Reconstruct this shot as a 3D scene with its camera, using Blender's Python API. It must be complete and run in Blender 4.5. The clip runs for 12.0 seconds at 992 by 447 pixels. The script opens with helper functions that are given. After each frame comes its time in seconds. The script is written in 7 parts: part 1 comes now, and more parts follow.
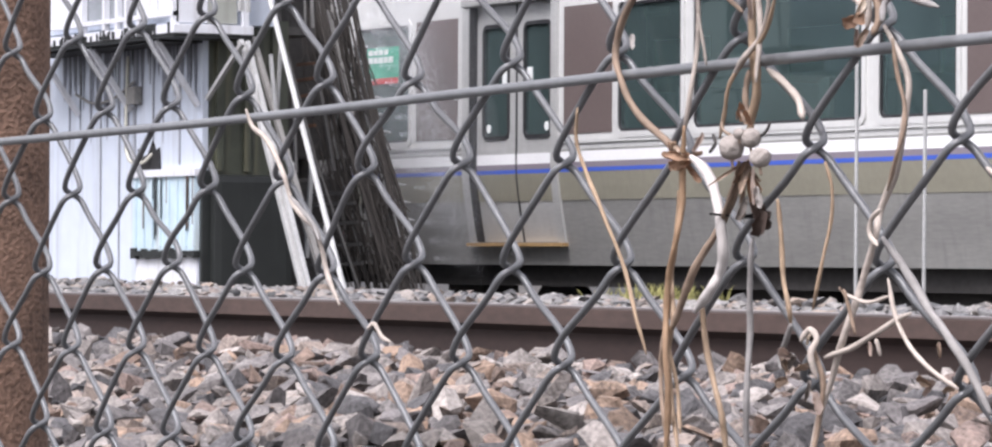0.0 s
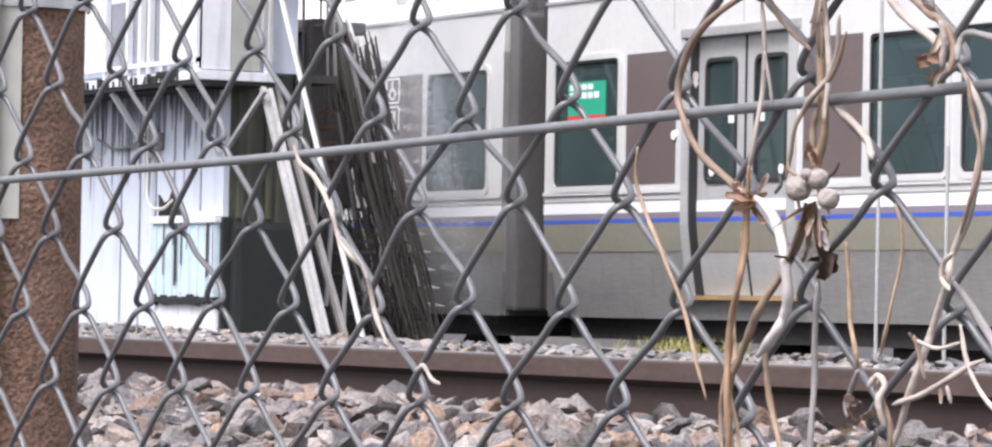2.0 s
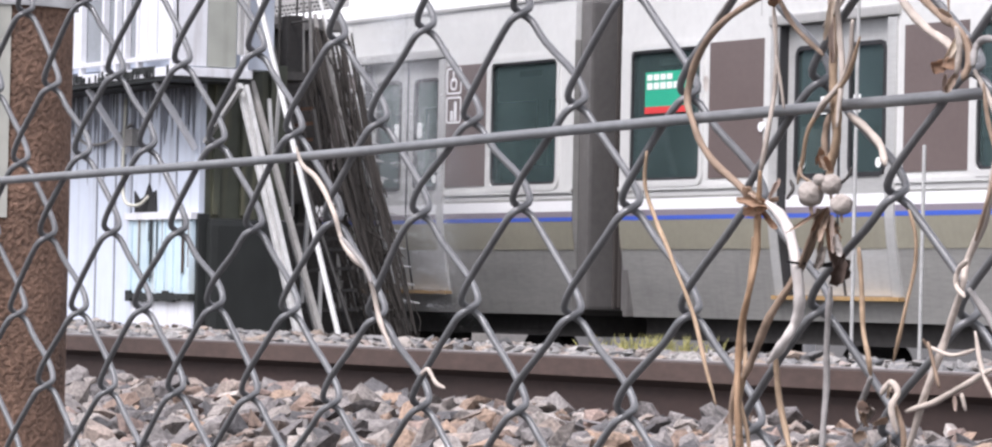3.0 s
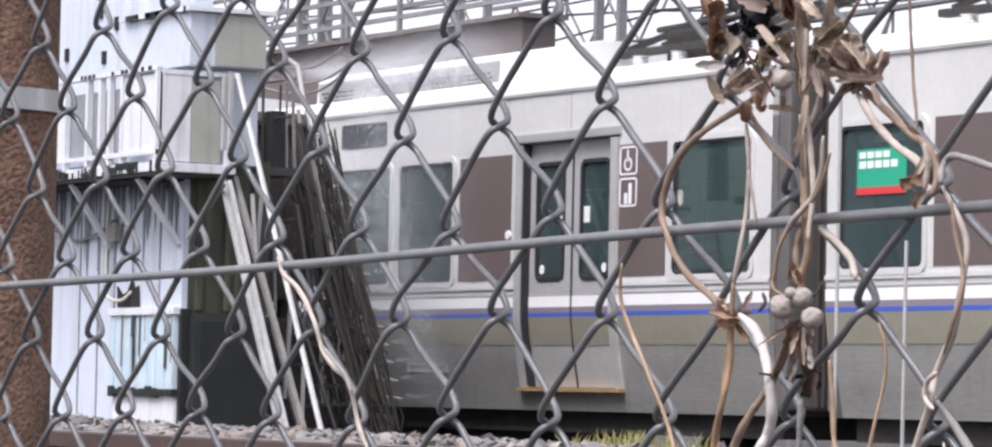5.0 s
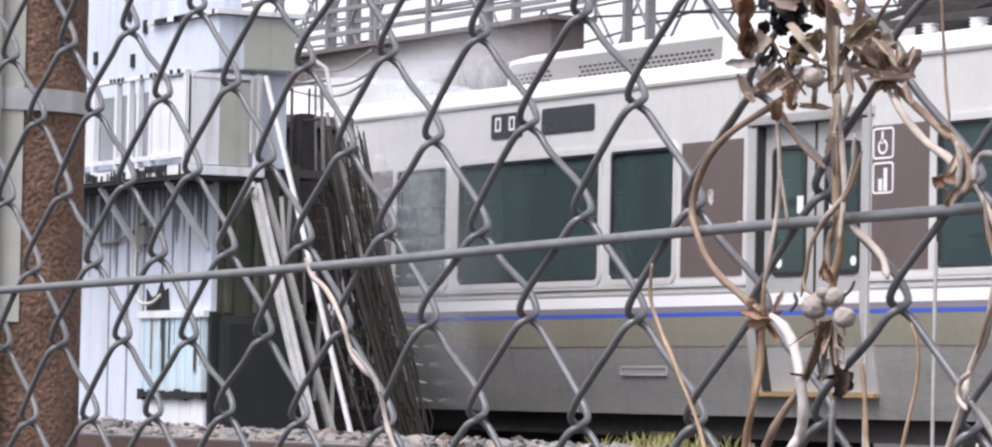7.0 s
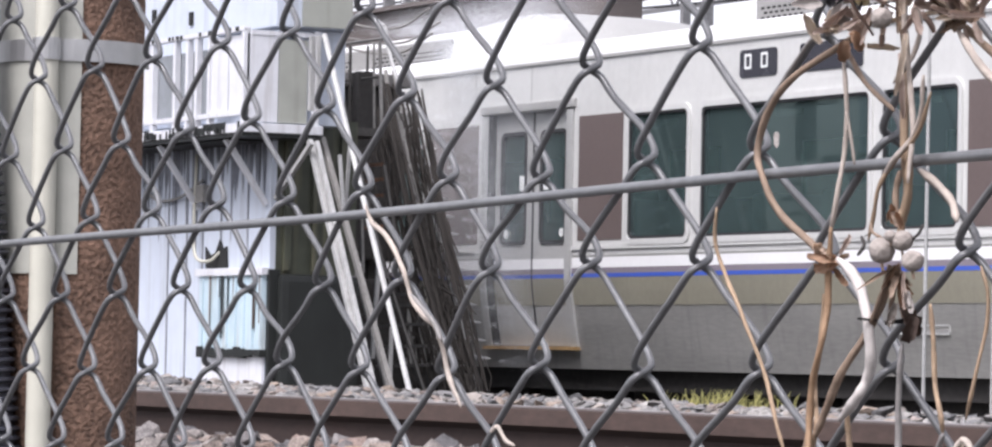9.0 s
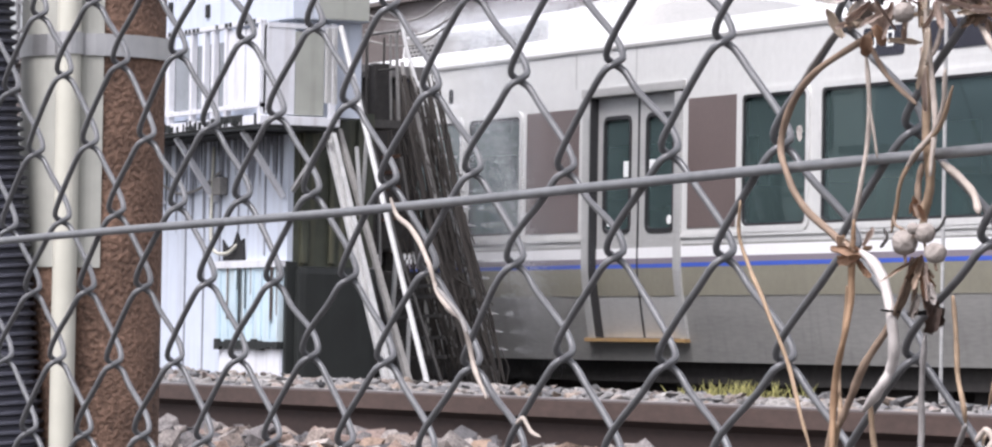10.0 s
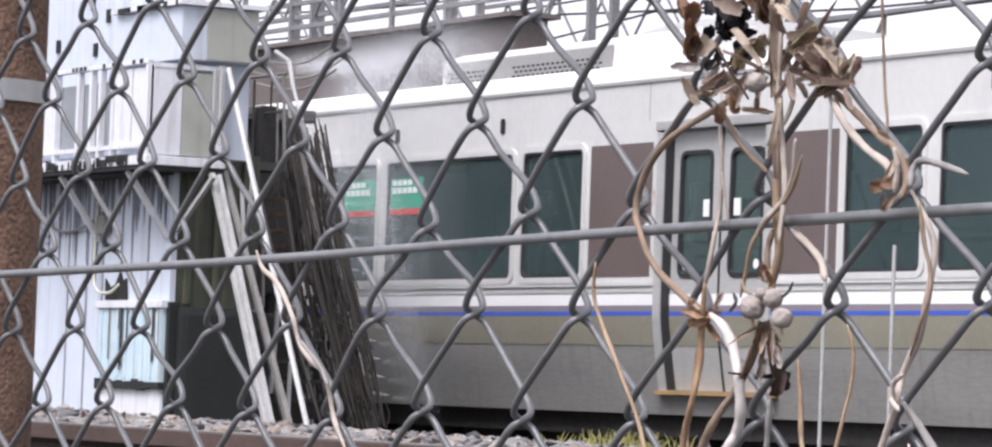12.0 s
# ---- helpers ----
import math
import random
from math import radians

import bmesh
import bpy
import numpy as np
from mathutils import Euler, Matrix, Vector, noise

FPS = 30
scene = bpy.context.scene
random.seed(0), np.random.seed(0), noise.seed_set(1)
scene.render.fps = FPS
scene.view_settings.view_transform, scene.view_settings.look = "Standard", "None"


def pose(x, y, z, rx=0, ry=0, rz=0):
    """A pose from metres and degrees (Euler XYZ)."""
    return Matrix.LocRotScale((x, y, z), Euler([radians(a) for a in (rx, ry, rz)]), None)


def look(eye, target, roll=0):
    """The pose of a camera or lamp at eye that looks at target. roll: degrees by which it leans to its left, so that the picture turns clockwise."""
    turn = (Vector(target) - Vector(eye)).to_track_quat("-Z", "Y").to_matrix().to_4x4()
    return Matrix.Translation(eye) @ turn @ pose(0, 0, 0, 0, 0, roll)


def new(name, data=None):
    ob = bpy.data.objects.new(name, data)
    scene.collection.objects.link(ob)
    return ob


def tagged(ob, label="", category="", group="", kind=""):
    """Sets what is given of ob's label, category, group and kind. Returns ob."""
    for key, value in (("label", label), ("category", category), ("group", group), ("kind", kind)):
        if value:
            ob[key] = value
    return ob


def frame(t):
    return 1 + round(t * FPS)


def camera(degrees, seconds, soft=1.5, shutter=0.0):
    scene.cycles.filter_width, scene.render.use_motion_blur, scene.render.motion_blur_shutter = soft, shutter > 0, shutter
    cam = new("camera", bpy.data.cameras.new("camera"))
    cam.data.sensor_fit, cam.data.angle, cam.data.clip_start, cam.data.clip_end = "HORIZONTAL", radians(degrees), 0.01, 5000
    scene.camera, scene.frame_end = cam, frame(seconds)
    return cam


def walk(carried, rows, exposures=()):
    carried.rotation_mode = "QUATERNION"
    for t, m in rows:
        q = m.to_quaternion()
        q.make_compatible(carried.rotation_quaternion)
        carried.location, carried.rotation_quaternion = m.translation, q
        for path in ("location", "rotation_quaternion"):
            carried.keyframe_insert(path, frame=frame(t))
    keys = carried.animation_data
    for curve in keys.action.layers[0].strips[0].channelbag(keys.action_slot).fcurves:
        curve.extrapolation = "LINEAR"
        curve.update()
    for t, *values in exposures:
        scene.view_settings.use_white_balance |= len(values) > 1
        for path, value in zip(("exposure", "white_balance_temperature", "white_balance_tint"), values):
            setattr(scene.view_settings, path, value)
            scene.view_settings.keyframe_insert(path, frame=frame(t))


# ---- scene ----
cam = camera(14.519, 12.0, soft=2.3)


def view(x, y, z, yaw, pitch, roll):
    """A camera pose: yaw to the left of +y, pitch up, roll."""
    return pose(x, y, z, 90 + pitch, 0, yaw) @ pose(0, 0, 0, 0, 0, roll)


PATH = [  # seconds, place, yaw, pitch, roll
    (0, 0.0251, 0.0070, 0.0010, 61.035, 0.491, 0.288),
    (0.5, 0.0269, 0.0113, -0.0015, 60.786, 0.642, 0.764),
    (1, 0.0235, 0.0174, -0.0031, 60.723, 0.874, 0.782),
    (1.5, 0.0081, 0.0143, -0.0032, 61.054, 0.827, 0.898),
    (2, -0.0035, 0.0097, -0.0023, 61.317, 1.241, 1.079),
    (2.5, -0.0052, 0.0043, -0.0002, 61.187, 1.323, 1.259),
    (3, -0.0128, 0.0032, -0.0003, 60.939, 1.206, 1.243),
    (3.2, -0.0170, 0.0018, 0.0021, 61.021, 1.381, 1.184),
    (4.8, 0.0011, -0.0062, 0.0038, 60.779, 2.463, 1.283),
    (5, 0.0044, -0.0046, 0.0043, 60.720, 2.604, 1.259),
    (5.5, 0.0017, -0.0009, 0.0026, 60.949, 2.492, 1.129),
    (6, -0.0025, 0.0014, 0.0025, 61.004, 2.380, 1.086),
    (6.5, -0.0018, 0.0000, 0.0028, 60.964, 2.495, 1.369),
    (7, -0.0024, -0.0008, 0.0040, 61.148, 2.628, 1.144),
    (7.5, -0.0130, 0.0027, 0.0023, 61.792, 2.345, 0.835),
    (7.7, -0.0125, 0.0040, 0.0019, 61.604, 2.210, 0.892),
    (9.3, -0.0166, 0.0055, 0.0002, 62.083, 1.920, 1.136),
    (9.5, -0.0077, -0.0004, 0.0015, 62.205, 1.915, 0.931),
    (10, -0.0075, -0.0023, 0.0005, 62.237, 1.867, 0.984),
    (10.5, -0.0036, -0.0066, 0.0011, 62.030, 2.007, 0.997),
    (11, -0.0000, -0.0101, 0.0029, 61.528, 2.197, 1.398),
    (11.5, 0.0104, -0.0137, 0.0037, 61.065, 2.316, 1.805),
    (12, 0.0167, -0.0066, 0.0035, 60.566, 2.585, 2.133),
]
EXPOSURE = [(0, 0.82, 6250, 17), (0.5, 0.91, 6250, 17), (2, 0.93, 6250, 17), (3, 0.84, 6250, 17), (5, 0.63, 6250, 17), (7.5, 0.62, 6250, 17), (10, 0.73, 6250, 17), (12, 0.65, 6250, 17)]  # seconds, stops, kelvin, tint
walk(cam, [(t, view(*row)) for t, *row in PATH], EXPOSURE)

# ---- light ----
world = bpy.data.worlds.new("sky")
scene.world = world
world.use_nodes = True
wn = world.node_tree
sky = wn.nodes.new("ShaderNodeTexSky")
sky.sky_type, sky.sun_disc = "NISHITA", False
sky.sun_elevation, sky.sun_rotation = radians(58), radians(155)
sky.air_density, sky.dust_density, sky.ozone_density = 1.0, 4.0, 1.0
grey = wn.nodes.new("ShaderNodeHueSaturation")      # cloud cover takes the blue out
grey.inputs["Saturation"].default_value = 0.22
back = wn.nodes["Background"]
wn.links.new(sky.outputs[0], grey.inputs["Color"])
wn.links.new(grey.outputs[0], back.inputs["Color"])
back.inputs["Strength"].default_value = 0.15

sun_data = bpy.data.lights.new("sun", "SUN")
sun_data.energy, sun_data.angle, sun_data.color = 2.05, radians(30), (1.0, 0.98, 0.96)
sun = new("sun", sun_data)
sun.matrix_world = look((5, -11, 20), (0, 0, 0))


# ---- materials ----
def material(name, colour, rough=0.6, metal=0.0, grain=60.0, vary=0.25, bump=0.15, stain=0.0, stain_colour=(0.1, 0.08, 0.06),
             island=0.0, scale=(1, 1, 1), second=None, coat=0.0, random_hue=0.0):
    """A surface with fine grain, large blotches, optional streaky stains and optional tint by object or by island."""
    m = bpy.data.materials.new(name)
    m.use_nodes = True
    nt = m.node_tree
    bsdf = nt.nodes["Principled BSDF"]
    bsdf.inputs["Roughness"].default_value, bsdf.inputs["Metallic"].default_value = rough, metal
    bsdf.inputs["Coat Weight"].default_value = coat
    co = nt.nodes.new("ShaderNodeTexCoord")
    mp = nt.nodes.new("ShaderNodeMapping")
    mp.inputs["Scale"].default_value = scale
    nt.links.new(co.outputs["Object"], mp.inputs["Vector"])
    fine = nt.nodes.new("ShaderNodeTexNoise")
    fine.inputs["Scale"].default_value, fine.inputs["Detail"].default_value = grain, 6
    big = nt.nodes.new("ShaderNodeTexNoise")
    big.inputs["Scale"].default_value, big.inputs["Detail"].default_value = grain / 14, 4
    for n in (fine, big):
        nt.links.new(mp.outputs[0], n.inputs["Vector"])
    both = nt.nodes.new("ShaderNodeMath")
    both.operation = "MULTIPLY_ADD"
    both.inputs[1].default_value = 0.5
    nt.links.new(fine.outputs["Fac"], both.inputs[0])
    half = nt.nodes.new("ShaderNodeMath")
    half.operation = "MULTIPLY"
    half.inputs[1].default_value = 0.5
    nt.links.new(big.outputs["Fac"], half.inputs[0])
    nt.links.new(half.outputs[0], both.inputs[2])
    ramp = nt.nodes.new("ShaderNodeValToRGB")
    lo = [c * (1 - vary) for c in colour]
    hi = [min(1, c * (1 + vary)) for c in (second or colour)]
    ramp.color_ramp.elements[0].position, ramp.color_ramp.elements[1].position = 0.32, 0.68
    ramp.color_ramp.elements[0].color, ramp.color_ramp.elements[1].color = (*lo, 1), (*hi, 1)
    nt.links.new(both.outputs[0], ramp.inputs["Fac"])
    out = ramp.outputs["Color"]
    if stain:
        streak = nt.nodes.new("ShaderNodeMapping")
        streak.inputs["Scale"].default_value = (9, 9, 0.7)
        nt.links.new(co.outputs["Object"], streak.inputs["Vector"])
        sn = nt.nodes.new("ShaderNodeTexNoise")
        sn.inputs["Scale"].default_value, sn.inputs["Detail"].default_value = 1.6, 5
        nt.links.new(streak.outputs[0], sn.inputs["Vector"])
        sr = nt.nodes.new("ShaderNodeValToRGB")
        sr.color_ramp.elements[0].position, sr.color_ramp.elements[1].position = 0.52, 0.78
        sr.color_ramp.elements[1].color = (stain, stain, stain, 1)
        nt.links.new(sn.outputs["Fac"], sr.inputs["Fac"])
        mix = nt.nodes.new("ShaderNodeMix")
        mix.data_type = "RGBA"
        mix.inputs["B"].default_value = (*stain_colour, 1)
        nt.links.new(sr.outputs["Color"], mix.inputs["Factor"])
        nt.links.new(out, mix.inputs[6])
        mix.inputs[7].default_value = (*stain_colour, 1)
        out = mix.outputs[2]
    if island:
        src = nt.nodes.new("ShaderNodeNewGeometry").outputs["Random Per Island"] if island > 0 else nt.nodes.new("ShaderNodeObjectInfo").outputs["Random"]
        tint = nt.nodes.new("ShaderNodeValToRGB")
        tint.color_ramp.interpolation = "CONSTANT"
        tint.color_ramp.elements[0].color, tint.color_ramp.elements[1].color = (0.38, 0.39, 0.42, 1), (1.4, 1.36, 1.32, 1)
        tint.color_ramp.elements[1].position = 0.93
        for p, c in ((0.12, (0.6, 0.59, 0.61, 1)), (0.27, (0.8, 0.79, 0.8, 1)), (0.42, (1.0, 0.96, 0.93, 1)), (0.56, (1.1, 0.97, 0.88, 1)), (0.66, (1.2, 0.92, 0.72, 1)),
                     (0.74, (1.0, 0.80, 0.72, 1)), (0.82, (1.25, 1.2, 1.15, 1)), (0.89, (0.8, 0.62, 0.52, 1))):
            tint.color_ramp.elements.new(p).color = c
        nt.links.new(src, tint.inputs["Fac"])
        mul = nt.nodes.new("ShaderNodeMix")
        mul.data_type, mul.blend_type = "RGBA", "MULTIPLY"
        mul.inputs["Factor"].default_value = abs(island)
        nt.links.new(out, mul.inputs[6])
        nt.links.new(tint.outputs["Color"], mul.inputs[7])
        out = mul.outputs[2]
    nt.links.new(out, bsdf.inputs["Base Color"])
    if bump:
        b = nt.nodes.new("ShaderNodeBump")
        b.inputs["Strength"].default_value, b.inputs["Distance"].default_value = bump, 0.004
        nt.links.new(fine.outputs["Fac"], b.inputs["Height"])
        nt.links.new(b.outputs[0], bsdf.inputs["Normal"])
    rr = nt.nodes.new("ShaderNodeMapRange")
    rr.inputs["To Min"].default_value, rr.inputs["To Max"].default_value = max(0.03, rough - 0.12), min(1, rough + 0.12)
    nt.links.new(big.outputs["Fac"], rr.inputs["Value"])
    nt.links.new(rr.outputs[0], bsdf.inputs["Roughness"])
    return m


def glass(name, colour, clear=0.5, rough=0.03):
    """Tinted window glass: a clear layer and a mirror layer mixed by angle."""
    m = bpy.data.materials.new(name)
    m.use_nodes = True
    nt = m.node_tree
    nt.nodes.remove(nt.nodes["Principled BSDF"])
    tr = nt.nodes.new("ShaderNodeBsdfTransparent")
    tr.inputs[0].default_value = (*[c * clear for c in colour], 1)
    gl = nt.nodes.new("ShaderNodeBsdfGlossy")
    gl.inputs["Roughness"].default_value = rough
    gl.inputs["Color"].default_value = (0.80, 0.97, 0.94, 1)
    fr = nt.nodes.new("ShaderNodeFresnel")
    fr.inputs["IOR"].default_value = 1.85
    mx = nt.nodes.new("ShaderNodeMixShader")
    nt.links.new(fr.outputs[0], mx.inputs[0])
    nt.links.new(tr.outputs[0], mx.inputs[1])
    nt.links.new(gl.outputs[0], mx.inputs[2])
    sheen, top = nt.nodes.new("ShaderNodeBsdfDiffuse"), nt.nodes.new("ShaderNodeMixShader")
    sheen.inputs[0].default_value = (0.17, 0.25, 0.25, 1)      # pale teal painted in for what the pane mirrors
    # noise makes the painted reflection patchy
    wet = nt.nodes.new("ShaderNodeTexNoise")
    wet.inputs["Scale"].default_value = 2.5
    span = nt.nodes.new("ShaderNodeMapRange")
    span.inputs["To Min"].default_value, span.inputs["To Max"].default_value = 0.13, 0.31
    nt.links.new(wet.outputs["Fac"], span.inputs["Value"])
    nt.links.new(span.outputs[0], top.inputs[0])
    nt.links.new(mx.outputs[0], top.inputs[1])
    nt.links.new(sheen.outputs[0], top.inputs[2])
    nt.links.new(top.outputs[0], nt.nodes["Material Output"].inputs["Surface"])
    return m


STEEL = material("stainless_steel", (0.365, 0.36, 0.34), 0.36, 0.35, 18, 0.16, 0.03, 0.40, (0.21, 0.205, 0.195), scale=(0.5, 0.5, 3))
STEEL_DOOR = material("brushed_door_steel", (0.50, 0.50, 0.485), 0.38, 0.25, 25, 0.10, 0.02, 0.2, (0.3, 0.29, 0.28), scale=(0.5, 0.5, 3))
STEEL_UP = material("pale_car_paint", (0.62, 0.62, 0.60), 0.4, 0.1, 18, 0.06, 0.02, 0.12, (0.4, 0.39, 0.37))
ROOF = material("white_roof_paint", (0.72, 0.72, 0.71), 0.5, 0.0, 12, 0.05, 0.03, 0.15, (0.5, 0.49, 0.47))
BROWN = material("brown_band_paint", (0.135, 0.105, 0.098), 0.35, 0.0, 30, 0.08, 0.01)
WHITE = material("white_stripe_paint", (0.82, 0.82, 0.82), 0.35, 0.0, 30, 0.04, 0.01)
BLUE = material("blue_stripe_paint", (0.06, 0.12, 0.50), 0.35, 0.0, 30, 0.06, 0.01)
MAUVE = material("mauve_stripe_paint", (0.23, 0.20, 0.23), 0.35, 0.0, 30, 0.06, 0.01)
BEIGE = material("beige_band_paint", (0.335, 0.318, 0.25), 0.35, 0.25, 25, 0.08, 0.01, 0.3, (0.25, 0.24, 0.2))
RUBBER = material("black_rubber", (0.025, 0.025, 0.027), 0.6, 0.0, 60, 0.2, 0.1)
UNDER = material("underframe_grime", (0.035, 0.032, 0.03), 0.8, 0.0, 20, 0.4, 0.2)
BELLOWS = material("gangway_fabric", (0.045, 0.038, 0.034), 0.75, 0.0, 50, 0.2, 0.2)
CORNER = material("car_end_grey", (0.15, 0.143, 0.137), 0.5, 0.2, 20, 0.15, 0.05, 0.3, (0.12, 0.11, 0.1))
SILL = material("ochre_step_edge", (0.33, 0.21, 0.09), 0.6, 0.0, 40, 0.3, 0.1)
DARKGLASS = glass("green_tinted_glass", (0.66, 0.86, 0.80), 0.85)
FARGLASS = glass("far_tinted_glass", (0.62, 0.84, 0.78), 0.95)
INSIDE = material("cream_interior_lining", (0.66, 0.66, 0.63), 0.6, 0.0, 15, 0.05, 0.02)
SEAT = material("seat_moquette", (0.08, 0.16, 0.16), 0.9, 0.0, 90, 0.3, 0.2)
INFLOOR = material("grey_vinyl_floor", (0.16, 0.16, 0.16), 0.6, 0.0, 40, 0.2, 0.03)
POSTER_G = material("green_poster", (0.02, 0.36, 0.22), 0.5, 0, 40, 0.05, 0)
POSTER_W = material("white_poster", (0.8, 0.82, 0.8), 0.5, 0, 40, 0.03, 0)
POSTER_R = material("red_poster", (0.62, 0.05, 0.05), 0.5, 0, 40, 0.05, 0)
DISPLAY = material("dark_sign_face", (0.03, 0.03, 0.04), 0.25, 0, 40, 0.1, 0)
GRILLE = material("grey_grille", (0.42, 0.415, 0.40), 0.5, 0.3, 30, 0.1, 0.02)
COOLPANEL = material("cooler_side_grey", (0.30, 0.295, 0.285), 0.5, 0.2, 30, 0.1, 0.02)
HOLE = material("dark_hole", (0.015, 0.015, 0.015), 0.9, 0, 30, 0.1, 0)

HUT = material("pale_blue_steel_sheet", (0.57, 0.62, 0.70), 0.55, 0.0, 8, 0.07, 0.03, 0.55, (0.33, 0.34, 0.36))
HUTWHITE = material("white_painted_steel", (0.68, 0.69, 0.72), 0.5, 0.0, 20, 0.06, 0.03, 0.5, (0.25, 0.22, 0.2))
PANELBLUE = material("sky_blue_sheet", (0.50, 0.62, 0.68), 0.5, 0.0, 5, 0.15, 0.03, 0.9, (0.42, 0.40, 0.34))
# algae tint, darkened further for the end wall's side shade
ALGAE_SHADED = material("shaded_algae_sheet", (0.052, 0.057, 0.04), 0.55, 0.0, 7, 0.45, 0.05, 0.9, (0.16, 0.15, 0.09))
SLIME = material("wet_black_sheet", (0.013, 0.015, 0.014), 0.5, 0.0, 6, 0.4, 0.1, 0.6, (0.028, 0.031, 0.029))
# streaked sheet whose grey-green tone carries the shade of the side faces
SHADED_STAINED = material("shaded_stained_grey_sheet", (0.36, 0.37, 0.33), 0.6, 0.0, 8, 0.12, 0.03, 0.5, (0.2, 0.21, 0.17))
RUST = material("rust_flakes", (0.10, 0.05, 0.028), 0.9, 0.0, 80, 0.5, 0.5)
HUTGLASS = material("frosted_pane", (0.25, 0.27, 0.29), 0.25, 0.0, 20, 0.1, 0.02)
GALV = material("galvanised_steel", (0.46, 0.46, 0.45), 0.5, 0.35, 50, 0.18, 0.06, 0.4, (0.2, 0.19, 0.18))
DARKSTEEL = material("grimy_dark_steel", (0.075, 0.07, 0.065), 0.7, 0.2, 40, 0.35, 0.15)
PIPEGREY = material("weathered_pipe", (0.25, 0.24, 0.225), 0.6, 0.2, 40, 0.25, 0.1)
BRISTLE = material("nozzle_white", (0.45, 0.45, 0.45), 0.6, 0, 60, 0.15, 0.05)
CONCRETE = material("grey_concrete", (0.30, 0.285, 0.27), 0.85, 0.0, 25, 0.25, 0.25, 0.4, (0.16, 0.15, 0.14))
GIRDER = material("brown_girder_paint", (0.135, 0.115, 0.108), 0.7, 0.0, 10, 0.15, 0.05, 0.4, (0.13, 0.11, 0.1))

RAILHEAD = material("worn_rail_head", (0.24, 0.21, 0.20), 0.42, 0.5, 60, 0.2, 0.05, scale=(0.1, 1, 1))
# one rust in two tones: flank as lit, web darkened for the head's shade
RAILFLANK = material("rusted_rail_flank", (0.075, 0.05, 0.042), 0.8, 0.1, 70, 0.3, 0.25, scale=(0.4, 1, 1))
RAILSIDE = material("shaded_rusty_rail_web", (0.03, 0.0175, 0.0145), 0.85, 0.0, 70, 0.3, 0.25, scale=(0.4, 1, 1))
STONE = material("ballast_stone", (0.10, 0.093, 0.09), 0.85, 0.0, 130, 0.55, 0.9, island=1.0, second=(0.24, 0.222, 0.21))
STONE_ONE = material("ballast_stone_single", (0.10, 0.093, 0.09), 0.85, 0.0, 130, 0.55, 0.9, island=-1.0, second=(0.24, 0.222, 0.21))
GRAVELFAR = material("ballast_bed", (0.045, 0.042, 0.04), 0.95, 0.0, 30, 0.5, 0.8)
WEED = material("yellow_green_weed", (0.17, 0.18, 0.06), 0.7, 0, 60, 0.3, 0.05, second=(0.36, 0.33, 0.12))

WIRE = material("grey_coated_wire", (0.16, 0.162, 0.166), 0.34, 0.3, 220, 0.2, 0.06)
WIRE_PALE = material("worn_tension_wire", (0.20, 0.205, 0.21), 0.42, 0.2, 200, 0.2, 0.08)
POST = material("rust_brown_post", (0.085, 0.045, 0.028), 0.9, 0.0, 300, 0.6, 1.0, second=(0.19, 0.115, 0.08))
SHEET = material("grey_green_wrap", (0.41, 0.41, 0.365), 0.6, 0.0, 60, 0.12, 0.1, 0.3, (0.2, 0.2, 0.17))
CONDUIT = material("cream_conduit", (0.56, 0.55, 0.47), 0.5, 0.0, 60, 0.08, 0.04, 0.3, (0.3, 0.28, 0.22))
BAND = material("steel_band", (0.50, 0.50, 0.50), 0.35, 0.7, 80, 0.12, 0.04)
TUBE = material("black_corrugated_tube", (0.04, 0.041, 0.055), 0.5, 0.0, 60, 0.2, 0.05)
STEM = material("dry_stem", (0.25, 0.18, 0.13), 0.8, 0.0, 160, 0.35, 0.3)
STEM_TAN = material("tan_stem", (0.31, 0.22, 0.145), 0.75, 0.0, 160, 0.35, 0.3)
STEM_PALE = material("bleached_stem", (0.44, 0.38, 0.33), 0.8, 0.0, 160, 0.3, 0.3)
DRYLEAF = material("withered_leaf", (0.38, 0.265, 0.19), 0.85, 0.0, 120, 0.45, 0.5, second=(0.55, 0.44, 0.35))
PALELEAF = material("bleached_leaf", (0.55, 0.44, 0.35), 0.85, 0.0, 120, 0.35, 0.4, second=(0.66, 0.58, 0.48))
RUSTLEAF = material("rust_brown_leaf", (0.25, 0.14, 0.09), 0.85, 0.0, 120, 0.45, 0.4, second=(0.42, 0.28, 0.19))
STEM_GREY = material("grey_stem", (0.25, 0.235, 0.225), 0.75, 0.0, 160, 0.3, 0.3)
STEM_WHITE = material("bare_white_stem", (0.55, 0.51, 0.48), 0.7, 0.0, 160, 0.2, 0.2)
STEM_ORANGE = material("ochre_stem", (0.29, 0.185, 0.11), 0.75, 0.0, 160, 0.35, 0.3)
DARKSTEM = material("black_thorn", (0.05, 0.045, 0.042), 0.8, 0.0, 160, 0.3, 0.3)
DARKLEAF = material("blackened_leaf", (0.045, 0.042, 0.045), 0.8, 0.0, 120, 0.4, 0.5)
UMBERLEAF = material("umber_leaf", (0.12, 0.085, 0.07), 0.85, 0.0, 120, 0.4, 0.5)
PINKLEAF = material("faded_pink_leaf", (0.46, 0.34, 0.285), 0.85, 0.0, 120, 0.35, 0.4, second=(0.55, 0.46, 0.40))
STRAWLEAF = material("straw_leaf", (0.55, 0.46, 0.27), 0.85, 0.0, 120, 0.3, 0.4, second=(0.68, 0.60, 0.42))
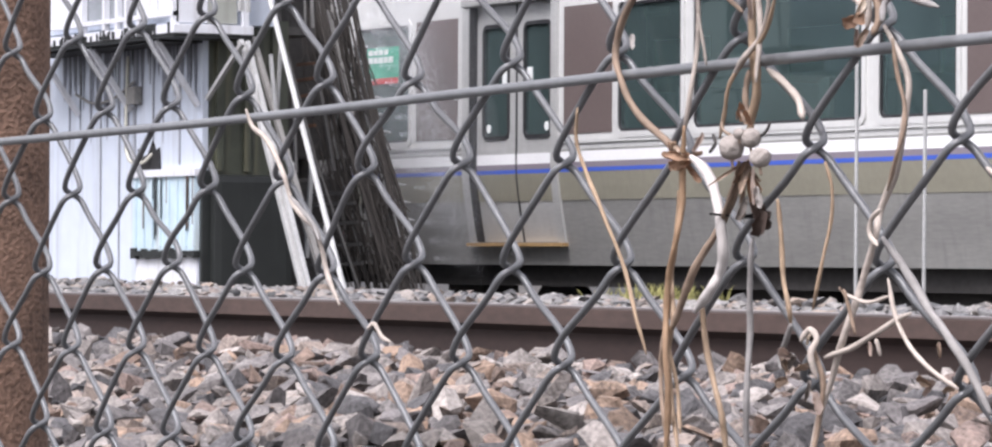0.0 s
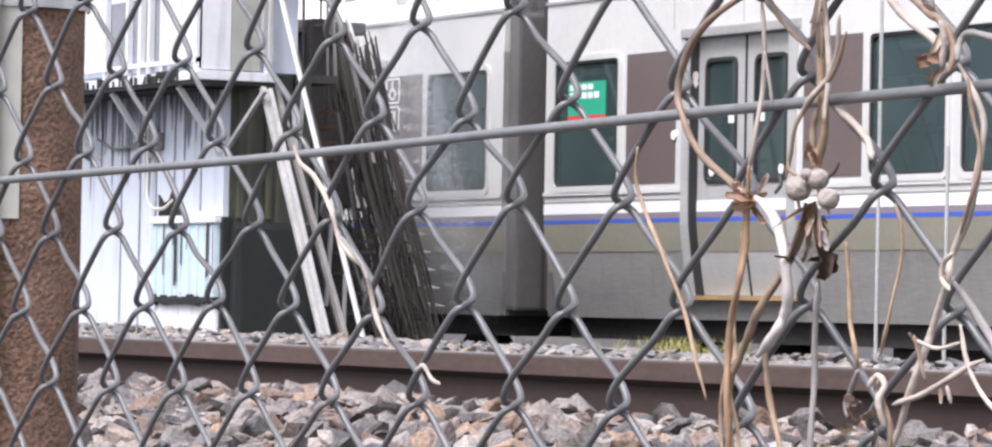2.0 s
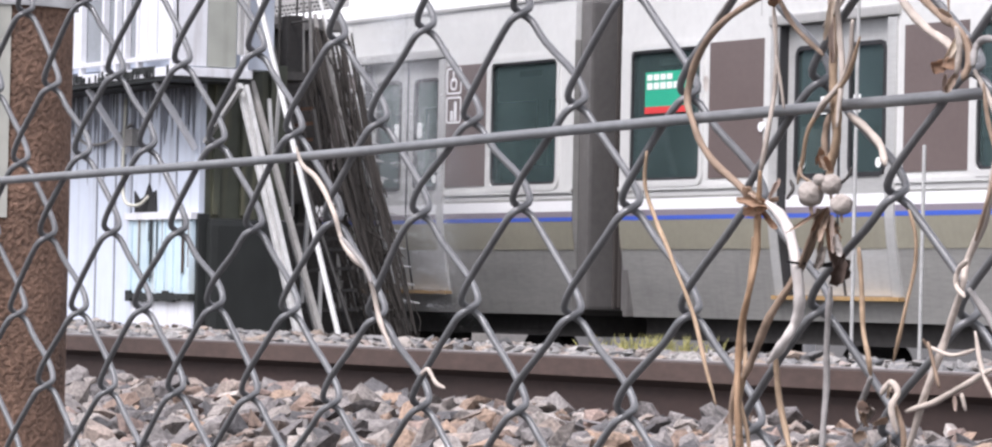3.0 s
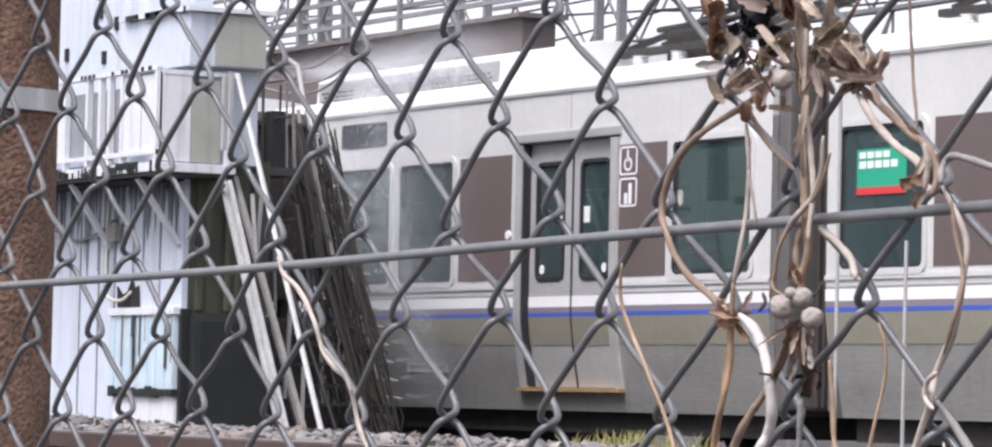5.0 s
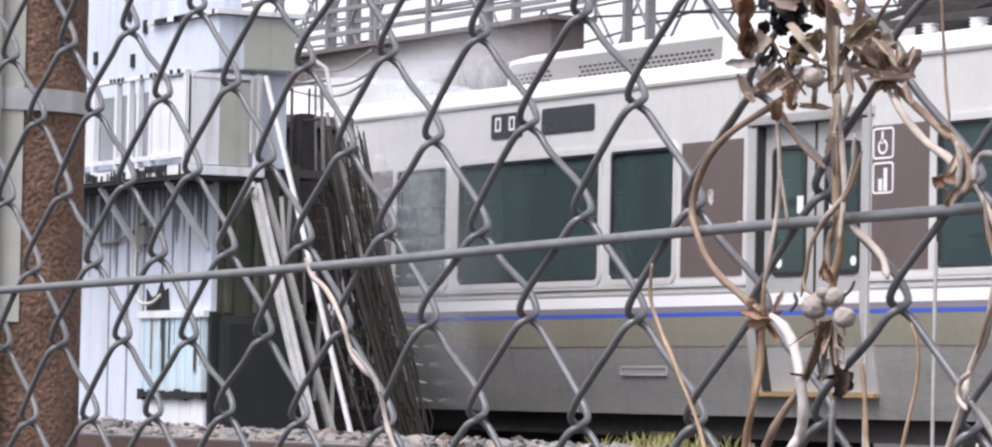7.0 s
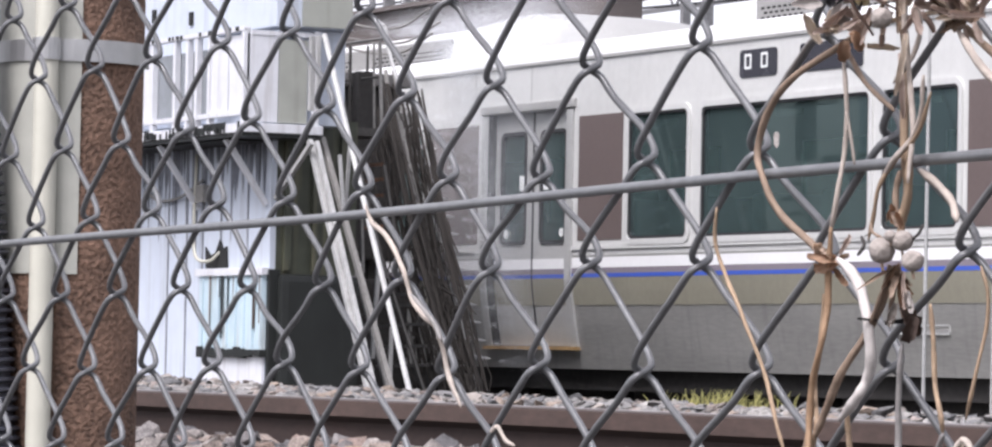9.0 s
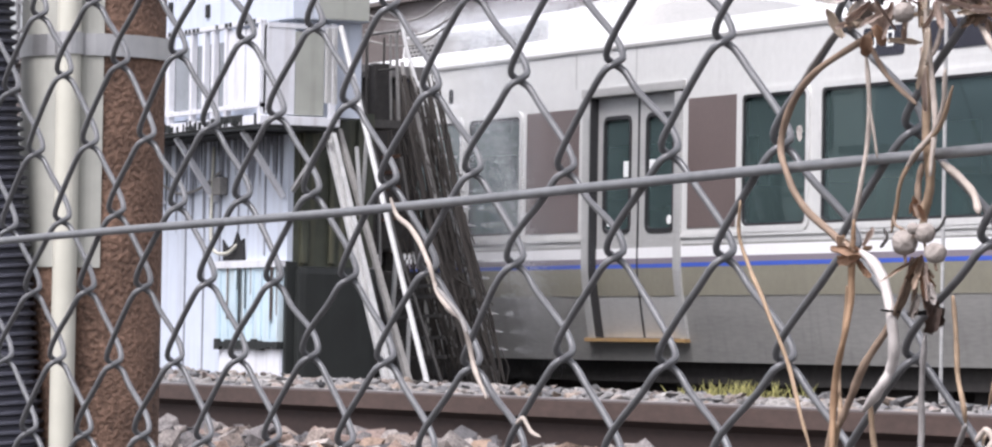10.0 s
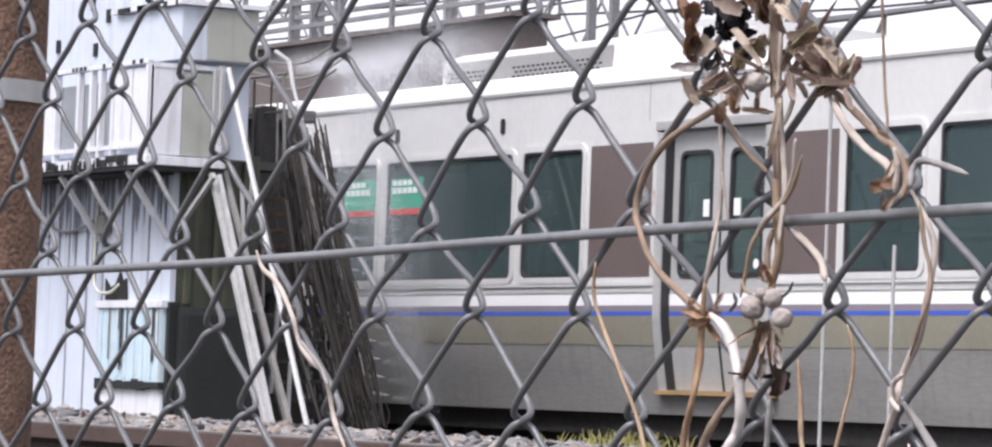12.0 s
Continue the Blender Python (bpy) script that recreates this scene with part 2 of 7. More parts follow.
BRUSHBROWN = material("worn_brush_fibre", (0.042, 0.036, 0.031), 0.9, 0.0, 60, 0.35, 0.3, scale=(3, 3, 0.4))
DARKJOINT = material("grimy_joint", (0.27, 0.28, 0.31), 0.7, 0.0, 30, 0.3, 0.1)
SHADE_GRIME = material("blue_grey_shade_and_grime", (0.17, 0.18, 0.21), 0.8, 0.0, 20, 0.35, 0.1)
MASTGREY = material("weathered_mast_steel", (0.23, 0.23, 0.235), 0.7, 0.2, 30, 0.25, 0.1)
STONE_FAR = material("far_ballast_stone", (0.15, 0.147, 0.143), 0.85, 0.0, 130, 0.5, 0.9, island=0.75, second=(0.25, 0.245, 0.237))
POD = material("grey_seed_pod", (0.34, 0.30, 0.27), 0.8, 0.0, 260, 0.3, 0.6)


# ---- building helpers ----
BASES = {}


def thing(name, base, label, category, group="", kind=""):
    """A top-level Empty at base, to which parts given in world coordinates are hung."""
    ob = new(name)
    ob.location = base
    ob.empty_display_size = 0.1
    BASES[ob.name] = Vector(base)
    return tagged(ob, label, category, group, kind)


def part(name, bm, mat, parent=None, label="", smooth=False):
    """Link a bmesh given in world coordinates as one mesh, under a thing or under a part."""
    base = BASES[parent.name] if parent else Vector((0, 0, 0))
    me = bpy.data.meshes.new(name)
    bmesh.ops.translate(bm, verts=bm.verts, vec=-base)
    bm.to_mesh(me)
    bm.free()
    me.materials.append(mat)
    if smooth:
        me.polygons.foreach_set("use_smooth", [True] * len(me.polygons))
    ob = new(name, me)
    if parent:
        ob.parent = parent
        BASES[ob.name] = base
    else:
        BASES[ob.name] = Vector((0, 0, 0))
    if label:
        ob["label"] = label
    return ob


def box(bm, x0, x1, y0, y1, z0, z1, bevel=0.0, m=None):
    r = bmesh.ops.create_cube(bm, size=1)
    vs = r["verts"]
    bmesh.ops.scale(bm, verts=vs, vec=(abs(x1 - x0), abs(y1 - y0), abs(z1 - z0)))
    bmesh.ops.translate(bm, verts=vs, vec=((x0 + x1) / 2, (y0 + y1) / 2, (z0 + z1) / 2))
    if bevel:
        es = list({e for v in vs for e in v.link_edges})
        r = bmesh.ops.bevel(bm, geom=es, offset=bevel, segments=2, affect="EDGES", profile=0.7)
        vs = list({v for f in r["faces"] for v in f.verts} | {v for v in vs if v.is_valid})
    if m:
        bmesh.ops.transform(bm, matrix=m, verts=vs)
    return bm


def one_box(*args, **kw):
    return box(bmesh.new(), *args, **kw)


def tube(bm, pts, r, sides=8, cap=True, taper=1.0):
    """A tube along points; taper scales the radius at the far end."""
    pts = [Vector(p) for p in pts]
    n = len(pts)
    rings, up = [], None
    for i, p in enumerate(pts):
        d = (pts[min(i + 1, n - 1)] - pts[max(i - 1, 0)]).normalized()
        if up is None:
            up = d.orthogonal().normalized()
        up = (up - d * up.dot(d)).normalized()
        w = d.cross(up)
        rr = r * (1 + (taper - 1) * i / max(1, n - 1)) if not callable(r) else r(i / max(1, n - 1))
        rings.append([bm.verts.new(p + rr * (math.cos(a) * up + math.sin(a) * w)) for a in (2 * math.pi * k / sides for k in range(sides))])
    for a, b in zip(rings, rings[1:]):
        for k in range(sides):
            bm.faces.new((a[k], a[(k + 1) % sides], b[(k + 1) % sides], b[k]))
    if cap:
        bm.faces.new(list(reversed(rings[0])))
        bm.faces.new(rings[-1])
    return bm


def one_tube(*args, **kw):
    return tube(bmesh.new(), *args, **kw)


def beam(bm, a, b, w, h):
    """A square bar from a to b."""
    a, b = Vector(a), Vector(b)
    d = b - a
    q = d.to_track_quat("Z", "Y").to_matrix().to_4x4()
    return box(bm, -w / 2, w / 2, -h / 2, h / 2, 0, d.length, m=Matrix.Translation(a) @ q)


def smooth_line(points, steps=6):
    """Catmull-Rom through the points."""
    p = [Vector(q) for q in points]
    p = [2 * p[0] - p[1]] + p + [2 * p[-1] - p[-2]]
    out = []
    for i in range(1, len(p) - 2):
        for k in range(steps):
            t = k / steps
            a, b, c, d = p[i - 1], p[i], p[i + 1], p[i + 2]
            out.append(0.5 * (2 * b + (c - a) * t + (2 * a - 5 * b + 4 * c - d) * t * t + (3 * b - a - 3 * c + d) * t ** 3))
    out.append(p[-2])
    return out


def rounded_plate(bm, u0, u1, z0, z1, y, r, depth=0.0, seg=4):
    """A plate with rounded corners in the plane y, with optional depth towards +y."""
    pts = []
    for cx, cz, a0 in ((u1 - r, z0 + r, -90), (u1 - r, z1 - r, 0), (u0 + r, z1 - r, 90), (u0 + r, z0 + r, 180)):
        for k in range(seg + 1):
            a = radians(a0 + 90 * k / seg)
            pts.append((cx + r * math.cos(a), cz + r * math.sin(a)))
    front = [bm.verts.new((a, y, b)) for a, b in pts]
    bm.faces.new(front)
    if depth:
        rear = [bm.verts.new((a, y + depth, b)) for a, b in pts]
        bm.faces.new(list(reversed(rear)))
        for k in range(len(pts)):
            j = (k + 1) % len(pts)
            bm.faces.new((front[j], front[k], rear[k], rear[j]))
    return bm


def rounded_ring(bm, u0, u1, z0, z1, y, r, w, depth):
    """A frame with rounded corners: outer edge u0..z1, bar width w, from y to y + depth."""
    def loop(i, yy):
        rr = max(r - i, 0.004)
        out = []
        for cx, cz, a0 in ((u1 - i - rr, z0 + i + rr, -90), (u1 - i - rr, z1 - i - rr, 0), (u0 + i + rr, z1 - i - rr, 90), (u0 + i + rr, z0 + i + rr, 180)):
            for k in range(5):
                a = radians(a0 + 22.5 * k)
                out.append(bm.verts.new((cx + rr * math.cos(a), yy, cz + rr * math.sin(a))))
        return out
    a, b, c, d = loop(0, y + depth), loop(0, y), loop(w, y), loop(w, y + depth)
    for p, q in ((a, b), (b, c), (c, d)):
        for k in range(len(p)):
            j = (k + 1) % len(p)
            bm.faces.new((p[k], p[j], q[j], q[k]))
    return bm


# ---- ground and track ----
RAIL_Y, RAIL_Z = 4.49, -0.11


def dip(x, y):
    """How much lower the level strip lies towards the wash track, more so past the hut."""
    far = min(1, max(0, (y - 7.5) / 2.5))
    return far * (0.045 * min(1, max(0, (x + 24.5) / 3)) + 0.05 * min(1, max(0, (x + 18.5) / 3)))


TRAIN_Y = 14.63


def ground():
    """One sheet: path by the fence, near ballast bed, level strip, cutting for the far track, flat land to the horizon."""
    prof = [(-900, -0.55), (-3, -0.5), (0.3, -0.5), (1.3, -0.47), (2.0, -0.36), (2.6, -0.29), (4.15, -0.26), (4.5, -0.275), (4.7, -0.21), (5.7, -0.21), (6.4, -0.2), (8.5, -0.2), (9.3, -0.2), (10.3, -0.2), (11.0, -0.245), (11.9, -0.25),
            (12.5, -0.31), (13.1, -0.85), (13.5, -1.15), (19.5, -1.15), (21, -0.9), (60, -0.9), (900, -0.9)]
    xs = [-900, -120, -60, -40] + [-34 + 0.5 * i for i in range(65)] + [10, 60, 900]
    bm = bmesh.new()
    grid = [[bm.verts.new((x, y, z - (dip(x, y) if y < 13 else 0) + (0.012 * noise.noise((x * 1.3, y * 1.3, 0)) if 1 < y < 12.4 else 0))) for y, z in prof] for x in xs]
    for a, b in zip(grid, grid[1:]):
        for k in range(len(prof) - 1):
            bm.faces.new((a[k], b[k], b[k + 1], a[k + 1]))
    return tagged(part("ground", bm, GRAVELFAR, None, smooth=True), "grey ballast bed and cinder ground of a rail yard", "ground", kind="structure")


ground()


def rail(y, top, label):
    """A rail of flat-bottom section, head narrower than foot, with its worn running surface as a part."""
    t = thing("rail", (-8, y, top - 0.174), label, "rail", "rails of the near track")
    sec = [(-0.072, -0.174), (0.072, -0.174), (0.072, -0.160), (0.014, -0.140), (0.009, -0.062), (0.0325, -0.047), (0.0325, -0.006),
           (-0.0325, -0.006), (-0.0325, -0.047), (-0.009, -0.062), (-0.014, -0.140), (-0.072, -0.160)]
    bm = bmesh.new()
    ends = [[bm.verts.new((x, y + a, top + b)) for a, b in sec] for x in (-60, 30)]
    for k in range(len(sec)):
        j = (k + 1) % len(sec)
        bm.faces.new((ends[0][k], ends[1][k], ends[1][j], ends[0][j]))
    part("rail_body", bm, RAILSIDE, t, "rusty brown rail web and foot, darkened as if in shade")
    part("rail_flank", one_box(-60, 30, y - 0.035, y + 0.035, top - 0.047, top - 0.0065, bevel=0.002), RAILFLANK, t, "brown side of the rail head in its lit tone")
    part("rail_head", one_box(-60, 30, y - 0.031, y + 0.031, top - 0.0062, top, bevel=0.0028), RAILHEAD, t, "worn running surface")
    return t


rail(RAIL_Y, RAIL_Z, "rusty brown steel rail on grey ballast")
rail(RAIL_Y + 1.13, RAIL_Z - 0.07, "rusty brown steel rail half sunk in ballast")


def far_rail(y):
    t = thing("far_rail", (-20, y, -1.15), "rusty rail under the washed train", "rail", "rails of the wash track")
    part("rail_body", one_box(-80, 40, y - 0.03, y + 0.03, -1.15, -1.0, bevel=0.01), RAILSIDE, t)


far_rail(TRAIN_Y + 0.94)
far_rail(TRAIN_Y + 2.0)


# ---- train ----
FLOOR = 0.118
TRAIN_TOP = 2.33


def lean(z):
    """How far the side wall lies behind its widest plane at height z."""
    return 0.0 if z >= 0.66 else 0.115 * ((0.66 - z) / 0.74) ** 1.25


def side(bm, u0, u1, z0, z1, off=0.0, step=0.12):
    """A strip of the side wall's skin, off metres proud of it."""
    n = max(1, int(round((z1 - z0) / step))) if z0 < 0.66 else 1
    zs = [z0 + (z1 - z0) * k / n for k in range(n + 1)]
    rows = [[bm.verts.new((u, TRAIN_Y + lean(z) - off, z)) for u in (u0, u1)] for z in zs]
    for a, b in zip(rows, rows[1:]):
        bm.faces.new((a[0], a[1], b[1], b[0]))


def slab(bm, u0, u1, z0, z1, off=0.0, thick=0.05, step=0.12):
    """A piece of the side wall with thickness."""
    n = max(1, int(round((z1 - z0) / step))) if z0 < 0.66 else 1
    zs = [z0 + (z1 - z0) * k / n for k in range(n + 1)]
    rows = [[bm.verts.new((u, TRAIN_Y + lean(z) - off + d, z)) for u, d in ((u0, 0), (u1, 0), (u1, thick), (u0, thick))] for z in zs]
    for a, b in zip(rows, rows[1:]):
        for k in range(4):
            j = (k + 1) % 4
            bm.faces.new((a[k], a[j], b[j], b[k]))
    bm.faces.new(list(reversed(rows[0])))
    bm.faces.new(rows[-1])


def train_car(u_lo, u_hi, doors, windows, brown, label, posters=(), signs=(), units=(), round_marks=(), gear=(), vents=(), domes=()):
    """A commuter car from u_lo to u_hi along the track; doors by their centres, windows by (lo, hi)."""
    car = thing("train_car", ((u_lo + u_hi) / 2, TRAIN_Y + 1.47, -1.0), label, "train", "cars of the train")
    W0, W1 = 0.93, 1.88
    D0, D1 = FLOOR, 1.955
    cuts = sorted([(d - 0.74, d + 0.74, "d") for d in doors] + [(a, b, "w") for a, b in windows])
    # side wall, pierced
    pieces, at = [], u_lo
    for a, b, k in cuts:
        pieces.append((at, a, -0.06, 2.0))
        pieces += [(a, b, -0.06, W0), (a, b, W1, 2.0)] if k == "w" else [(a, b, -0.06, FLOOR - 0.03)]
        at = b
    pieces.append((at, u_hi, -0.06, 2.0))
    for piece in pieces:
        bm = bmesh.new()
        slab(bm, *piece)
        part("side_wall", bm, STEEL, car, "brushed stainless side panel, wet and streaked")
    bm = bmesh.new()
    at = u_lo
    solid = []
    for a, b, k in cuts:
        solid.append((at, a))
        at = b
    solid.append((at, u_hi))
    slab(bm, u_lo, u_hi, 2.0, TRAIN_TOP, 0.0, 0.06)
    part("cant_rail", bm, STEEL_UP, car, "pale grey upper side panel")
    for a, b in solid:
        bm = bmesh.new()
        slab(bm, a, b, 0.81, 2.0, 0.003, 0.01)
        part("wall_panel", bm, STEEL_UP, car)
    for a, b in windows:
        bm = bmesh.new()
        slab(bm, a, b, W1 + 0.005, 2.0, 0.003, 0.01)
        part("lintel_panel", bm, STEEL_UP, car)
        bm = bmesh.new()
        slab(bm, a, b, 0.81, W0 - 0.005, 0.003, 0.01)
        part("apron_panel", bm, STEEL_UP, car)
    for a, b in brown:
        bm = bmesh.new()
        slab(bm, a, b, W0 - 0.005, W1 + 0.005, 0.007, 0.008)
        part("brown_panel", bm, BROWN, car, "dark brown band panel between the windows")
    # waist mouldings and stripes, cut at the doors
    runs, at = [], u_lo
    for d in doors:
        runs.append((at, d - 0.74))
        at = d + 0.74
    runs.append((at, u_hi))
    for a, b in runs:
        for nm, z0, z1, mat, off in (("white_stripe", 0.715, 0.795, WHITE, 0.006), ("mauve_stripe", 0.672, 0.715, MAUVE, 0.004), ("blue_stripe", 0.642, 0.672, BLUE, 0.005),
                                     ("beige_band", 0.43, 0.642, BEIGE, 0.004)):
            bm = bmesh.new()
            slab(bm, a, b, z0, z1, off, 0.008)
            part(nm, bm, mat, car)
        bm = bmesh.new()
        slab(bm, a, b, 0.855, 0.885, 0.016, 0.02)
        part("waist_moulding", bm, STEEL_UP, car)
    # roof with a rounded shoulder and gutter
    prof = [(0.0, TRAIN_TOP), (0.010, 2.385), (0.04, 2.435), (0.11, 2.475), (0.32, 2.50), (0.8, 2.525), (1.47, 2.54)]
    prof += [(2.94 - a, b) for a, b in reversed(prof[:-1])]
    bm = bmesh.new()
    ends = [[bm.verts.new((u, TRAIN_Y + a, b)) for a, b in prof] for u in (u_lo, u_hi)]
    for k in range(len(prof) - 1):
        bm.faces.new((ends[0][k], ends[1][k], ends[1][k + 1], ends[0][k + 1]))
    bm.faces.new(ends[1])
    bm.faces.new(list(reversed(ends[0])))
    part("roof", bm, ROOF, car, "white rounded roof, streaked with dirt", smooth=False)
    bm = bmesh.new()
    slab(bm, u_lo, u_hi, TRAIN_TOP - 0.012, TRAIN_TOP + 0.012, 0.014, 0.03)
    part("gutter", bm, GRILLE, car)
    # windows
    for a, b in windows:
        w = part("window", rounded_ring(bmesh.new(), a - 0.045, b + 0.045, W0 - 0.05, W1 + 0.035, TRAIN_Y - 0.02, 0.09, 0.045, 0.03), STEEL_UP, car, "bright rounded window surround")
        part("seal", rounded_ring(bmesh.new(), a - 0.002, b + 0.002, W0 - 0.007, W1 - 0.008, TRAIN_Y - 0.012, 0.07, 0.022, 0.05), RUBBER, w)
        part("pane", rounded_plate(bmesh.new(), a + 0.012, b - 0.012, W0 + 0.006, W1 - 0.02, TRAIN_Y + 0.006, 0.05), DARKGLASS, w)
        part("blind_tab", one_box((a + b) / 2 - 0.17, (a + b) / 2 + 0.17, TRAIN_Y + 0.045, TRAIN_Y + 0.055, W1 - 0.12, W1 - 0.075), GRILLE, w)
    # doors
    for d in doors:
        fr = part("door_frame", one_box(d - 0.78, d + 0.78, TRAIN_Y - 0.022, TRAIN_Y + 0.1, D1 + 0.005, D1 + 0.075, bevel=0.012), GRILLE, car, "grey door surround with a drip rail")
        for s in (-1, 1):
            bm = bmesh.new()
            zs = [FLOOR - 0.02 + (D1 + 0.01 - FLOOR) * k / 14 for k in range(15)]
            rows = [[bm.verts.new((d + s * (0.65 + e), TRAIN_Y + lean(z) + q, z)) for e, q in ((0, -0.02), (0.10, -0.02), (0.10, 0.09), (0, 0.09))] for z in zs]
            for r0, r1 in zip(rows, rows[1:]):
                for k in range(4):
                    j = (k + 1) % 4
                    bm.faces.new((r0[k], r0[j], r1[j], r1[k]))
            part("door_jamb", bm, STEEL_DOOR, fr)
            # seal made wider so its black also gives the jamb's shadow
            bm = bmesh.new()
            slab(bm, d + s * 0.655 - 0.02, d + s * 0.655 + 0.02, FLOOR, D1, -0.045, 0.02)
            part("jamb_seal_shade", bm, RUBBER, fr)
            # thin black strip painted in as shade of the door reveal
            bm = bmesh.new()
            slab(bm, d + s * 0.643 - 0.006, d + s * 0.643 + 0.006, FLOOR, D1, 0.012, 0.055)
            part("reveal_shade", bm, RUBBER, fr)
        part("step_edge", one_box(d - 0.76, d + 0.76, TRAIN_Y + 0.03, TRAIN_Y + 0.16, FLOOR - 0.035, FLOOR - 0.008), SILL, fr, "ochre painted step edge")
        for s in (-1, 1):
            lo, hi = sorted((d + s * 0.008, d + s * 0.645))
            bm = bmesh.new()
            g0, g1 = lo + 0.115, hi - 0.115
            slab(bm, lo, g0, FLOOR, D1, -0.055, 0.03)
            slab(bm, g1, hi, FLOOR, D1, -0.055, 0.03)
            slab(bm, g0, g1, FLOOR, 0.92, -0.055, 0.03)
            slab(bm, g0, g1, 1.80, D1, -0.055, 0.03)
            leaf = part("door_leaf", bm, STEEL_DOOR, car, "closed stainless sliding door leaf")
            part("leaf_seal", rounded_ring(bmesh.new(), g0 - 0.012, g1 + 0.012, 0.91, 1.812, TRAIN_Y + 0.046, 0.07, 0.03, 0.03), RUBBER, leaf)
            part("leaf_pane", rounded_plate(bmesh.new(), g0, g1, 0.92, 1.80, TRAIN_Y + 0.066, 0.05), DARKGLASS, leaf)
            mid = (g0 + g1) / 2
            part("sticker", one_box(mid - s * 0.13 - 0.04, mid - s * 0.13 + 0.04, TRAIN_Y + 0.057, TRAIN_Y + 0.062, 1.34, 1.46), POSTER_W, leaf)
            part("round_sticker", tube(bmesh.new(), [(mid + s * 0.13, TRAIN_Y + 0.058, 1.0), (mid + s * 0.13, TRAIN_Y + 0.062, 1.0)], 0.035, 14), POSTER_W, leaf)
            for nm, z0, z1, mat in (("white_stripe", 0.715, 0.795, WHITE), ("mauve_stripe", 0.672, 0.715, MAUVE), ("blue_stripe", 0.642, 0.672, BLUE), ("beige_band", 0.43, 0.642, BEIGE)):
                bm = bmesh.new()
                slab(bm, lo + 0.004, hi - 0.004, z0, z1, -0.051, 0.006)
                part(nm, bm, mat, leaf)
        part("centre_seal", (lambda b: (slab(b, d - 0.012, d + 0.012, FLOOR, D1, -0.05, 0.02), b)[1])(bmesh.new()), RUBBER, fr)
        for e in (-0.9, 0.04):
            part("panel_seam", one_box(d + e - 0.005, d + e + 0.005, TRAIN_Y - 0.002, TRAIN_Y + 0.004, 2.04, TRAIN_TOP - 0.015), GRILLE, car)
        part("door_lamp", tube(bmesh.new(), [(d - 0.86, TRAIN_Y - 0.02, 1.27), (d - 0.86, TRAIN_Y + 0.02, 1.27)], 0.035, 12), WHITE, car)
    for u, z in round_marks:
        part("round_mark", rounded_plate(bmesh.new(), u - 0.035, u + 0.035, z - 0.06, z + 0.06, TRAIN_Y - 0.008, 0.03, 0.006), HOLE, car)
    for u0, u1, z0, z1 in vents:
        v = part("side_vent", rounded_ring(bmesh.new(), u0, u1, z0, z1, TRAIN_Y + lean(z0) - 0.012, 0.012, 0.012, 0.02), STEEL_DOOR, car, "small louvred vent in the lower side")
        part("vent_louvre", one_box(u0 + 0.015, u1 - 0.015, TRAIN_Y + lean(z0) - 0.006, TRAIN_Y + lean(z0) + 0.004, z0 + 0.015, z1 - 0.015), COOLPANEL, v)
    # interior shell and far side
    part("floor", one_box(u_lo, u_hi, TRAIN_Y + 0.13, TRAIN_Y + 2.8, FLOOR - 0.06, FLOOR), INFLOOR, car)
    part("ceiling_lining", one_box(u_lo, u_hi, TRAIN_Y + 0.07, TRAIN_Y + 2.86, 2.2, 2.24), INSIDE, car)
    bm = bmesh.new()
    at = u_lo
    far = TRAIN_Y + 2.86
    for a, b, k in cuts:
        z0, z1 = (0.93, 1.88)
        if k == "d":
            a, b = a + 0.25, b - 0.25
        box(bm, at, a, far, far + 0.06, -0.06, TRAIN_TOP)
        box(bm, a, b, far, far + 0.06, -0.06, z0)
        box(bm, a, b, far, far + 0.06, z1, TRAIN_TOP)
        at = b
    box(bm, at, u_hi, far, far + 0.06, -0.06, TRAIN_TOP)
    part("far_wall", bm, INSIDE, car)
    for a, b, k in cuts:
        if k == "d":
            a, b = a + 0.25, b - 0.25
        part("far_pane", one_box(a, b, far + 0.02, far + 0.03, 0.93, 1.88), FARGLASS, car)
    for u in (u_lo + 0.03, u_hi - 0.03):
        part("end_wall", one_box(u - 0.03, u + 0.03, TRAIN_Y + 0.05, TRAIN_Y + 2.86, -0.06, 2.48), CORNER, car)
    stops = sorted(doors)
    for d0, d1 in zip(stops, stops[1:]):
        u = d0 + 1.35
        while u < d1 - 1.2:
            for y0 in (0.16, 1.85):
                bm = bmesh.new()
                box(bm, u, u + 0.45, TRAIN_Y + y0, TRAIN_Y + y0 + 0.95, FLOOR + 0.32, FLOOR + 0.46, bevel=0.03)
                box(bm, u - 0.1, u + 0.04, TRAIN_Y + y0, TRAIN_Y + y0 + 0.95, FLOOR + 0.36, FLOOR + 1.12, bevel=0.04)
                part("seat", bm, SEAT, car)
            u += 0.92
    # underframe, equipment boxes and bogies
    part("underframe", one_box(u_lo + 0.1, u_hi - 0.1, TRAIN_Y + 0.2, TRAIN_Y + 2.74, -0.22, -0.02), UNDER, car)
    u = u_lo + 4.2
    rnd = random.Random(7)
    while u < u_hi - 5.2:
        w = rnd.uniform(0.8, 1.7)
        part("equipment_box", one_box(u, u + w, TRAIN_Y + 0.35, TRAIN_Y + 1.2, rnd.uniform(-0.75, -0.55), -0.2, bevel=0.02), UNDER, car)
        u += w + rnd.uniform(0.15, 0.5)
    for c in (u_lo + 3.0, u_hi - 3.0):
        b = part("bogie_frame", one_box(c - 1.5, c + 1.5, TRAIN_Y + 0.75, TRAIN_Y + 0.87, -0.62, -0.42, bevel=0.04), UNDER, car)
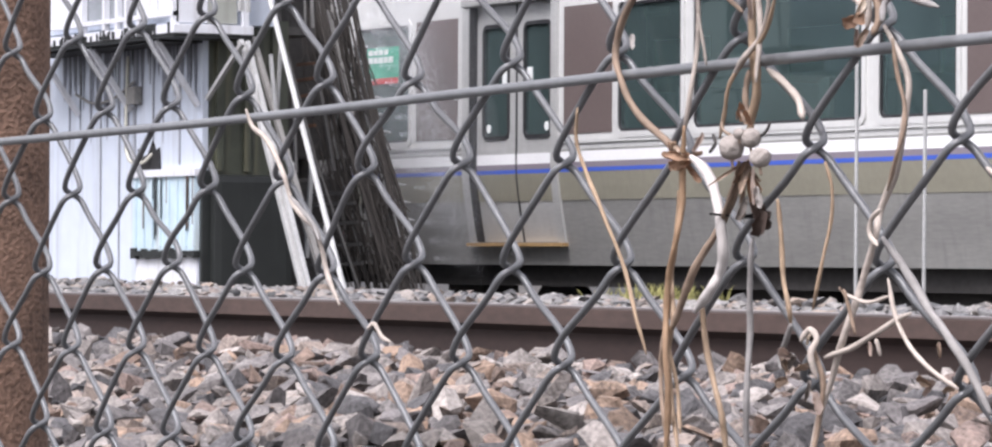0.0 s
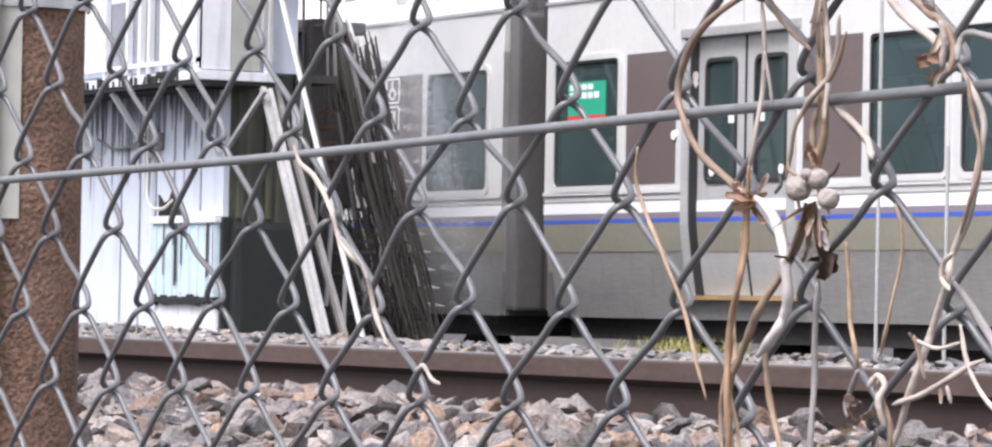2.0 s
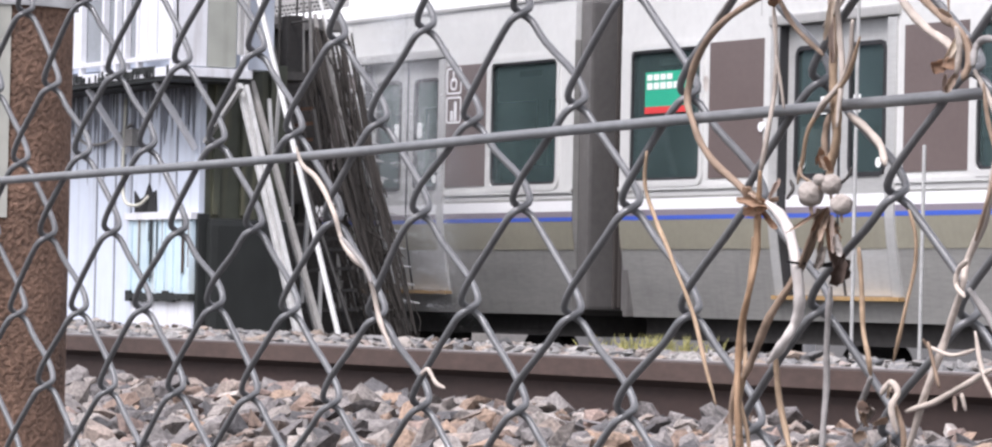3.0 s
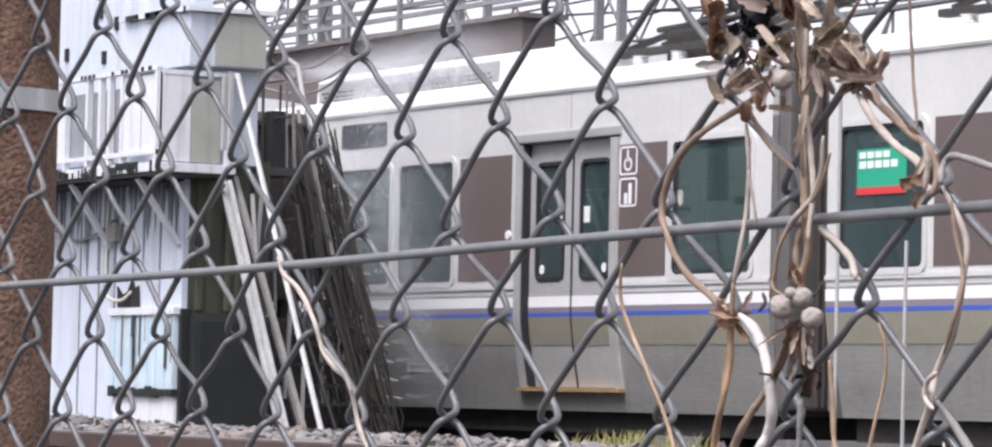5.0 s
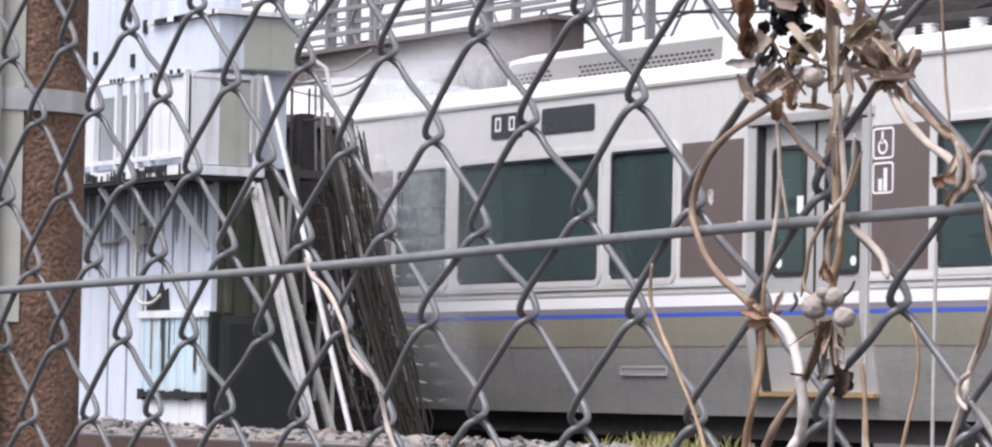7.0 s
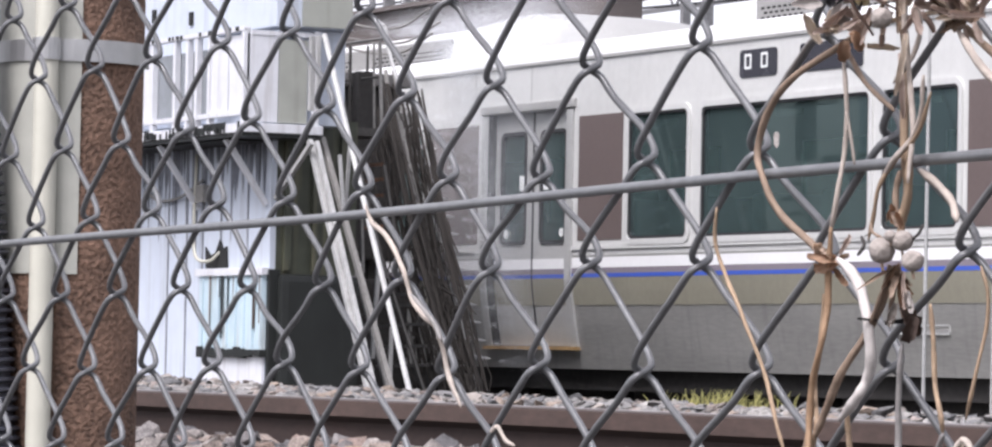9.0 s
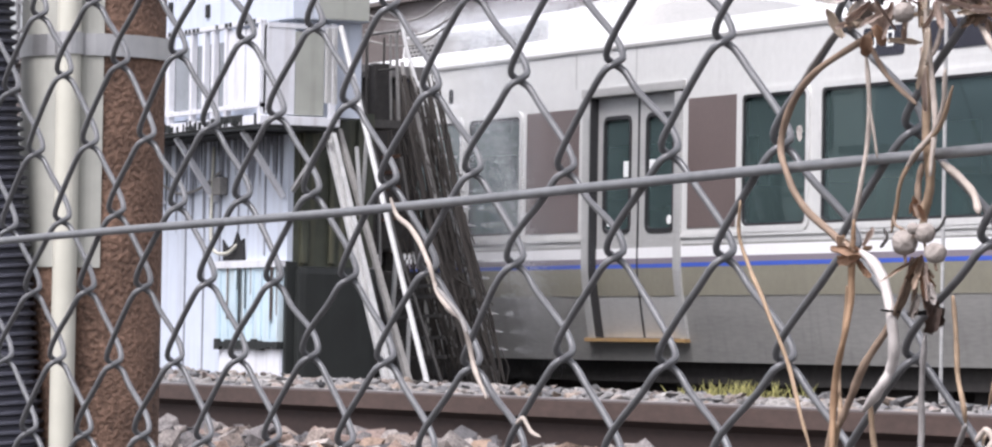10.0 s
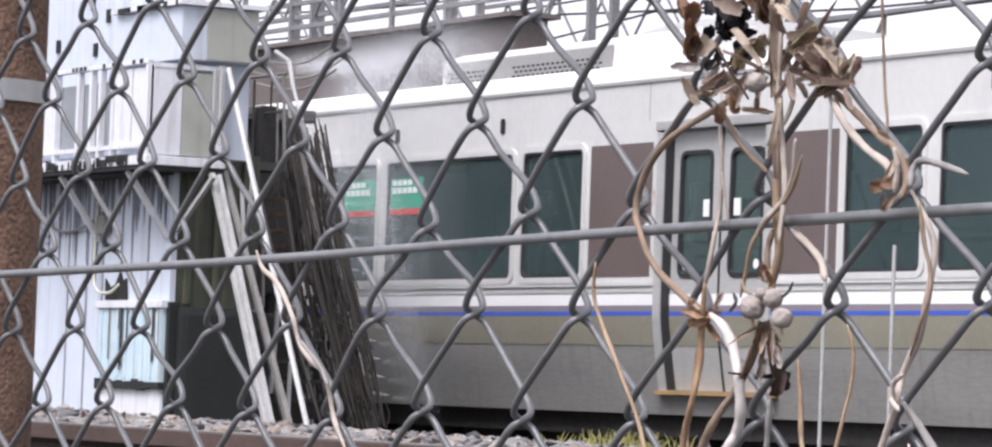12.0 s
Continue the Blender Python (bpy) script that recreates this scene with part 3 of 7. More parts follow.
        for x in (c - 1.05, c + 1.05):
            part("wheel", one_tube([(x, TRAIN_Y + 0.9, -0.57), (x, TRAIN_Y + 1.03, -0.57)], 0.43, 24), RUBBER, b)
    # posters on panes, sign boards, destination displays, roof units
    for u0, u1, z0, z1 in posters:
        h = z1 - z0
        p = part("poster", one_box(u0, u1, TRAIN_Y - 0.001, TRAIN_Y + 0.003, z0, z1), POSTER_G, car, "green notice with pale lettering bars and a red foot")
        part("red_foot", one_box(u0, u1, TRAIN_Y - 0.004, TRAIN_Y - 0.001, z0, z0 + 0.16 * h), POSTER_R, p)
        for r, (lo, hi) in enumerate(((0.80, 0.94), (0.58, 0.74))):
            n = 4 + r
            for k in range(n):
                w = (u1 - u0) / 6.2
                part("lettering_bar", one_box(u0 + 0.03 + k * w, u0 + 0.03 + (k + 0.78) * w, TRAIN_Y - 0.004, TRAIN_Y - 0.001, z0 + lo * h, z0 + hi * h), POSTER_W, p)
    for u, z in signs:
        s = part("sign_plate", rounded_ring(bmesh.new(), u - 0.12, u + 0.12, z, z + 0.21, TRAIN_Y - 0.011, 0.03, 0.014, 0.004), WHITE, car, "white outlined pictogram plate")
        part("sign_plate", rounded_ring(bmesh.new(), u - 0.12, u + 0.12, z - 0.23, z - 0.02, TRAIN_Y - 0.011, 0.03, 0.014, 0.004), WHITE, s)
        bm = bmesh.new()
        rounded_ring(bm, u - 0.06, u + 0.05, z + 0.03, z + 0.13, TRAIN_Y - 0.012, 0.05, 0.016, 0.004)
        box(bm, u - 0.02, u + 0.0, TRAIN_Y - 0.012, TRAIN_Y - 0.008, z + 0.1, z + 0.185)
        part("pictogram", bm, WHITE, s)
        bm = bmesh.new()
        box(bm, u - 0.05, u - 0.01, TRAIN_Y - 0.012, TRAIN_Y - 0.008, z - 0.21, z - 0.13)
        box(bm, u + 0.01, u + 0.05, TRAIN_Y - 0.012, TRAIN_Y - 0.008, z - 0.21, z - 0.06)
        part("pictogram", bm, WHITE, s)
    for kind, a, b, z0, z1 in units:
        if kind == "display":
            dsp = part("destination_display", rounded_plate(bmesh.new(), a, b, z0, z1, TRAIN_Y - 0.006, 0.03, 0.01), DISPLAY, car, "dark destination display set in the upper side")
            if b - a < 0.6:
                for k in range(2):
                    u = a + 0.11 + k * 0.22
                    part("glyph_bar", rounded_ring(bmesh.new(), u - 0.04, u + 0.05, z0 + 0.06, z1 - 0.03, TRAIN_Y - 0.009, 0.01, 0.018, 0.003), POSTER_W, dsp)
        elif kind == "cooler":
            y0, y1 = TRAIN_Y + 0.38, TRAIN_Y + 2.56
            bm = bmesh.new()
            pr = [(y0, z0), (y0 + 0.02, z1 - 0.06), (y0 + 0.22, z1), (y1 - 0.22, z1), (y1 - 0.02, z1 - 0.06), (y1, z0)]
            es = [[bm.verts.new((u, y, z)) for y, z in pr] for u in (a, b)]
            for k in range(len(pr) - 1):
                bm.faces.new((es[0][k], es[1][k], es[1][k + 1], es[0][k + 1]))
            bm.faces.new(es[1])
            bm.faces.new(list(reversed(es[0])))
            c = part("roof_cooler", bm, ROOF, car, "white roof cooling unit with side grilles")
            part("side_panel", one_box(a + 0.05, b - 1.25, y0 - 0.004, y0 + 0.012, z0 + 0.03, z1 - 0.09), COOLPANEL, c)
            for p0, p1 in ((a + 0.12, a + 0.75), (a + 1.15, b - 1.35)):
                bm = bmesh.new()
                n = int((p1 - p0) / 0.075)
                for k in range(n):
                    for r in range(3):
                        u = p0 + 0.075 * (k + 0.5 * (r % 2))
                        box(bm, u, u + 0.042, y0 - 0.008, y0 - 0.002, z0 + 0.06 + 0.036 * r, z0 + 0.076 + 0.036 * r)
                part("grille", bm, HOLE, c, "staggered dark ventilation slots")
    for u0, u1 in domes:
        bm = bmesh.new()
        rows = []
        for i in range(17):
            a = i / 16
            top = 2.50 + 0.42 * math.sin(math.pi * min(1, 0.18 + 0.82 * a)) ** 0.75
            row = []
            for k in range(9):
                w = -1 + k / 4
                row.append(bm.verts.new((u0 + (u1 - u0) * a, TRAIN_Y + 1.47 + 1.05 * w, 2.46 + (top - 2.46) * (1 - abs(w) ** 5))))
            rows.append(row)
        for r0, r1 in zip(rows, rows[1:]):
            for k in range(8):
                bm.faces.new((r0[k], r1[k], r1[k + 1], r0[k + 1]))
        bm.faces.new(rows[-1])
        bm.faces.new(list(reversed(rows[0])))
        dome = part("roof_dome", bm, GRILLE, car, "grey rounded roof fairing", smooth=True)
        for e in (0.35, 0.62):
            u = u0 + (u1 - u0) * e
            part("dome_latch", one_box(u, u + 0.10, TRAIN_Y + 0.40, TRAIN_Y + 0.46, 2.56, 2.68, bevel=0.01), UNDER, dome)
    for u in gear:
        y = TRAIN_Y + 0.75
        for k in range(4):
            part("roof_insulator", one_tube([(u + 0.55 * k, y, 2.50 + 0.012 * i) for i in range(13)], lambda f: 0.045 if int(f * 12) % 2 else 0.07, 12), WHITE, car, "white ribbed insulator")
        b = part("roof_gear_frame", one_box(u - 0.3, u + 2.2, y - 0.05, y + 0.05, 2.645, 2.70, bevel=0.01), UNDER, car, "dark roof gear frame")
        for k in range(5):
            bm = bmesh.new()
            beam(bm, (u - 0.2 + 0.5 * k, y, 2.70), (u + 0.25 + 0.5 * k, y + 0.7, 3.05), 0.05, 0.05)
            part("gear_arm", bm, UNDER, b)
        part("gear_box", one_box(u + 0.2, u + 0.9, y + 0.1, y + 0.6, 2.54, 2.84, bevel=0.03), UNDER, b)
        part("gear_rail", one_tube([(u - 0.4, y + 0.4, 2.9), (u + 2.4, y + 0.4, 2.95)], 0.025, 8), UNDER, b)
    return car


B_DOORS = [-47.74, -40.07, -32.39]
B_WINDOWS = [(-45.98, -45.12), (-44.94, -42.90), (-42.74, -41.86), (-38.46, -37.60), (-37.40, -35.20), (-35.03, -34.14), (-30.88, -29.86)]
B_BROWN = [(-46.9, -46.1), (-41.76, -40.9), (-39.24, -38.56), (-34.04, -33.22), (-31.63, -30.98)]
A_DOORS = [-26.17, -18.5, -10.83]
A_WINDOWS = [(-28.88, -27.83), (-24.53, -23.65), (-23.48, -21.37), (-21.17, -20.30), (-16.9, -16.0), (-15.8, -13.6), (-13.4, -12.6), (-8.4, -7.5)]
A_BROWN = [(-27.72, -27.02), (-25.34, -24.63), (-20.2, -19.35), (-17.67, -17.0), (-12.5, -11.67), (-9.98, -8.5)]
car_b = train_car(-51.0, -29.62, B_DOORS, B_WINDOWS, B_BROWN, "wet stainless commuter train car with a brown window band",
                  posters=[(-44.90, -44.36, 1.45, 1.745), (-45.70, -45.17, 1.45, 1.745)], signs=[(-31.50, 1.66)],
                  units=[("display", -36.9, -36.4, 2.05, 2.25), ("display", -36.1, -35.3, 2.05, 2.25), ("cooler", -37.35, -32.9, 2.46, 2.78), ("cooler", -44.8, -40.9, 2.46, 2.78)],
                  round_marks=[(-43.1, 2.09), (-44.81, 2.08)], gear=(-32.6,), domes=[(-43.2, -39.9)], vents=[(-34.95, -34.29, 0.22, 0.29)])
car_a = train_car(-28.88 - 0.06, -7.4, A_DOORS, A_WINDOWS[1:] + [(-28.78, -27.83)], A_BROWN, "wet stainless commuter train car with a green window notice",
                  posters=[(-28.60, -28.04, 1.41, 1.71)], units=[("cooler", -19.0, -14.0, 2.46, 2.78)], gear=(-28.4, -25.4))


def gangway():
    """Folded fabric bellows and the grey corner panels between the two cars."""
    g = thing("gangway", (-29.25, TRAIN_Y + 1.47, -1.0), "dark folded gangway bellows between two train cars", "gangway")
    n = 9
    for k in range(n):
        u = -29.36 + 0.36 * (k + 0.5) / n
        bm = one_box(u - 0.017, u + 0.017, TRAIN_Y + 0.2 + 0.03 * (k % 2), TRAIN_Y + 2.7, 0.0, 2.36, bevel=0.012)
        part("bellows_fold", bm, BELLOWS, g)
    part("corner_panel", one_box(-29.61, -29.46, TRAIN_Y + 0.04, TRAIN_Y + 0.7, -0.02, 2.3, bevel=0.03), CORNER, g, "grey car-end corner panel")
    part("corner_panel", one_box(-28.99, -28.945, TRAIN_Y + 0.06, TRAIN_Y + 0.5, -0.02, 2.3, bevel=0.015), CORNER, g, "grey car-end corner panel")
    part("coupler", one_box(-29.6, -28.95, TRAIN_Y + 1.3, TRAIN_Y + 1.65, -0.4, -0.15, bevel=0.04), UNDER, g)
    part("end_box", one_box(-29.5, -29.15, TRAIN_Y + 0.35, TRAIN_Y + 0.9, 0.55, 1.05, bevel=0.03), CORNER, g)
    return g


joint = gangway()


# ---- wash plant hut ----
HUT_Y = 10.64


def hut():
    h = thing("control_hut", (-25, HUT_Y + 0.4, -0.25), "pale blue steel-sheet control hut with a balcony, streaked with grime", "hut")
    wall = part("front_wall", one_box(-27.6, -23.15, HUT_Y, HUT_Y + 0.04, -0.3, 1.55), HUT, h, "pale blue sheet wall with dark run marks")
    # vertical sheet joints
    for x, foot in ((-24.82, -0.25), (-24.50, -0.25), (-24.23, 0.50), (-23.93, 0.60), (-23.50, 0.60)):
        part("sheet_joint", one_box(x - 0.009, x + 0.009, HUT_Y - 0.008, HUT_Y - 0.002, foot, 1.42), DARKJOINT, wall)
    # service panel with its capping and rusted foot
    p = part("service_panel", one_box(-24.2, -23.17, HUT_Y - 0.035, HUT_Y - 0.003, 0.03, 0.52, bevel=0.006), PANELBLUE, h, "sky-blue service panel with brown runs")
    part("panel_cap", one_box(-24.24, -23.15, HUT_Y - 0.055, HUT_Y - 0.003, 0.52, 0.57, bevel=0.006), HUTWHITE, p)
    for k in range(8):
        x = -24.13 + 0.135 * k
        part("panel_rib", one_box(x - 0.012, x + 0.012, HUT_Y - 0.047, HUT_Y - 0.034, 0.06, 0.50), PANELBLUE, p)
    foot_rnd = random.Random(2)
    for k in range(12):
        x = -24.2 + 0.086 * k
        part("foot_strip", one_box(x, x + 0.084, HUT_Y - 0.05, HUT_Y - 0.003, -0.005 - 0.02 * foot_rnd.random(), 0.025 + 0.025 * foot_rnd.random()), SLIME, p)
    for k in range(9):
        x, l = foot_rnd.uniform(-24.15, -23.2), foot_rnd.uniform(0.1, 0.42)
        part("rust_run", one_box(x, x + foot_rnd.uniform(0.008, 0.02), HUT_Y - 0.0495, HUT_Y - 0.0475, 0.52 - l, 0.52), RUST if k % 2 else SLIME, p)
    part("skirt_sheet", one_box(-24.17, -23.19, HUT_Y - 0.02, HUT_Y - 0.003, -0.28, 0.0), HUTWHITE, p)
    # torn opening with a bent cable
    bm = bmesh.new()
    pts = [(-24.16, 0.575), (-24.17, 0.72), (-24.08, 0.66), (-24.0, 0.68), (-23.93, 0.77), (-23.88, 0.70), (-23.82, 0.72), (-23.80, 0.575)]
    front = [bm.verts.new((x, HUT_Y - 0.012, z)) for x, z in pts]
    rear = [bm.verts.new((x, HUT_Y - 0.002, z)) for x, z in pts]
    bm.faces.new(front)
    for k in range(len(pts)):
        j = (k + 1) % len(pts)
        bm.faces.new((front[k], rear[k], rear[j], front[j]))
    part("torn_hole", bm, HOLE, wall, "ragged dark hole torn in the sheet")
    part("cable", one_tube(smooth_line([(-24.3, HUT_Y - 0.03, 1.35), (-24.28, HUT_Y - 0.05, 0.9), (-24.2, HUT_Y - 0.07, 0.66), (-24.0, HUT_Y - 0.06, 0.62), (-23.93, HUT_Y - 0.01, 0.68)]), 0.012, 6), CONDUIT, wall, smooth=True)
    part("cable", one_tube(smooth_line([(-25.2, HUT_Y - 0.03, 1.12), (-24.9, HUT_Y - 0.03, 1.05), (-24.55, HUT_Y - 0.03, 1.07), (-24.2, HUT_Y - 0.03, 1.17)]), 0.010, 6), PIPEGREY, wall, smooth=True)
    part("junction_box", one_box(-24.25, -24.12, HUT_Y - 0.06, HUT_Y - 0.003, 1.02, 1.14, bevel=0.008), PIPEGREY, wall)
    # end wall: algae above with side shade in its colour, wet black lower sheet standing proud
    end = part("end_wall", one_box(-23.19, -23.15, HUT_Y + 0.04, HUT_Y + 0.62, 0.53, 1.55), ALGAE_SHADED, h, "algae-green stained end wall, darkened as the shaded side")
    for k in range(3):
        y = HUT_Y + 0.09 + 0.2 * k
        part("end_rib", one_box(-23.15, -23.12, y, y + 0.05, 0.55, 1.5, bevel=0.008), ALGAE_SHADED, end)
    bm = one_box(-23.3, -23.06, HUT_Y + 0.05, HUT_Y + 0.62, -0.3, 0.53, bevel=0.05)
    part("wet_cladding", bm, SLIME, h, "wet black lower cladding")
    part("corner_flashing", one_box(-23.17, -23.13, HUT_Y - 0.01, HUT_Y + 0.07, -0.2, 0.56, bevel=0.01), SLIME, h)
    # upper storey wall and the boxed bay
    part("upper_wall", one_box(-27.6, -23.85, HUT_Y + 0.02, HUT_Y + 0.5, 1.56, 4.6), HUT, h, "pale blue upper wall with vent slots")
    for x, z in ((-25.2, 2.36), (-24.55, 2.30), (-24.62, 2.62), (-24.9, 2.95), (-24.35, 2.52)):
        part("vent_slot", one_box(x - 0.03, x + 0.03, HUT_Y + 0.006, HUT_Y + 0.018, z - 0.05, z + 0.04), HOLE, h)
    bay = part("bay_box", one_box(-23.86, -22.82, 10.5, 11.05, 2.12, 2.47, bevel=0.01), HUT, h, "projecting sheet-metal bay")
    part("bay_foot", one_box(-23.86, -22.93, 10.56, 11.05, 1.5, 2.118), HUT, bay)
    part("bay_cap", one_box(-23.9, -22.78, 10.47, 11.1, 2.475, 2.505), HUTWHITE, bay)
    part("bay_side", one_box(-22.815, -22.805, 10.68, 11.04, 2.13, 2.46), SHADED_STAINED, bay, "greenish stained bay side, darkened as a shaded face")
    # balcony: deck, front and side panels, rails, posts
    bal = part("balcony_deck", one_box(-25.6, -22.82, 10.28, 10.85, 1.43, 1.49, bevel=0.006), HUTWHITE, h, "white balcony deck edge with black grime")
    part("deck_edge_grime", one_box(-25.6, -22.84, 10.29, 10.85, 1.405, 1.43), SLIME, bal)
    for x0, x1, mat in ((-25.6, -24.37, HUTWHITE), (-23.38, -23.12, HUTWHITE), (-23.10, -22.87, HUTWHITE)):
        part("front_panel", one_box(x0, x1, 10.30, 10.315, 1.55, 2.06), mat, bal)
    for x0, x1 in ((-24.35, -24.09), (-24.00, -23.85), (-23.80, -23.51)):
        part("front_pane", one_box(x0, x1, 10.33, 10.345, 1.58, 2.0), HUTGLASS, bal, "grey frosted pane behind the rail")
    for x in (-25.45, -24.35, -23.97, -23.76, -23.40, -23.61, -22.86):
        part("balcony_post", one_box(x - 0.02, x + 0.02, 10.285, 10.325, 1.49, 2.09), HUTWHITE, bal)
    part("top_rail", one_box(-25.6, -22.84, 10.28, 10.33, 2.08, 2.11, bevel=0.006), HUTWHITE, bal)
    part("mid_rail", one_box(-25.6, -22.84, 10.282, 10.322, 1.54, 1.57), HUTWHITE, bal)
    part("side_panel", one_box(-22.855, -22.84, 10.31, 10.53, 1.5, 2.07), HUTWHITE, bal)
    part("side_panel", one_box(-22.858, -22.843, 10.535, 10.74, 1.5, 2.04), SHADED_STAINED, bal, "green-grey stained side panel in a shaded tone")
    part("top_rail", one_box(-22.87, -22.835, 10.33, 10.85, 2.06, 2.09), HUTWHITE, bal)
    part("balcony_post", one_box(-22.87, -22.83, 10.78, 10.82, 1.49, 2.10), HUTWHITE, bal)
    part("deck_rust", one_box(-23.45, -23.1, 10.276, 10.284, 1.455, 1.50), SLIME, bal)
    # brackets below the deck
    for x in (-25.2, -24.3, -23.2):
        b = bmesh.new()
        beam(b, (x, 10.33, 1.40), (x, HUT_Y - 0.01, 0.98), 0.035, 0.035)
        part("bracket", b, HUTWHITE, bal)
    run_rnd = random.Random(8)
    for _ in range(26):     # black runs of grime below the deck
        x, w, l = run_rnd.uniform(-25.4, -23.2), run_rnd.uniform(0.008, 0.028), run_rnd.uniform(0.08, 0.75) * run_rnd.random() + 0.06
        bm = bmesh.new()
        vs = [bm.verts.new((x + a * w, HUT_Y - 0.0035, 1.40 - b * l)) for a, b in ((-0.5, 0), (0.5, 0), (0.42, 0.5), (0.12, 1.0), (-0.12, 1.0), (-0.4, 0.6))]
        bm.faces.new(vs)
        r = bmesh.ops.extrude_face_region(bm, geom=bm.faces[:])
        bmesh.ops.translate(bm, verts=[v for v in r["geom"] if isinstance(v, bmesh.types.BMVert)], vec=(0, 0.002, 0))
        part("grime_run", bm, SLIME, wall)
    for _ in range(14):
        x, w, l = run_rnd.uniform(-25.5, -22.95), run_rnd.uniform(0.03, 0.12), run_rnd.uniform(0.02, 0.06)
        part("deck_grime", one_box(x, x + w, 10.274, 10.279, 1.435, 1.435 + l), SLIME, bal)
    for k in range(60):     # grey strips paint the deck's shadow on the wall, along with washed-down dirt
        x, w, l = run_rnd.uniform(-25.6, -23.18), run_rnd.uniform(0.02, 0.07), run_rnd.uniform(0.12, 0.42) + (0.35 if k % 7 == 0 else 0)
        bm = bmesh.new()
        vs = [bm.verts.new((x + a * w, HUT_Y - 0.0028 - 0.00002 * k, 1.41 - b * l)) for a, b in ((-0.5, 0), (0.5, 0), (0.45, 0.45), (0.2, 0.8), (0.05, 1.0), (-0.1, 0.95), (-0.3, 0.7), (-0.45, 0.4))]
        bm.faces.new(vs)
        part("shade_grime_veil", bm, SHADE_GRIME, wall)
    for _ in range(46):     # black drips along the deck's lower edge
        x, w, l = run_rnd.uniform(-25.6, -22.86), run_rnd.uniform(0.008, 0.03), run_rnd.uniform(0.015, 0.07)
        bm = bmesh.new()
        box(bm, x, x + w, 10.272, 10.278, 1.43, 1.43 + l)
        part("edge_drip", bm, SLIME, bal)
    for _ in range(16):
        x, w = run_rnd.uniform(-23.85, -22.85), run_rnd.uniform(0.02, 0.08)
        part("cap_grime", one_box(x, x + w, 10.464, 10.469, 2.465 + 0.01 * run_rnd.random(), 2.506), SLIME, bay)
    for _ in range(14):
        x, w = run_rnd.uniform(-25.0, -22.9), run_rnd.uniform(0.01, 0.05)
        part("rail_grime", one_box(x, x + w, 10.274, 10.279, 2.085, 2.112), SLIME, bal)
    # near-black sheet: shade of the deck's underside put into colour
    part("soffit_shade", one_box(-25.6, -23.15, 10.34, HUT_Y - 0.002, 1.39, 1.404), HOLE, bal)
    return h


hut()


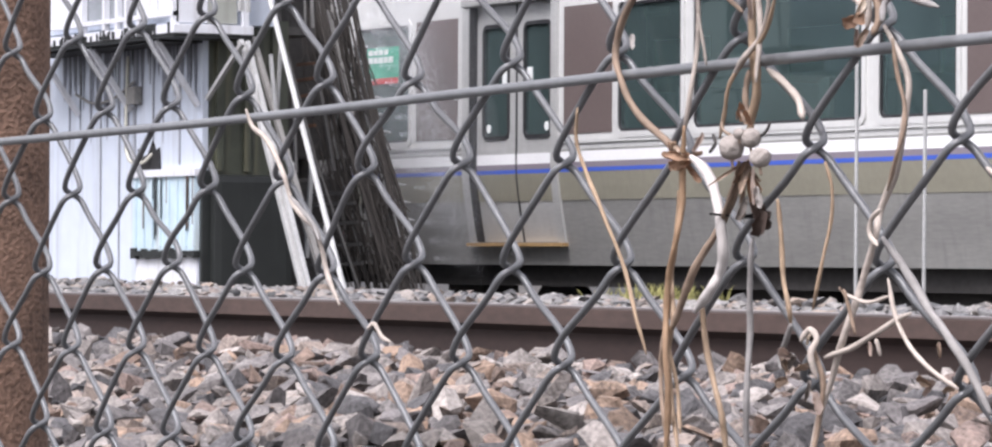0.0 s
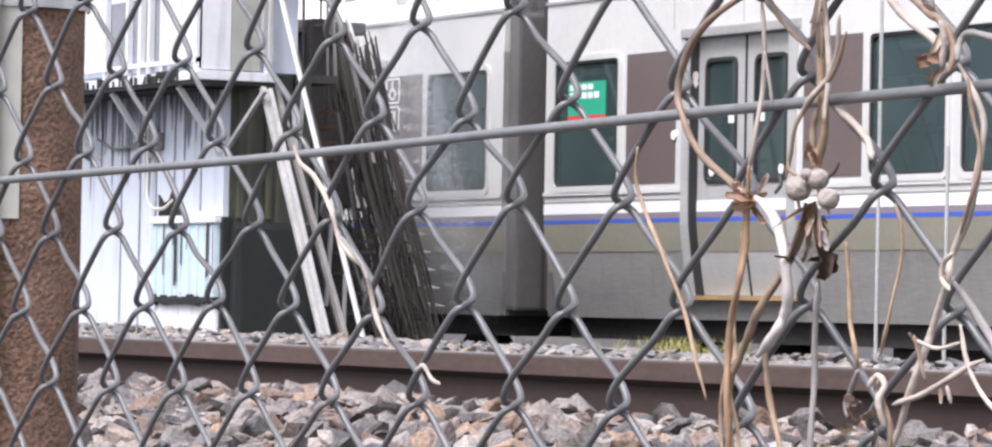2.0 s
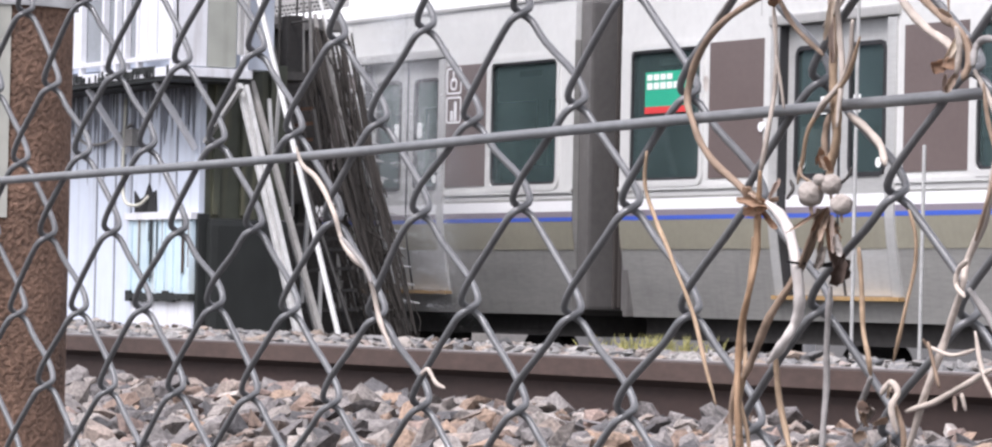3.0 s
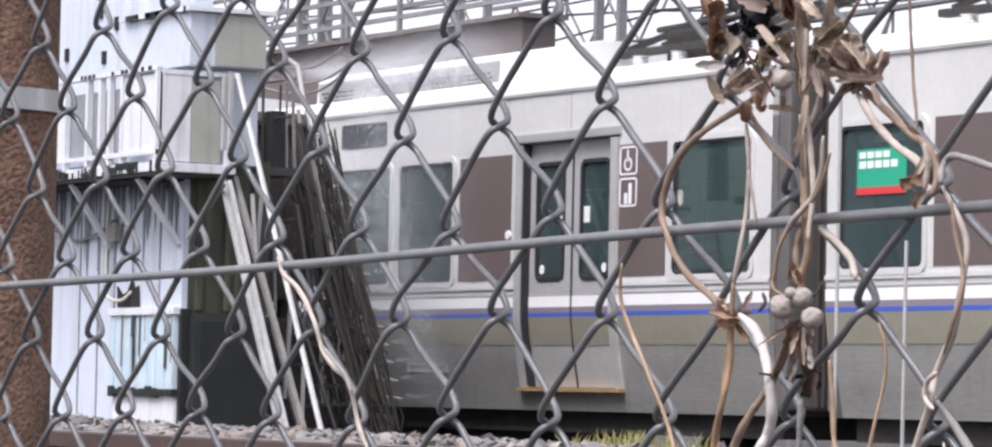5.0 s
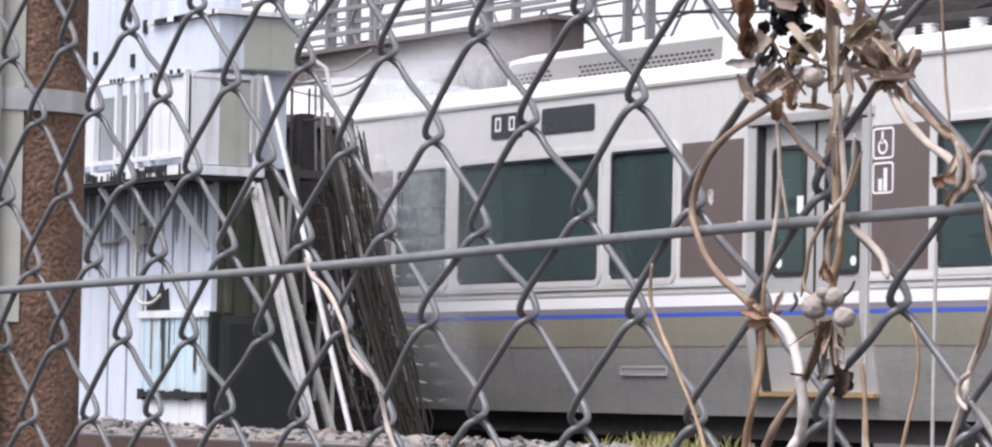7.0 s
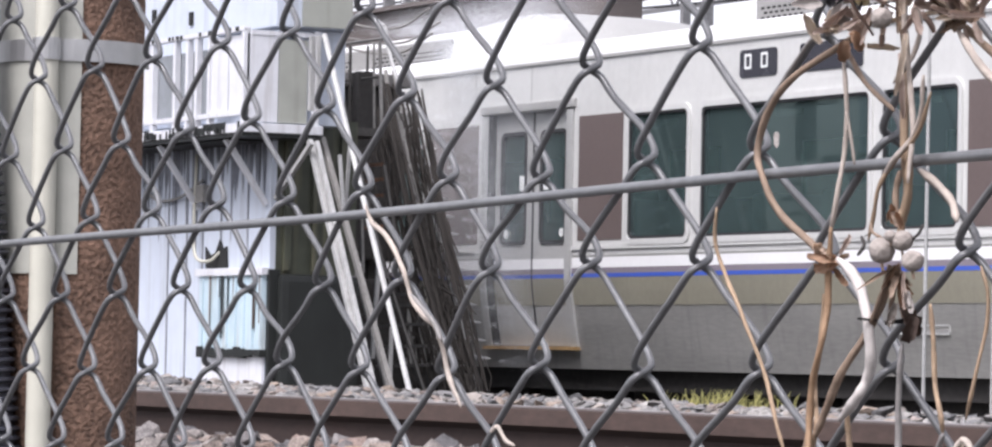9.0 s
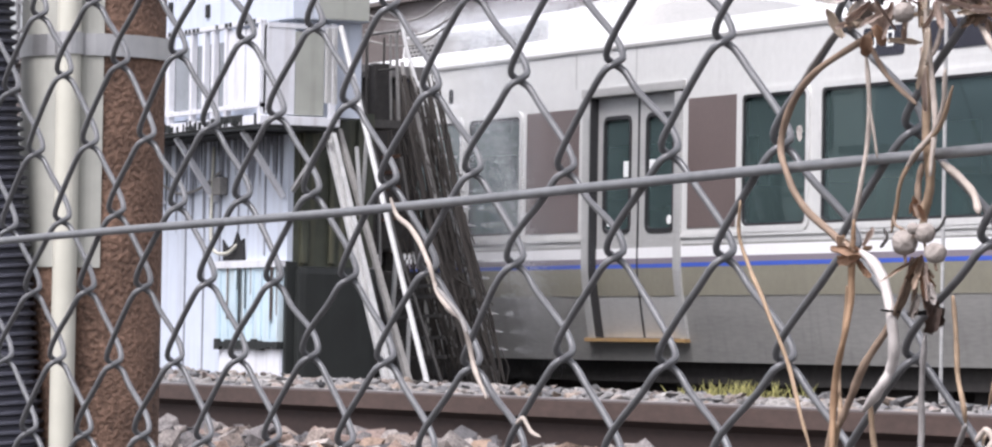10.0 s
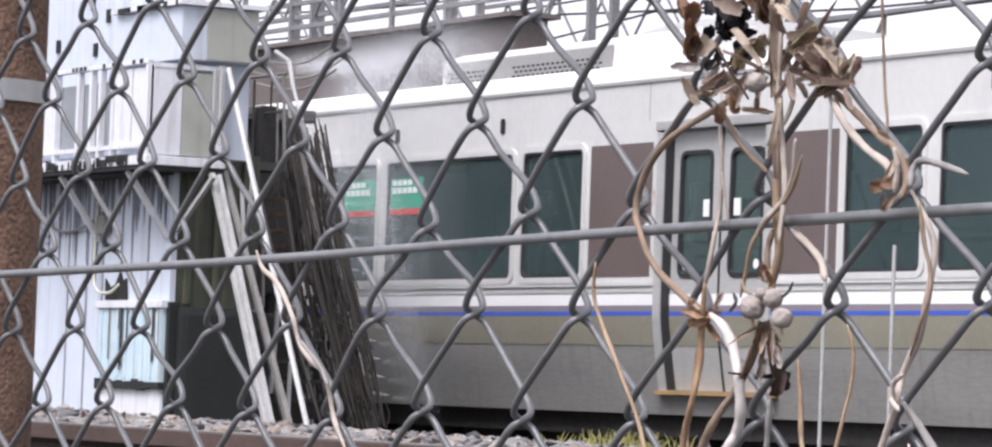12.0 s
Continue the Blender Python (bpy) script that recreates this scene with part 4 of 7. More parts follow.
# ---- wash gantry: stair, spray pipe, brushes ----
BARS = [  # name, one end, other end, width, depth, surface
    ("post", (-22.61, 10.66, 2.05), (-22.61, 10.66, 1.57), 0.033, 0.033, GALV),
    ("post", (-22.56, 10.68, 2.05), (-22.55, 10.68, 1.56), 0.024, 0.024, GALV),
    ("handrail", (-22.56, 10.72, 2.06), (-21.21, 10.72, -0.26), 0.037, 0.037, GALV),
    ("stringer", (-22.62, 10.66, 1.38), (-21.66, 10.66, -0.26), 0.033, 0.033, GALV),
    ("stringer", (-22.56, 10.68, 1.37), (-21.61, 10.68, -0.26), 0.028, 0.028, GALV),
    ("stringer", (-22.94, 10.90, 1.42), (-21.81, 10.90, -0.26), 0.033, 0.033, PIPEGREY),
    ("baluster", (-22.67, 10.90, 1.30), (-22.59, 10.90, 0.89), 0.020, 0.020, GALV),
    ("baluster", (-22.62, 10.95, 1.39), (-22.68, 10.95, 0.91), 0.020, 0.020, GALV),
    ("baluster", (-23.28, 11.50, 0.62), (-23.35, 11.50, -0.01), 0.025, 0.025, GALV),
    ("baluster", (-23.07, 11.50, 0.20), (-23.08, 11.50, -0.26), 0.021, 0.021, GALV),
    ("brace", (-23.03, 10.62, 1.02), (-22.50, 10.62, 1.36), 0.029, 0.029, GALV),
    ("baluster", (-23.78, 11.60, 1.17), (-23.72, 11.60, 0.57), 0.017, 0.017, PIPEGREY),
    ("strut", (-24.72, 11.80, 1.34), (-23.70, 11.80, -0.26), 0.022, 0.022, PIPEGREY),
    ("strut", (-25.05, 12.00, 1.36), (-24.58, 12.00, 0.54), 0.027, 0.027, PIPEGREY),
    ("strut", (-24.88, 12.20, 1.00), (-23.93, 12.20, -0.26), 0.018, 0.018, DARKSTEEL),
    ("strut", (-25.86, 12.80, 1.42), (-25.54, 12.80, 0.62), 0.023, 0.023, DARKSTEEL),
    ("handrail", (-25.13, 12.00, 2.18), (-24.16, 12.00, 0.54), 0.023, 0.023, DARKSTEEL),
    ("landing_post", (-26.24, 12.60, 2.34), (-26.18, 12.60, 1.65), 0.024, 0.024, PIPEGREY),
    ("landing_post", (-26.06, 12.60, 2.31), (-26.04, 12.60, 1.64), 0.024, 0.024, DARKSTEEL),
    ("landing_post", (-25.97, 12.70, 2.31), (-25.97, 12.70, 1.64), 0.019, 0.019, DARKSTEEL),
    ("landing_post", (-25.87, 12.70, 2.32), (-25.83, 12.70, 1.64), 0.019, 0.019, PIPEGREY),
    ("landing_post", (-25.57, 12.60, 2.32), (-25.50, 12.60, 1.62), 0.028, 0.028, PIPEGREY),
    ("landing_rail", (-26.30, 12.60, 2.33), (-25.51, 12.60, 2.33), 0.024, 0.024, PIPEGREY),
    ("landing_rail", (-26.35, 12.65, 2.06), (-25.63, 12.65, 2.06), 0.019, 0.019, DARKSTEEL),
    ("nozzle_pole", (-27.05, 13.52, 2.07), (-25.63, 13.52, -0.26), 0.030, 0.030, GALV),
    ("arm", (-27.35, 13.40, 2.66), (-27.11, 13.40, 2.57), 0.035, 0.035, GALV),
    ("arm", (-27.11, 13.40, 2.57), (-27.02, 13.40, 2.36), 0.035, 0.035, GALV),
    ("arm", (-27.02, 13.40, 2.36), (-26.79, 13.40, 2.01), 0.029, 0.029, GALV),
    ("pipe", (-26.88, 13.30, 2.21), (-26.71, 13.30, 1.71), 0.034, 0.034, PIPEGREY),
    ("pipe", (-27.05, 13.45, 2.22), (-26.33, 13.45, 0.88), 0.025, 0.025, PIPEGREY),
    ("stringer", (-26.47, 13.20, 1.86), (-26.06, 13.20, 1.06), 0.039, 0.039, PIPEGREY),
    ("rung", (-26.16, 12.80, 1.43), (-25.89, 12.80, 1.43), 0.024, 0.024, RUST),
    ("rung", (-26.16, 12.80, 1.31), (-25.88, 12.80, 1.32), 0.024, 0.024, RUST),
    ("rung", (-26.15, 12.80, 1.19), (-25.88, 12.80, 1.20), 0.024, 0.024, RUST),
    ("rung", (-26.15, 12.80, 1.07), (-25.87, 12.80, 1.08), 0.024, 0.024, RUST),
    ("rung", (-26.15, 12.80, 0.96), (-25.87, 12.80, 0.97), 0.024, 0.024, RUST),
    ("rung", (-26.14, 12.90, 0.46), (-25.45, 12.90, 0.47), 0.024, 0.024, DARKSTEEL),
    ("rung", (-26.13, 12.90, 0.38), (-25.40, 12.90, 0.39), 0.024, 0.024, DARKSTEEL),
    ("rung", (-26.13, 12.90, 0.23), (-25.36, 12.90, 0.25), 0.024, 0.024, DARKSTEEL),
    ("rung", (-26.12, 12.90, 0.07), (-25.31, 12.90, 0.09), 0.024, 0.024, DARKSTEEL),
    ("rung", (-26.12, 12.90, -0.07), (-25.27, 12.90, -0.05), 0.024, 0.024, DARKSTEEL),
]


def wash_gantry():
    g = thing("wash_gantry", (-25.2, 12.7, -0.2), "steep galvanised stair and spray pipe frame of a train washer", "gantry")
    for name, a, b, w, d, mat in BARS:
        bm = bmesh.new()
        if name in ("pipe", "handrail", "nozzle_pole", "arm", "landing_rail", "landing_post"):
            tube(bm, [a, b], w / 2, 10)
        else:
            beam(bm, a, b, w, d)
        part(name, bm, mat, g)
    # spray pipe with nozzles
    a, b = Vector((-27.10, 13.58, 1.99)), Vector((-25.85, 13.58, -0.10))
    pipe = part("spray_pipe", one_tube([a, b], 0.03, 10), DARKSTEEL, g, "dark pipe set with white nozzles")
    for k in range(15):
        c = a.lerp(b, (k + 0.7) / 15.5)
        bm = bmesh.new()
        tube(bm, [c + Vector((0.0, 0.03, 0)), c + Vector((0.05, 0.07, 0.003)), c + Vector((0.09, 0.13, -0.004))], lambda f: 0.021 * (1 - f) + 0.003, 6)
        part("nozzle", bm, BRISTLE, pipe)
    # a leaning pack of worn brush strips between the stair and the spray pipe
    rnd = random.Random(11)
    inner, outer = [(-26.69, 1.87), (-26.50, 0.97), (-26.18, 0.40), (-25.91, -0.24)], [(-26.46, 2.10), (-25.90, 1.03), (-25.52, 0.39), (-25.12, -0.23)]
    for k in range(20):
        u = (k + rnd.random()) / 20
        y, top = 13.05 + 0.4 * rnd.random(), rnd.random() ** 3
        pts = []
        for i, ((xa, za), (xb, zb)) in enumerate(zip(inner, outer)):
            v = min(1, max(0, u + rnd.gauss(0, 0.04)))
            pts.append((xa + (xb - xa) * v, y, za + (zb - za) * v - (0.5 * top if i == 0 else 0)))
        bm = bmesh.new()
        line = smooth_line(pts, 5)
        w = rnd.uniform(0.008, 0.021)
        tube(bm, line, lambda f: w * (0.7 + 0.5 * math.sin(math.pi * f)), 5)
        part("brush_strip", bm, BRUSHBROWN if k % 11 else DARKSTEEL, g)
    bm = bmesh.new()
    for k in range(420):     # loose bristle between the strips
        u, v = rnd.random(), rnd.random()
        lo, hi = [smooth_line([(x, 13.2, z) for x, z in side_line], 5) for side_line in (inner, outer)] if k == 0 else (lo, hi)
        i = min(len(lo) - 2, int(v * (len(lo) - 1)))
        p, q = lo[i].lerp(hi[i], u), lo[i + 1].lerp(hi[i + 1], u)
        d = (q - p).normalized() * rnd.uniform(0.15, 0.5)
        p = p + Vector((0, rnd.uniform(-0.18, 0.22), 0))
        tube(bm, [p, p + d * 0.5 + Vector((rnd.gauss(0, 0.02), 0, 0)), p + d + Vector((rnd.gauss(0, 0.05), rnd.gauss(0, 0.04), 0))], rnd.uniform(0.003, 0.007), 4)
    part("brush_bristle", bm, BRUSHBROWN, g, "matted dark brush bristle")
    # thin hoses bowing from the pipe head over the roof
    for rise, out in ((0.10, 0.55), (0.02, 0.42), (0.22, 0.36)):
        part("hose", one_tube(smooth_line([(-27.75, 13.4, 2.42 + rise), (-27.55 + 0.3 * out, 13.5, 2.36 + rise), (-27.4 + 0.6 * out, 13.6, 2.37 + rise), (-27.3 + out, 13.7, 2.50 + rise)]), 0.009, 6), PIPEGREY, g, smooth=True)
    cage = part("landing", one_box(-25.98, -25.36, 12.3, 12.55, 1.60, 1.66), DARKSTEEL, g, "dark landing with railing")
    part("cabinet", one_box(-26.07, -25.95, 12.62, 12.75, 1.62, 2.12, bevel=0.02), UNDER, cage)
    part("kick_plate", one_box(-25.98, -25.36, 12.29, 12.3, 1.47, 1.66), UNDER, cage)
    return g


wash_gantry()


def stair_backing():
    """Added dark boxes for the gloom behind the stair; they close the wash hall view."""
    p = thing("stair_backing", (-29, 12.6, -0.25), "added dark boxes behind the wash stair in place of gloom", "housing")
    part("block", one_box(-29.6, -27.0, 12.3, 13.6, -0.3, 0.60, bevel=0.03), UNDER, p, "dark lower tank")
    part("shell", one_box(-29.6, -27.2, 12.3, 13.6, 0.75, 2.1, bevel=0.03), UNDER, p)
    for x in (-29.45, -28.4, -27.35):
        part("leg", one_box(x - 0.04, x + 0.04, 13.4, 13.48, 0.6, 0.76), DARKSTEEL, p)
    for z in (0.05, 0.22, 0.42, 1.0, 1.3, 1.6):
        part("shell_rib", one_box(-29.5, -27.05, 12.27, 12.3, z, z + 0.025), DARKSTEEL, p)
    part("hood", one_box(-29.7, -27.1, 12.25, 13.65, 2.1, 2.2, bevel=0.02), CORNER, p)


stair_backing()


def thin_rod(x, y, z0, z1):
    t = thing("thin_rod", (x, y, z0), "thin pale marker rod standing beside the track", "rod", "rods by the track")
    part("shaft", one_tube([(x, y, z0), (x + 0.01, y, z1)], 0.011, 8), GALV, t)


thin_rod(-18.18, 12.4, -0.45, 2.15)
thin_rod(-17.52, 12.4, -0.45, 0.93)


# ---- distance: girder bridge, lattice masts, wires ----
def girder_bridge():
    g = thing("girder_bridge", (-42, 20.5, -0.9), "brown plate girder bridge with a grey railing behind the train", "bridge")
    part("girder", one_box(-60, -35.2, 20, 20.4, 3.25, 4.0), GIRDER, g, "weathered brown girder")
    part("top_flange", one_box(-60, -35.1, 19.9, 20.5, 4.0, 4.05), GIRDER, g)
    for k in range(18):
        x = -58 + 1.25 * k
        part("railing_post", one_box(x - 0.028, x + 0.028, 20.0, 20.05, 4.05, 5.3), MASTGREY, g)
    for z in (4.22, 4.5, 4.9, 5.3):
        part("railing_bar", one_box(-60, -35.2, 20.01, 20.06, z - 0.025, z + 0.025), MASTGREY, g)
    for x in (-36.5, -50):
        part("pier", one_box(x - 0.4, x + 0.4, 20.0, 21.0, -0.95, 3.25, bevel=0.03), CONCRETE, g)
    return g


girder_bridge()


def lattice_mast(x, y, h, w=0.5):
    m = thing("lattice_mast", (x, y, -0.9), "grey steel lattice mast carrying overhead wires", "mast", "masts")
    for s in (-1, 1):
        part("leg", one_box(x + s * w / 2 - 0.035, x + s * w / 2 + 0.035, y - 0.05, y + 0.05, -0.95, h), MASTGREY, m)
    z, s = 0.0, 1
    while z < h - w:
        bm = bmesh.new()
        beam(bm, (x - s * w / 2, y, z), (x + s * w / 2, y, z + w * 1.2), 0.03, 0.02)
        part("lacing", bm, MASTGREY, m)
        z, s = z + w * 1.2, -s
    return m


lattice_mast(-37.6, 22.5, 9)
lattice_mast(-34.0, 22.5, 9)
lattice_mast(-52.0, 26, 10, 0.8)
lattice_mast(-57.0, 26, 10, 0.8)


def roof_truss(x0, x1, y, z, h):
    t = thing("lattice_beam", ((x0 + x1) / 2, y, z), "grey steel lattice beam across the yard", "beam", "lattice beams")
    for k in (0, 1):
        part("chord", one_box(x0, x1, y - 0.03, y + 0.03, z + k * h - 0.03, z + k * h + 0.03), MASTGREY, t)
    n = int((x1 - x0) / (h * 0.9))
    for k in range(n):
        a, b = x0 + (x1 - x0) * k / n, x0 + (x1 - x0) * (k + 1) / n
        bm = bmesh.new()
        beam(bm, (a, y, z + (k % 2) * h), (b, y, z + (1 - k % 2) * h), 0.03, 0.03)
        part("lacing", bm, MASTGREY, t)
    for k, (dz, sag) in enumerate(((0.45, 0.2), (0.9, 0.1), (1.3, 0.3))):
        yy = y - 0.3 * k
        part("strand", one_tube([(x0 + (x1 - x0) * i / 24, yy, z - dz - sag * math.sin(math.pi * (i % 8) / 8)) for i in range(25)], 0.016, 5), RUBBER, t)
        for i in (0, 8, 16, 24):
            xx = x0 + (x1 - x0) * i / 24
            bm = bmesh.new()
            beam(bm, (xx, y, z), (xx, yy, z - dz), 0.03, 0.03)
            part("hanger", bm, MASTGREY, t)


for mast_x in (-46.5, -42.6):
    lattice_mast(mast_x, 23.5, 9, 0.7)
roof_truss(-66, -30, 24.5, 5.3, 1.0)
roof_truss(-66, -30, 26.5, 6.3, 1.0)
roof_truss(-52, -20, 29, 5.2, 0.8)


def sky_backdrop():
    """The bright overcast low over the yard, far behind all else."""
    m = bpy.data.materials.new("overcast_glow")
    m.use_nodes = True
    nt = m.node_tree
    nt.nodes.remove(nt.nodes["Principled BSDF"])
    em, cloud, span = nt.nodes.new("ShaderNodeEmission"), nt.nodes.new("ShaderNodeTexNoise"), nt.nodes.new("ShaderNodeMapRange")
    em.inputs["Color"].default_value = (0.95, 0.97, 1.0, 1)
    cloud.inputs["Scale"].default_value = 0.006
    span.inputs["To Min"].default_value, span.inputs["To Max"].default_value = 0.66, 0.9
    nt.links.new(cloud.outputs["Fac"], span.inputs["Value"])
    nt.links.new(span.outputs[0], em.inputs["Strength"])
    nt.links.new(em.outputs[0], nt.nodes["Material Output"].inputs["Surface"])
    tagged(part("backdrop", one_box(-1100, 300, 420, 421, -2, 160), m), "bright overcast sky low over the yard", "sky", kind="structure")


sky_backdrop()


# ---- post by the fence ----
POST_C, POST_R = Vector((-2.518, 1.0035, 0)), 0.049
ACROSS, NEARER = Vector((0.485, 0.875, 0)), Vector((0.875, -0.485, 0))


def arc_shell(bm, r, a0, a1, z0, z1, thick, n=28):
    """Part of a cylinder round the post; angles from the side facing the camera, positive to its right."""
    def p(a, rr, z):
        return bm.verts.new(POST_C + rr * (math.cos(a) * NEARER + math.sin(a) * ACROSS) + Vector((0, 0, z)))
    cols = [[p(a0 + (a1 - a0) * k / n, rr, z) for rr, z in ((r, z0), (r + thick, z0), (r + thick, z1), (r, z1))] for k in range(n + 1)]
    for a, b in zip(cols, cols[1:]):
        for k in range(4):
            j = (k + 1) % 4
            bm.faces.new((a[k], b[k], b[j], a[j]))
    bm.faces.new(cols[0])
    bm.faces.new(list(reversed(cols[-1])))
    return bm


def post():
    t = thing("post", (POST_C.x, POST_C.y, -0.5), "rough rust-brown round post with a grey wrap and steel band", "post")
    part("shaft", one_tube([(POST_C.x, POST_C.y, -0.55 + 0.05 * k) for k in range(40)], POST_R, 40), POST, t, "rough rust-brown speckled shaft", smooth=True)
    part("wrap", arc_shell(bmesh.new(), POST_R + 0.0005, radians(-100), radians(14), 0.052, 0.9, 0.0012), SHEET, t, "grey-green plastic wrap", smooth=False)
    part("band", arc_shell(bmesh.new(), POST_R + 0.002, radians(-110), radians(110), 0.196, 0.211, 0.0012), BAND, t, "bright steel band")
    off = POST_C - ACROSS * 0.0105 + NEARER * (POST_R + 0.009)
    c = part("conduit", one_tube([off + Vector((0, 0, -0.55 + 0.05 * k)) for k in range(34)], 0.0083, 18), CONDUIT, t, "cream plastic conduit", smooth=True)
    part("conduit_clip", one_tube([off + Vector((0, 0, z)) for z in (0.196, 0.211)], 0.0096, 18), BAND, c)
    return t


post()


def corrugated_tube():
    t = thing("corrugated_tube", (-2.6, 0.95, -0.5), "black corrugated cable tube beside the post", "tube")
    bm = bmesh.new()
    base = POST_C - ACROSS * 0.055 + NEARER * 0.045
    n, pitch = 236, 0.0066
    pts, rad = [], []
    for k in range(n * 4):
        z = -0.55 + k * pitch / 4
        pts.append(base + ACROSS * (-0.09 * (z - 0.05)) + Vector((0, 0, z)))
        rad.append(0.0215 if k % 4 < 2 else 0.0175)
    tube(bm, pts, lambda f: rad[min(len(rad) - 1, int(round(f * (len(pts) - 1))))], 20)
    part("sleeve", bm, TUBE, t, "black ribbed plastic sleeve")
    foot = base + ACROSS * (-0.09 * (-0.45 - 0.05)) + Vector((0, 0, -0.45))
    part("coupling", one_tube([foot - Vector((0, 0, 0.05)), foot + Vector((0, 0, 0.05))], 0.025, 20), TUBE, t, "smooth black coupling collar")


corrugated_tube()


# ---- fence ----
FENCE_Y = 0.62
KNOT_X, KNOT_Z, MESH_W, MESH_H = -1.107, 0.0306, 0.0666, 0.0628


def sagged(x, z):
    """The mesh as it hangs: pulled out of its even rhythm, most towards the vine's end."""
    u, w = (max(-1.75, min(0.95, (x + 1.1) / 0.5)), z / 0.1)
    return (x + 0.00109 + 0.01212 * u + 0.02928 * u * u + 0.00954 * u ** 3 - 0.00189 * w - 0.00288 * u * w,
            z + -0.00119 - 0.00464 * u - 0.00263 * u * u - 0.00162 * u ** 3 + 0.00293 * w + 0.00503 * u * w)


def chain_link_fence():
    f = thing("chain_link_fence", (-1.2, FENCE_Y, -0.5), "grey coated chain-link fence with a tension wire", "fence")
    rnd = random.Random(3)
    knots = {}
    for j in range(-30, 22):
        for k in range(-16, 17):
            knots[j, k] = (rnd.gauss(0, 0.0007), rnd.gauss(0, 0.0008))
    for j in range(-28, 18):
        lo, hi = KNOT_X + MESH_W * j / 2, KNOT_X + MESH_W * (j + 1) / 2
        pts = []
        for k in range(-16, 17):
            right = (k % 2 == 0) != (j % 2 == 0)      # this wire bends at its right-hand knot in this row
            s = 1 if right else -1
            jx, jz = knots[j + (1 if right else 0), k]
            x = (hi if right else lo) + s * 0.0011 + jx
            z = KNOT_Z + 0.019 * (x - KNOT_X) + k * MESH_H / 2 + jz
            d = 0.0044
            # rising strands run in front, falling strands behind; the wire crosses over within the bend
            for e, px, py in ((-0.0095, 0.0092, -d * s), (-0.0026, 0.0017, -0.8 * d * s), (0.0, 0.0, 0.0), (0.0026, 0.0017, 0.8 * d * s), (0.0095, 0.0092, d * s)):
                hx, hz = sagged(x - s * px, z + e)
                pts.append((hx, FENCE_Y + py, hz))
        part("wire", one_tube(smooth_line(pts, 3), 0.0012, 8), WIRE, f, smooth=True)
    line = [(-3.2 + 0.1 * k, FENCE_Y - 0.0075 + 0.001 * math.sin(k * 1.7), 0.054 + 0.016 * (-3.2 + 0.1 * k + 1.1) + 0.0006 * math.sin(k * 0.9)) for k in range(34)]
    part("tension_wire", one_tube(line, 0.0017, 10), WIRE_PALE, f, "straight thicker tension wire", smooth=True)
    return f


chain_link_fence()


# ---- dried vine on the fence ----
vine = thing("dried_vine", (-0.95, FENCE_Y - 0.01, -0.5), "withered climbing vine with crumpled leaves and grey seed pods", "vine")
vine_rnd = random.Random(21)


def stem(points, r, mat):
    pts = smooth_line(points, 7)
    pts = [p + 0.0004 * Vector((noise.noise(p * 90), noise.noise(p * 90 + Vector((9, 0, 0))), noise.noise(p * 90 + Vector((0, 9, 0))))) for p in pts]
    k = vine_rnd.uniform(0, 9)
    part("stem", one_tube(pts, lambda f: r * min(1, 0.45 + 6 * min(f, 1 - f)) * (1 + 0.09 * math.sin(17 * f + k) + 0.06 * math.sin(57 * f)), 7), mat, vine, smooth=True)


def pod(x, y, z, r):
    bm = bmesh.new()
    bmesh.ops.create_icosphere(bm, subdivisions=3, radius=r)
    for v in bm.verts:
        v.co *= 1 + 0.10 * noise.noise(v.co / r * 1.7 + Vector((x * 99, 0, 0)))
        v.co.z *= 0.93
    bmesh.ops.translate(bm, verts=bm.verts, vec=(x, y, z))
    p = part("seed_pod", bm, POD, vine, smooth=True)
    part("pod_tip", one_tube([(x, y, z - r * 0.9), (x + r * 0.2, y, z - r * 1.5)], r * 0.14, 5), STEM, p)


def dry_leaf(x, y, z, angle, length, width, curl, mat):
    """A withered leaf or strap from its base: it runs at that angle up from the level, rolls towards its own face, with ragged edges."""
    bm = bmesh.new()
    a0, seed = radians(angle), vine_rnd.uniform(0, 90)
    along = math.cos(a0) * ACROSS + math.sin(a0) * Vector((0, 0, 1))
    over = -math.sin(a0) * ACROSS + math.cos(a0) * Vector((0, 0, 1))
    n, fold, twist = 9, vine_rnd.uniform(0.5, 1.3), vine_rnd.uniform(-0.7, 0.7)
    bend = curl * vine_rnd.choice((-1, 1))
    rows = []
    for i in range(n + 1):
        a = i / n
        w = 0.5 * width * (0.25 + 0.75 * math.sin(math.pi * min(1, a * 0.88 + 0.1)) ** 0.7)
        p = along * (math.sin(bend * a) / bend * length) + NEARER * ((1 - math.cos(bend * a)) / bend * length * 0.7)
        t = twist * a + 0.3
        row = []
        for k in range(-3, 4):
            b = k / 3
            wob = 1 + 0.35 * noise.noise((a * 6, b * 2, seed))
            q = p + over * (b * w * wob * math.cos(fold * b)) * math.cos(t) + NEARER * (fold * b * b * w * 0.9 + b * w * math.sin(t))
            q += 0.13 * width * Vector((noise.noise((a * 5, b * 2, seed + 3)), noise.noise((a * 5, b * 2, seed + 7)), noise.noise((a * 5, b * 2, seed + 13))))
            row.append(bm.verts.new(Vector((x, y, z)) + q))
        rows.append(row)
    for r0, r1 in zip(rows, rows[1:]):
        for k in range(6):
            bm.faces.new((r0[k], r0[k + 1], r1[k + 1], r1[k]))
    bmesh.ops.solidify(bm, geom=bm.faces[:], thickness=0.0003)
    part("leaf", bm, mat, vine, smooth=True)


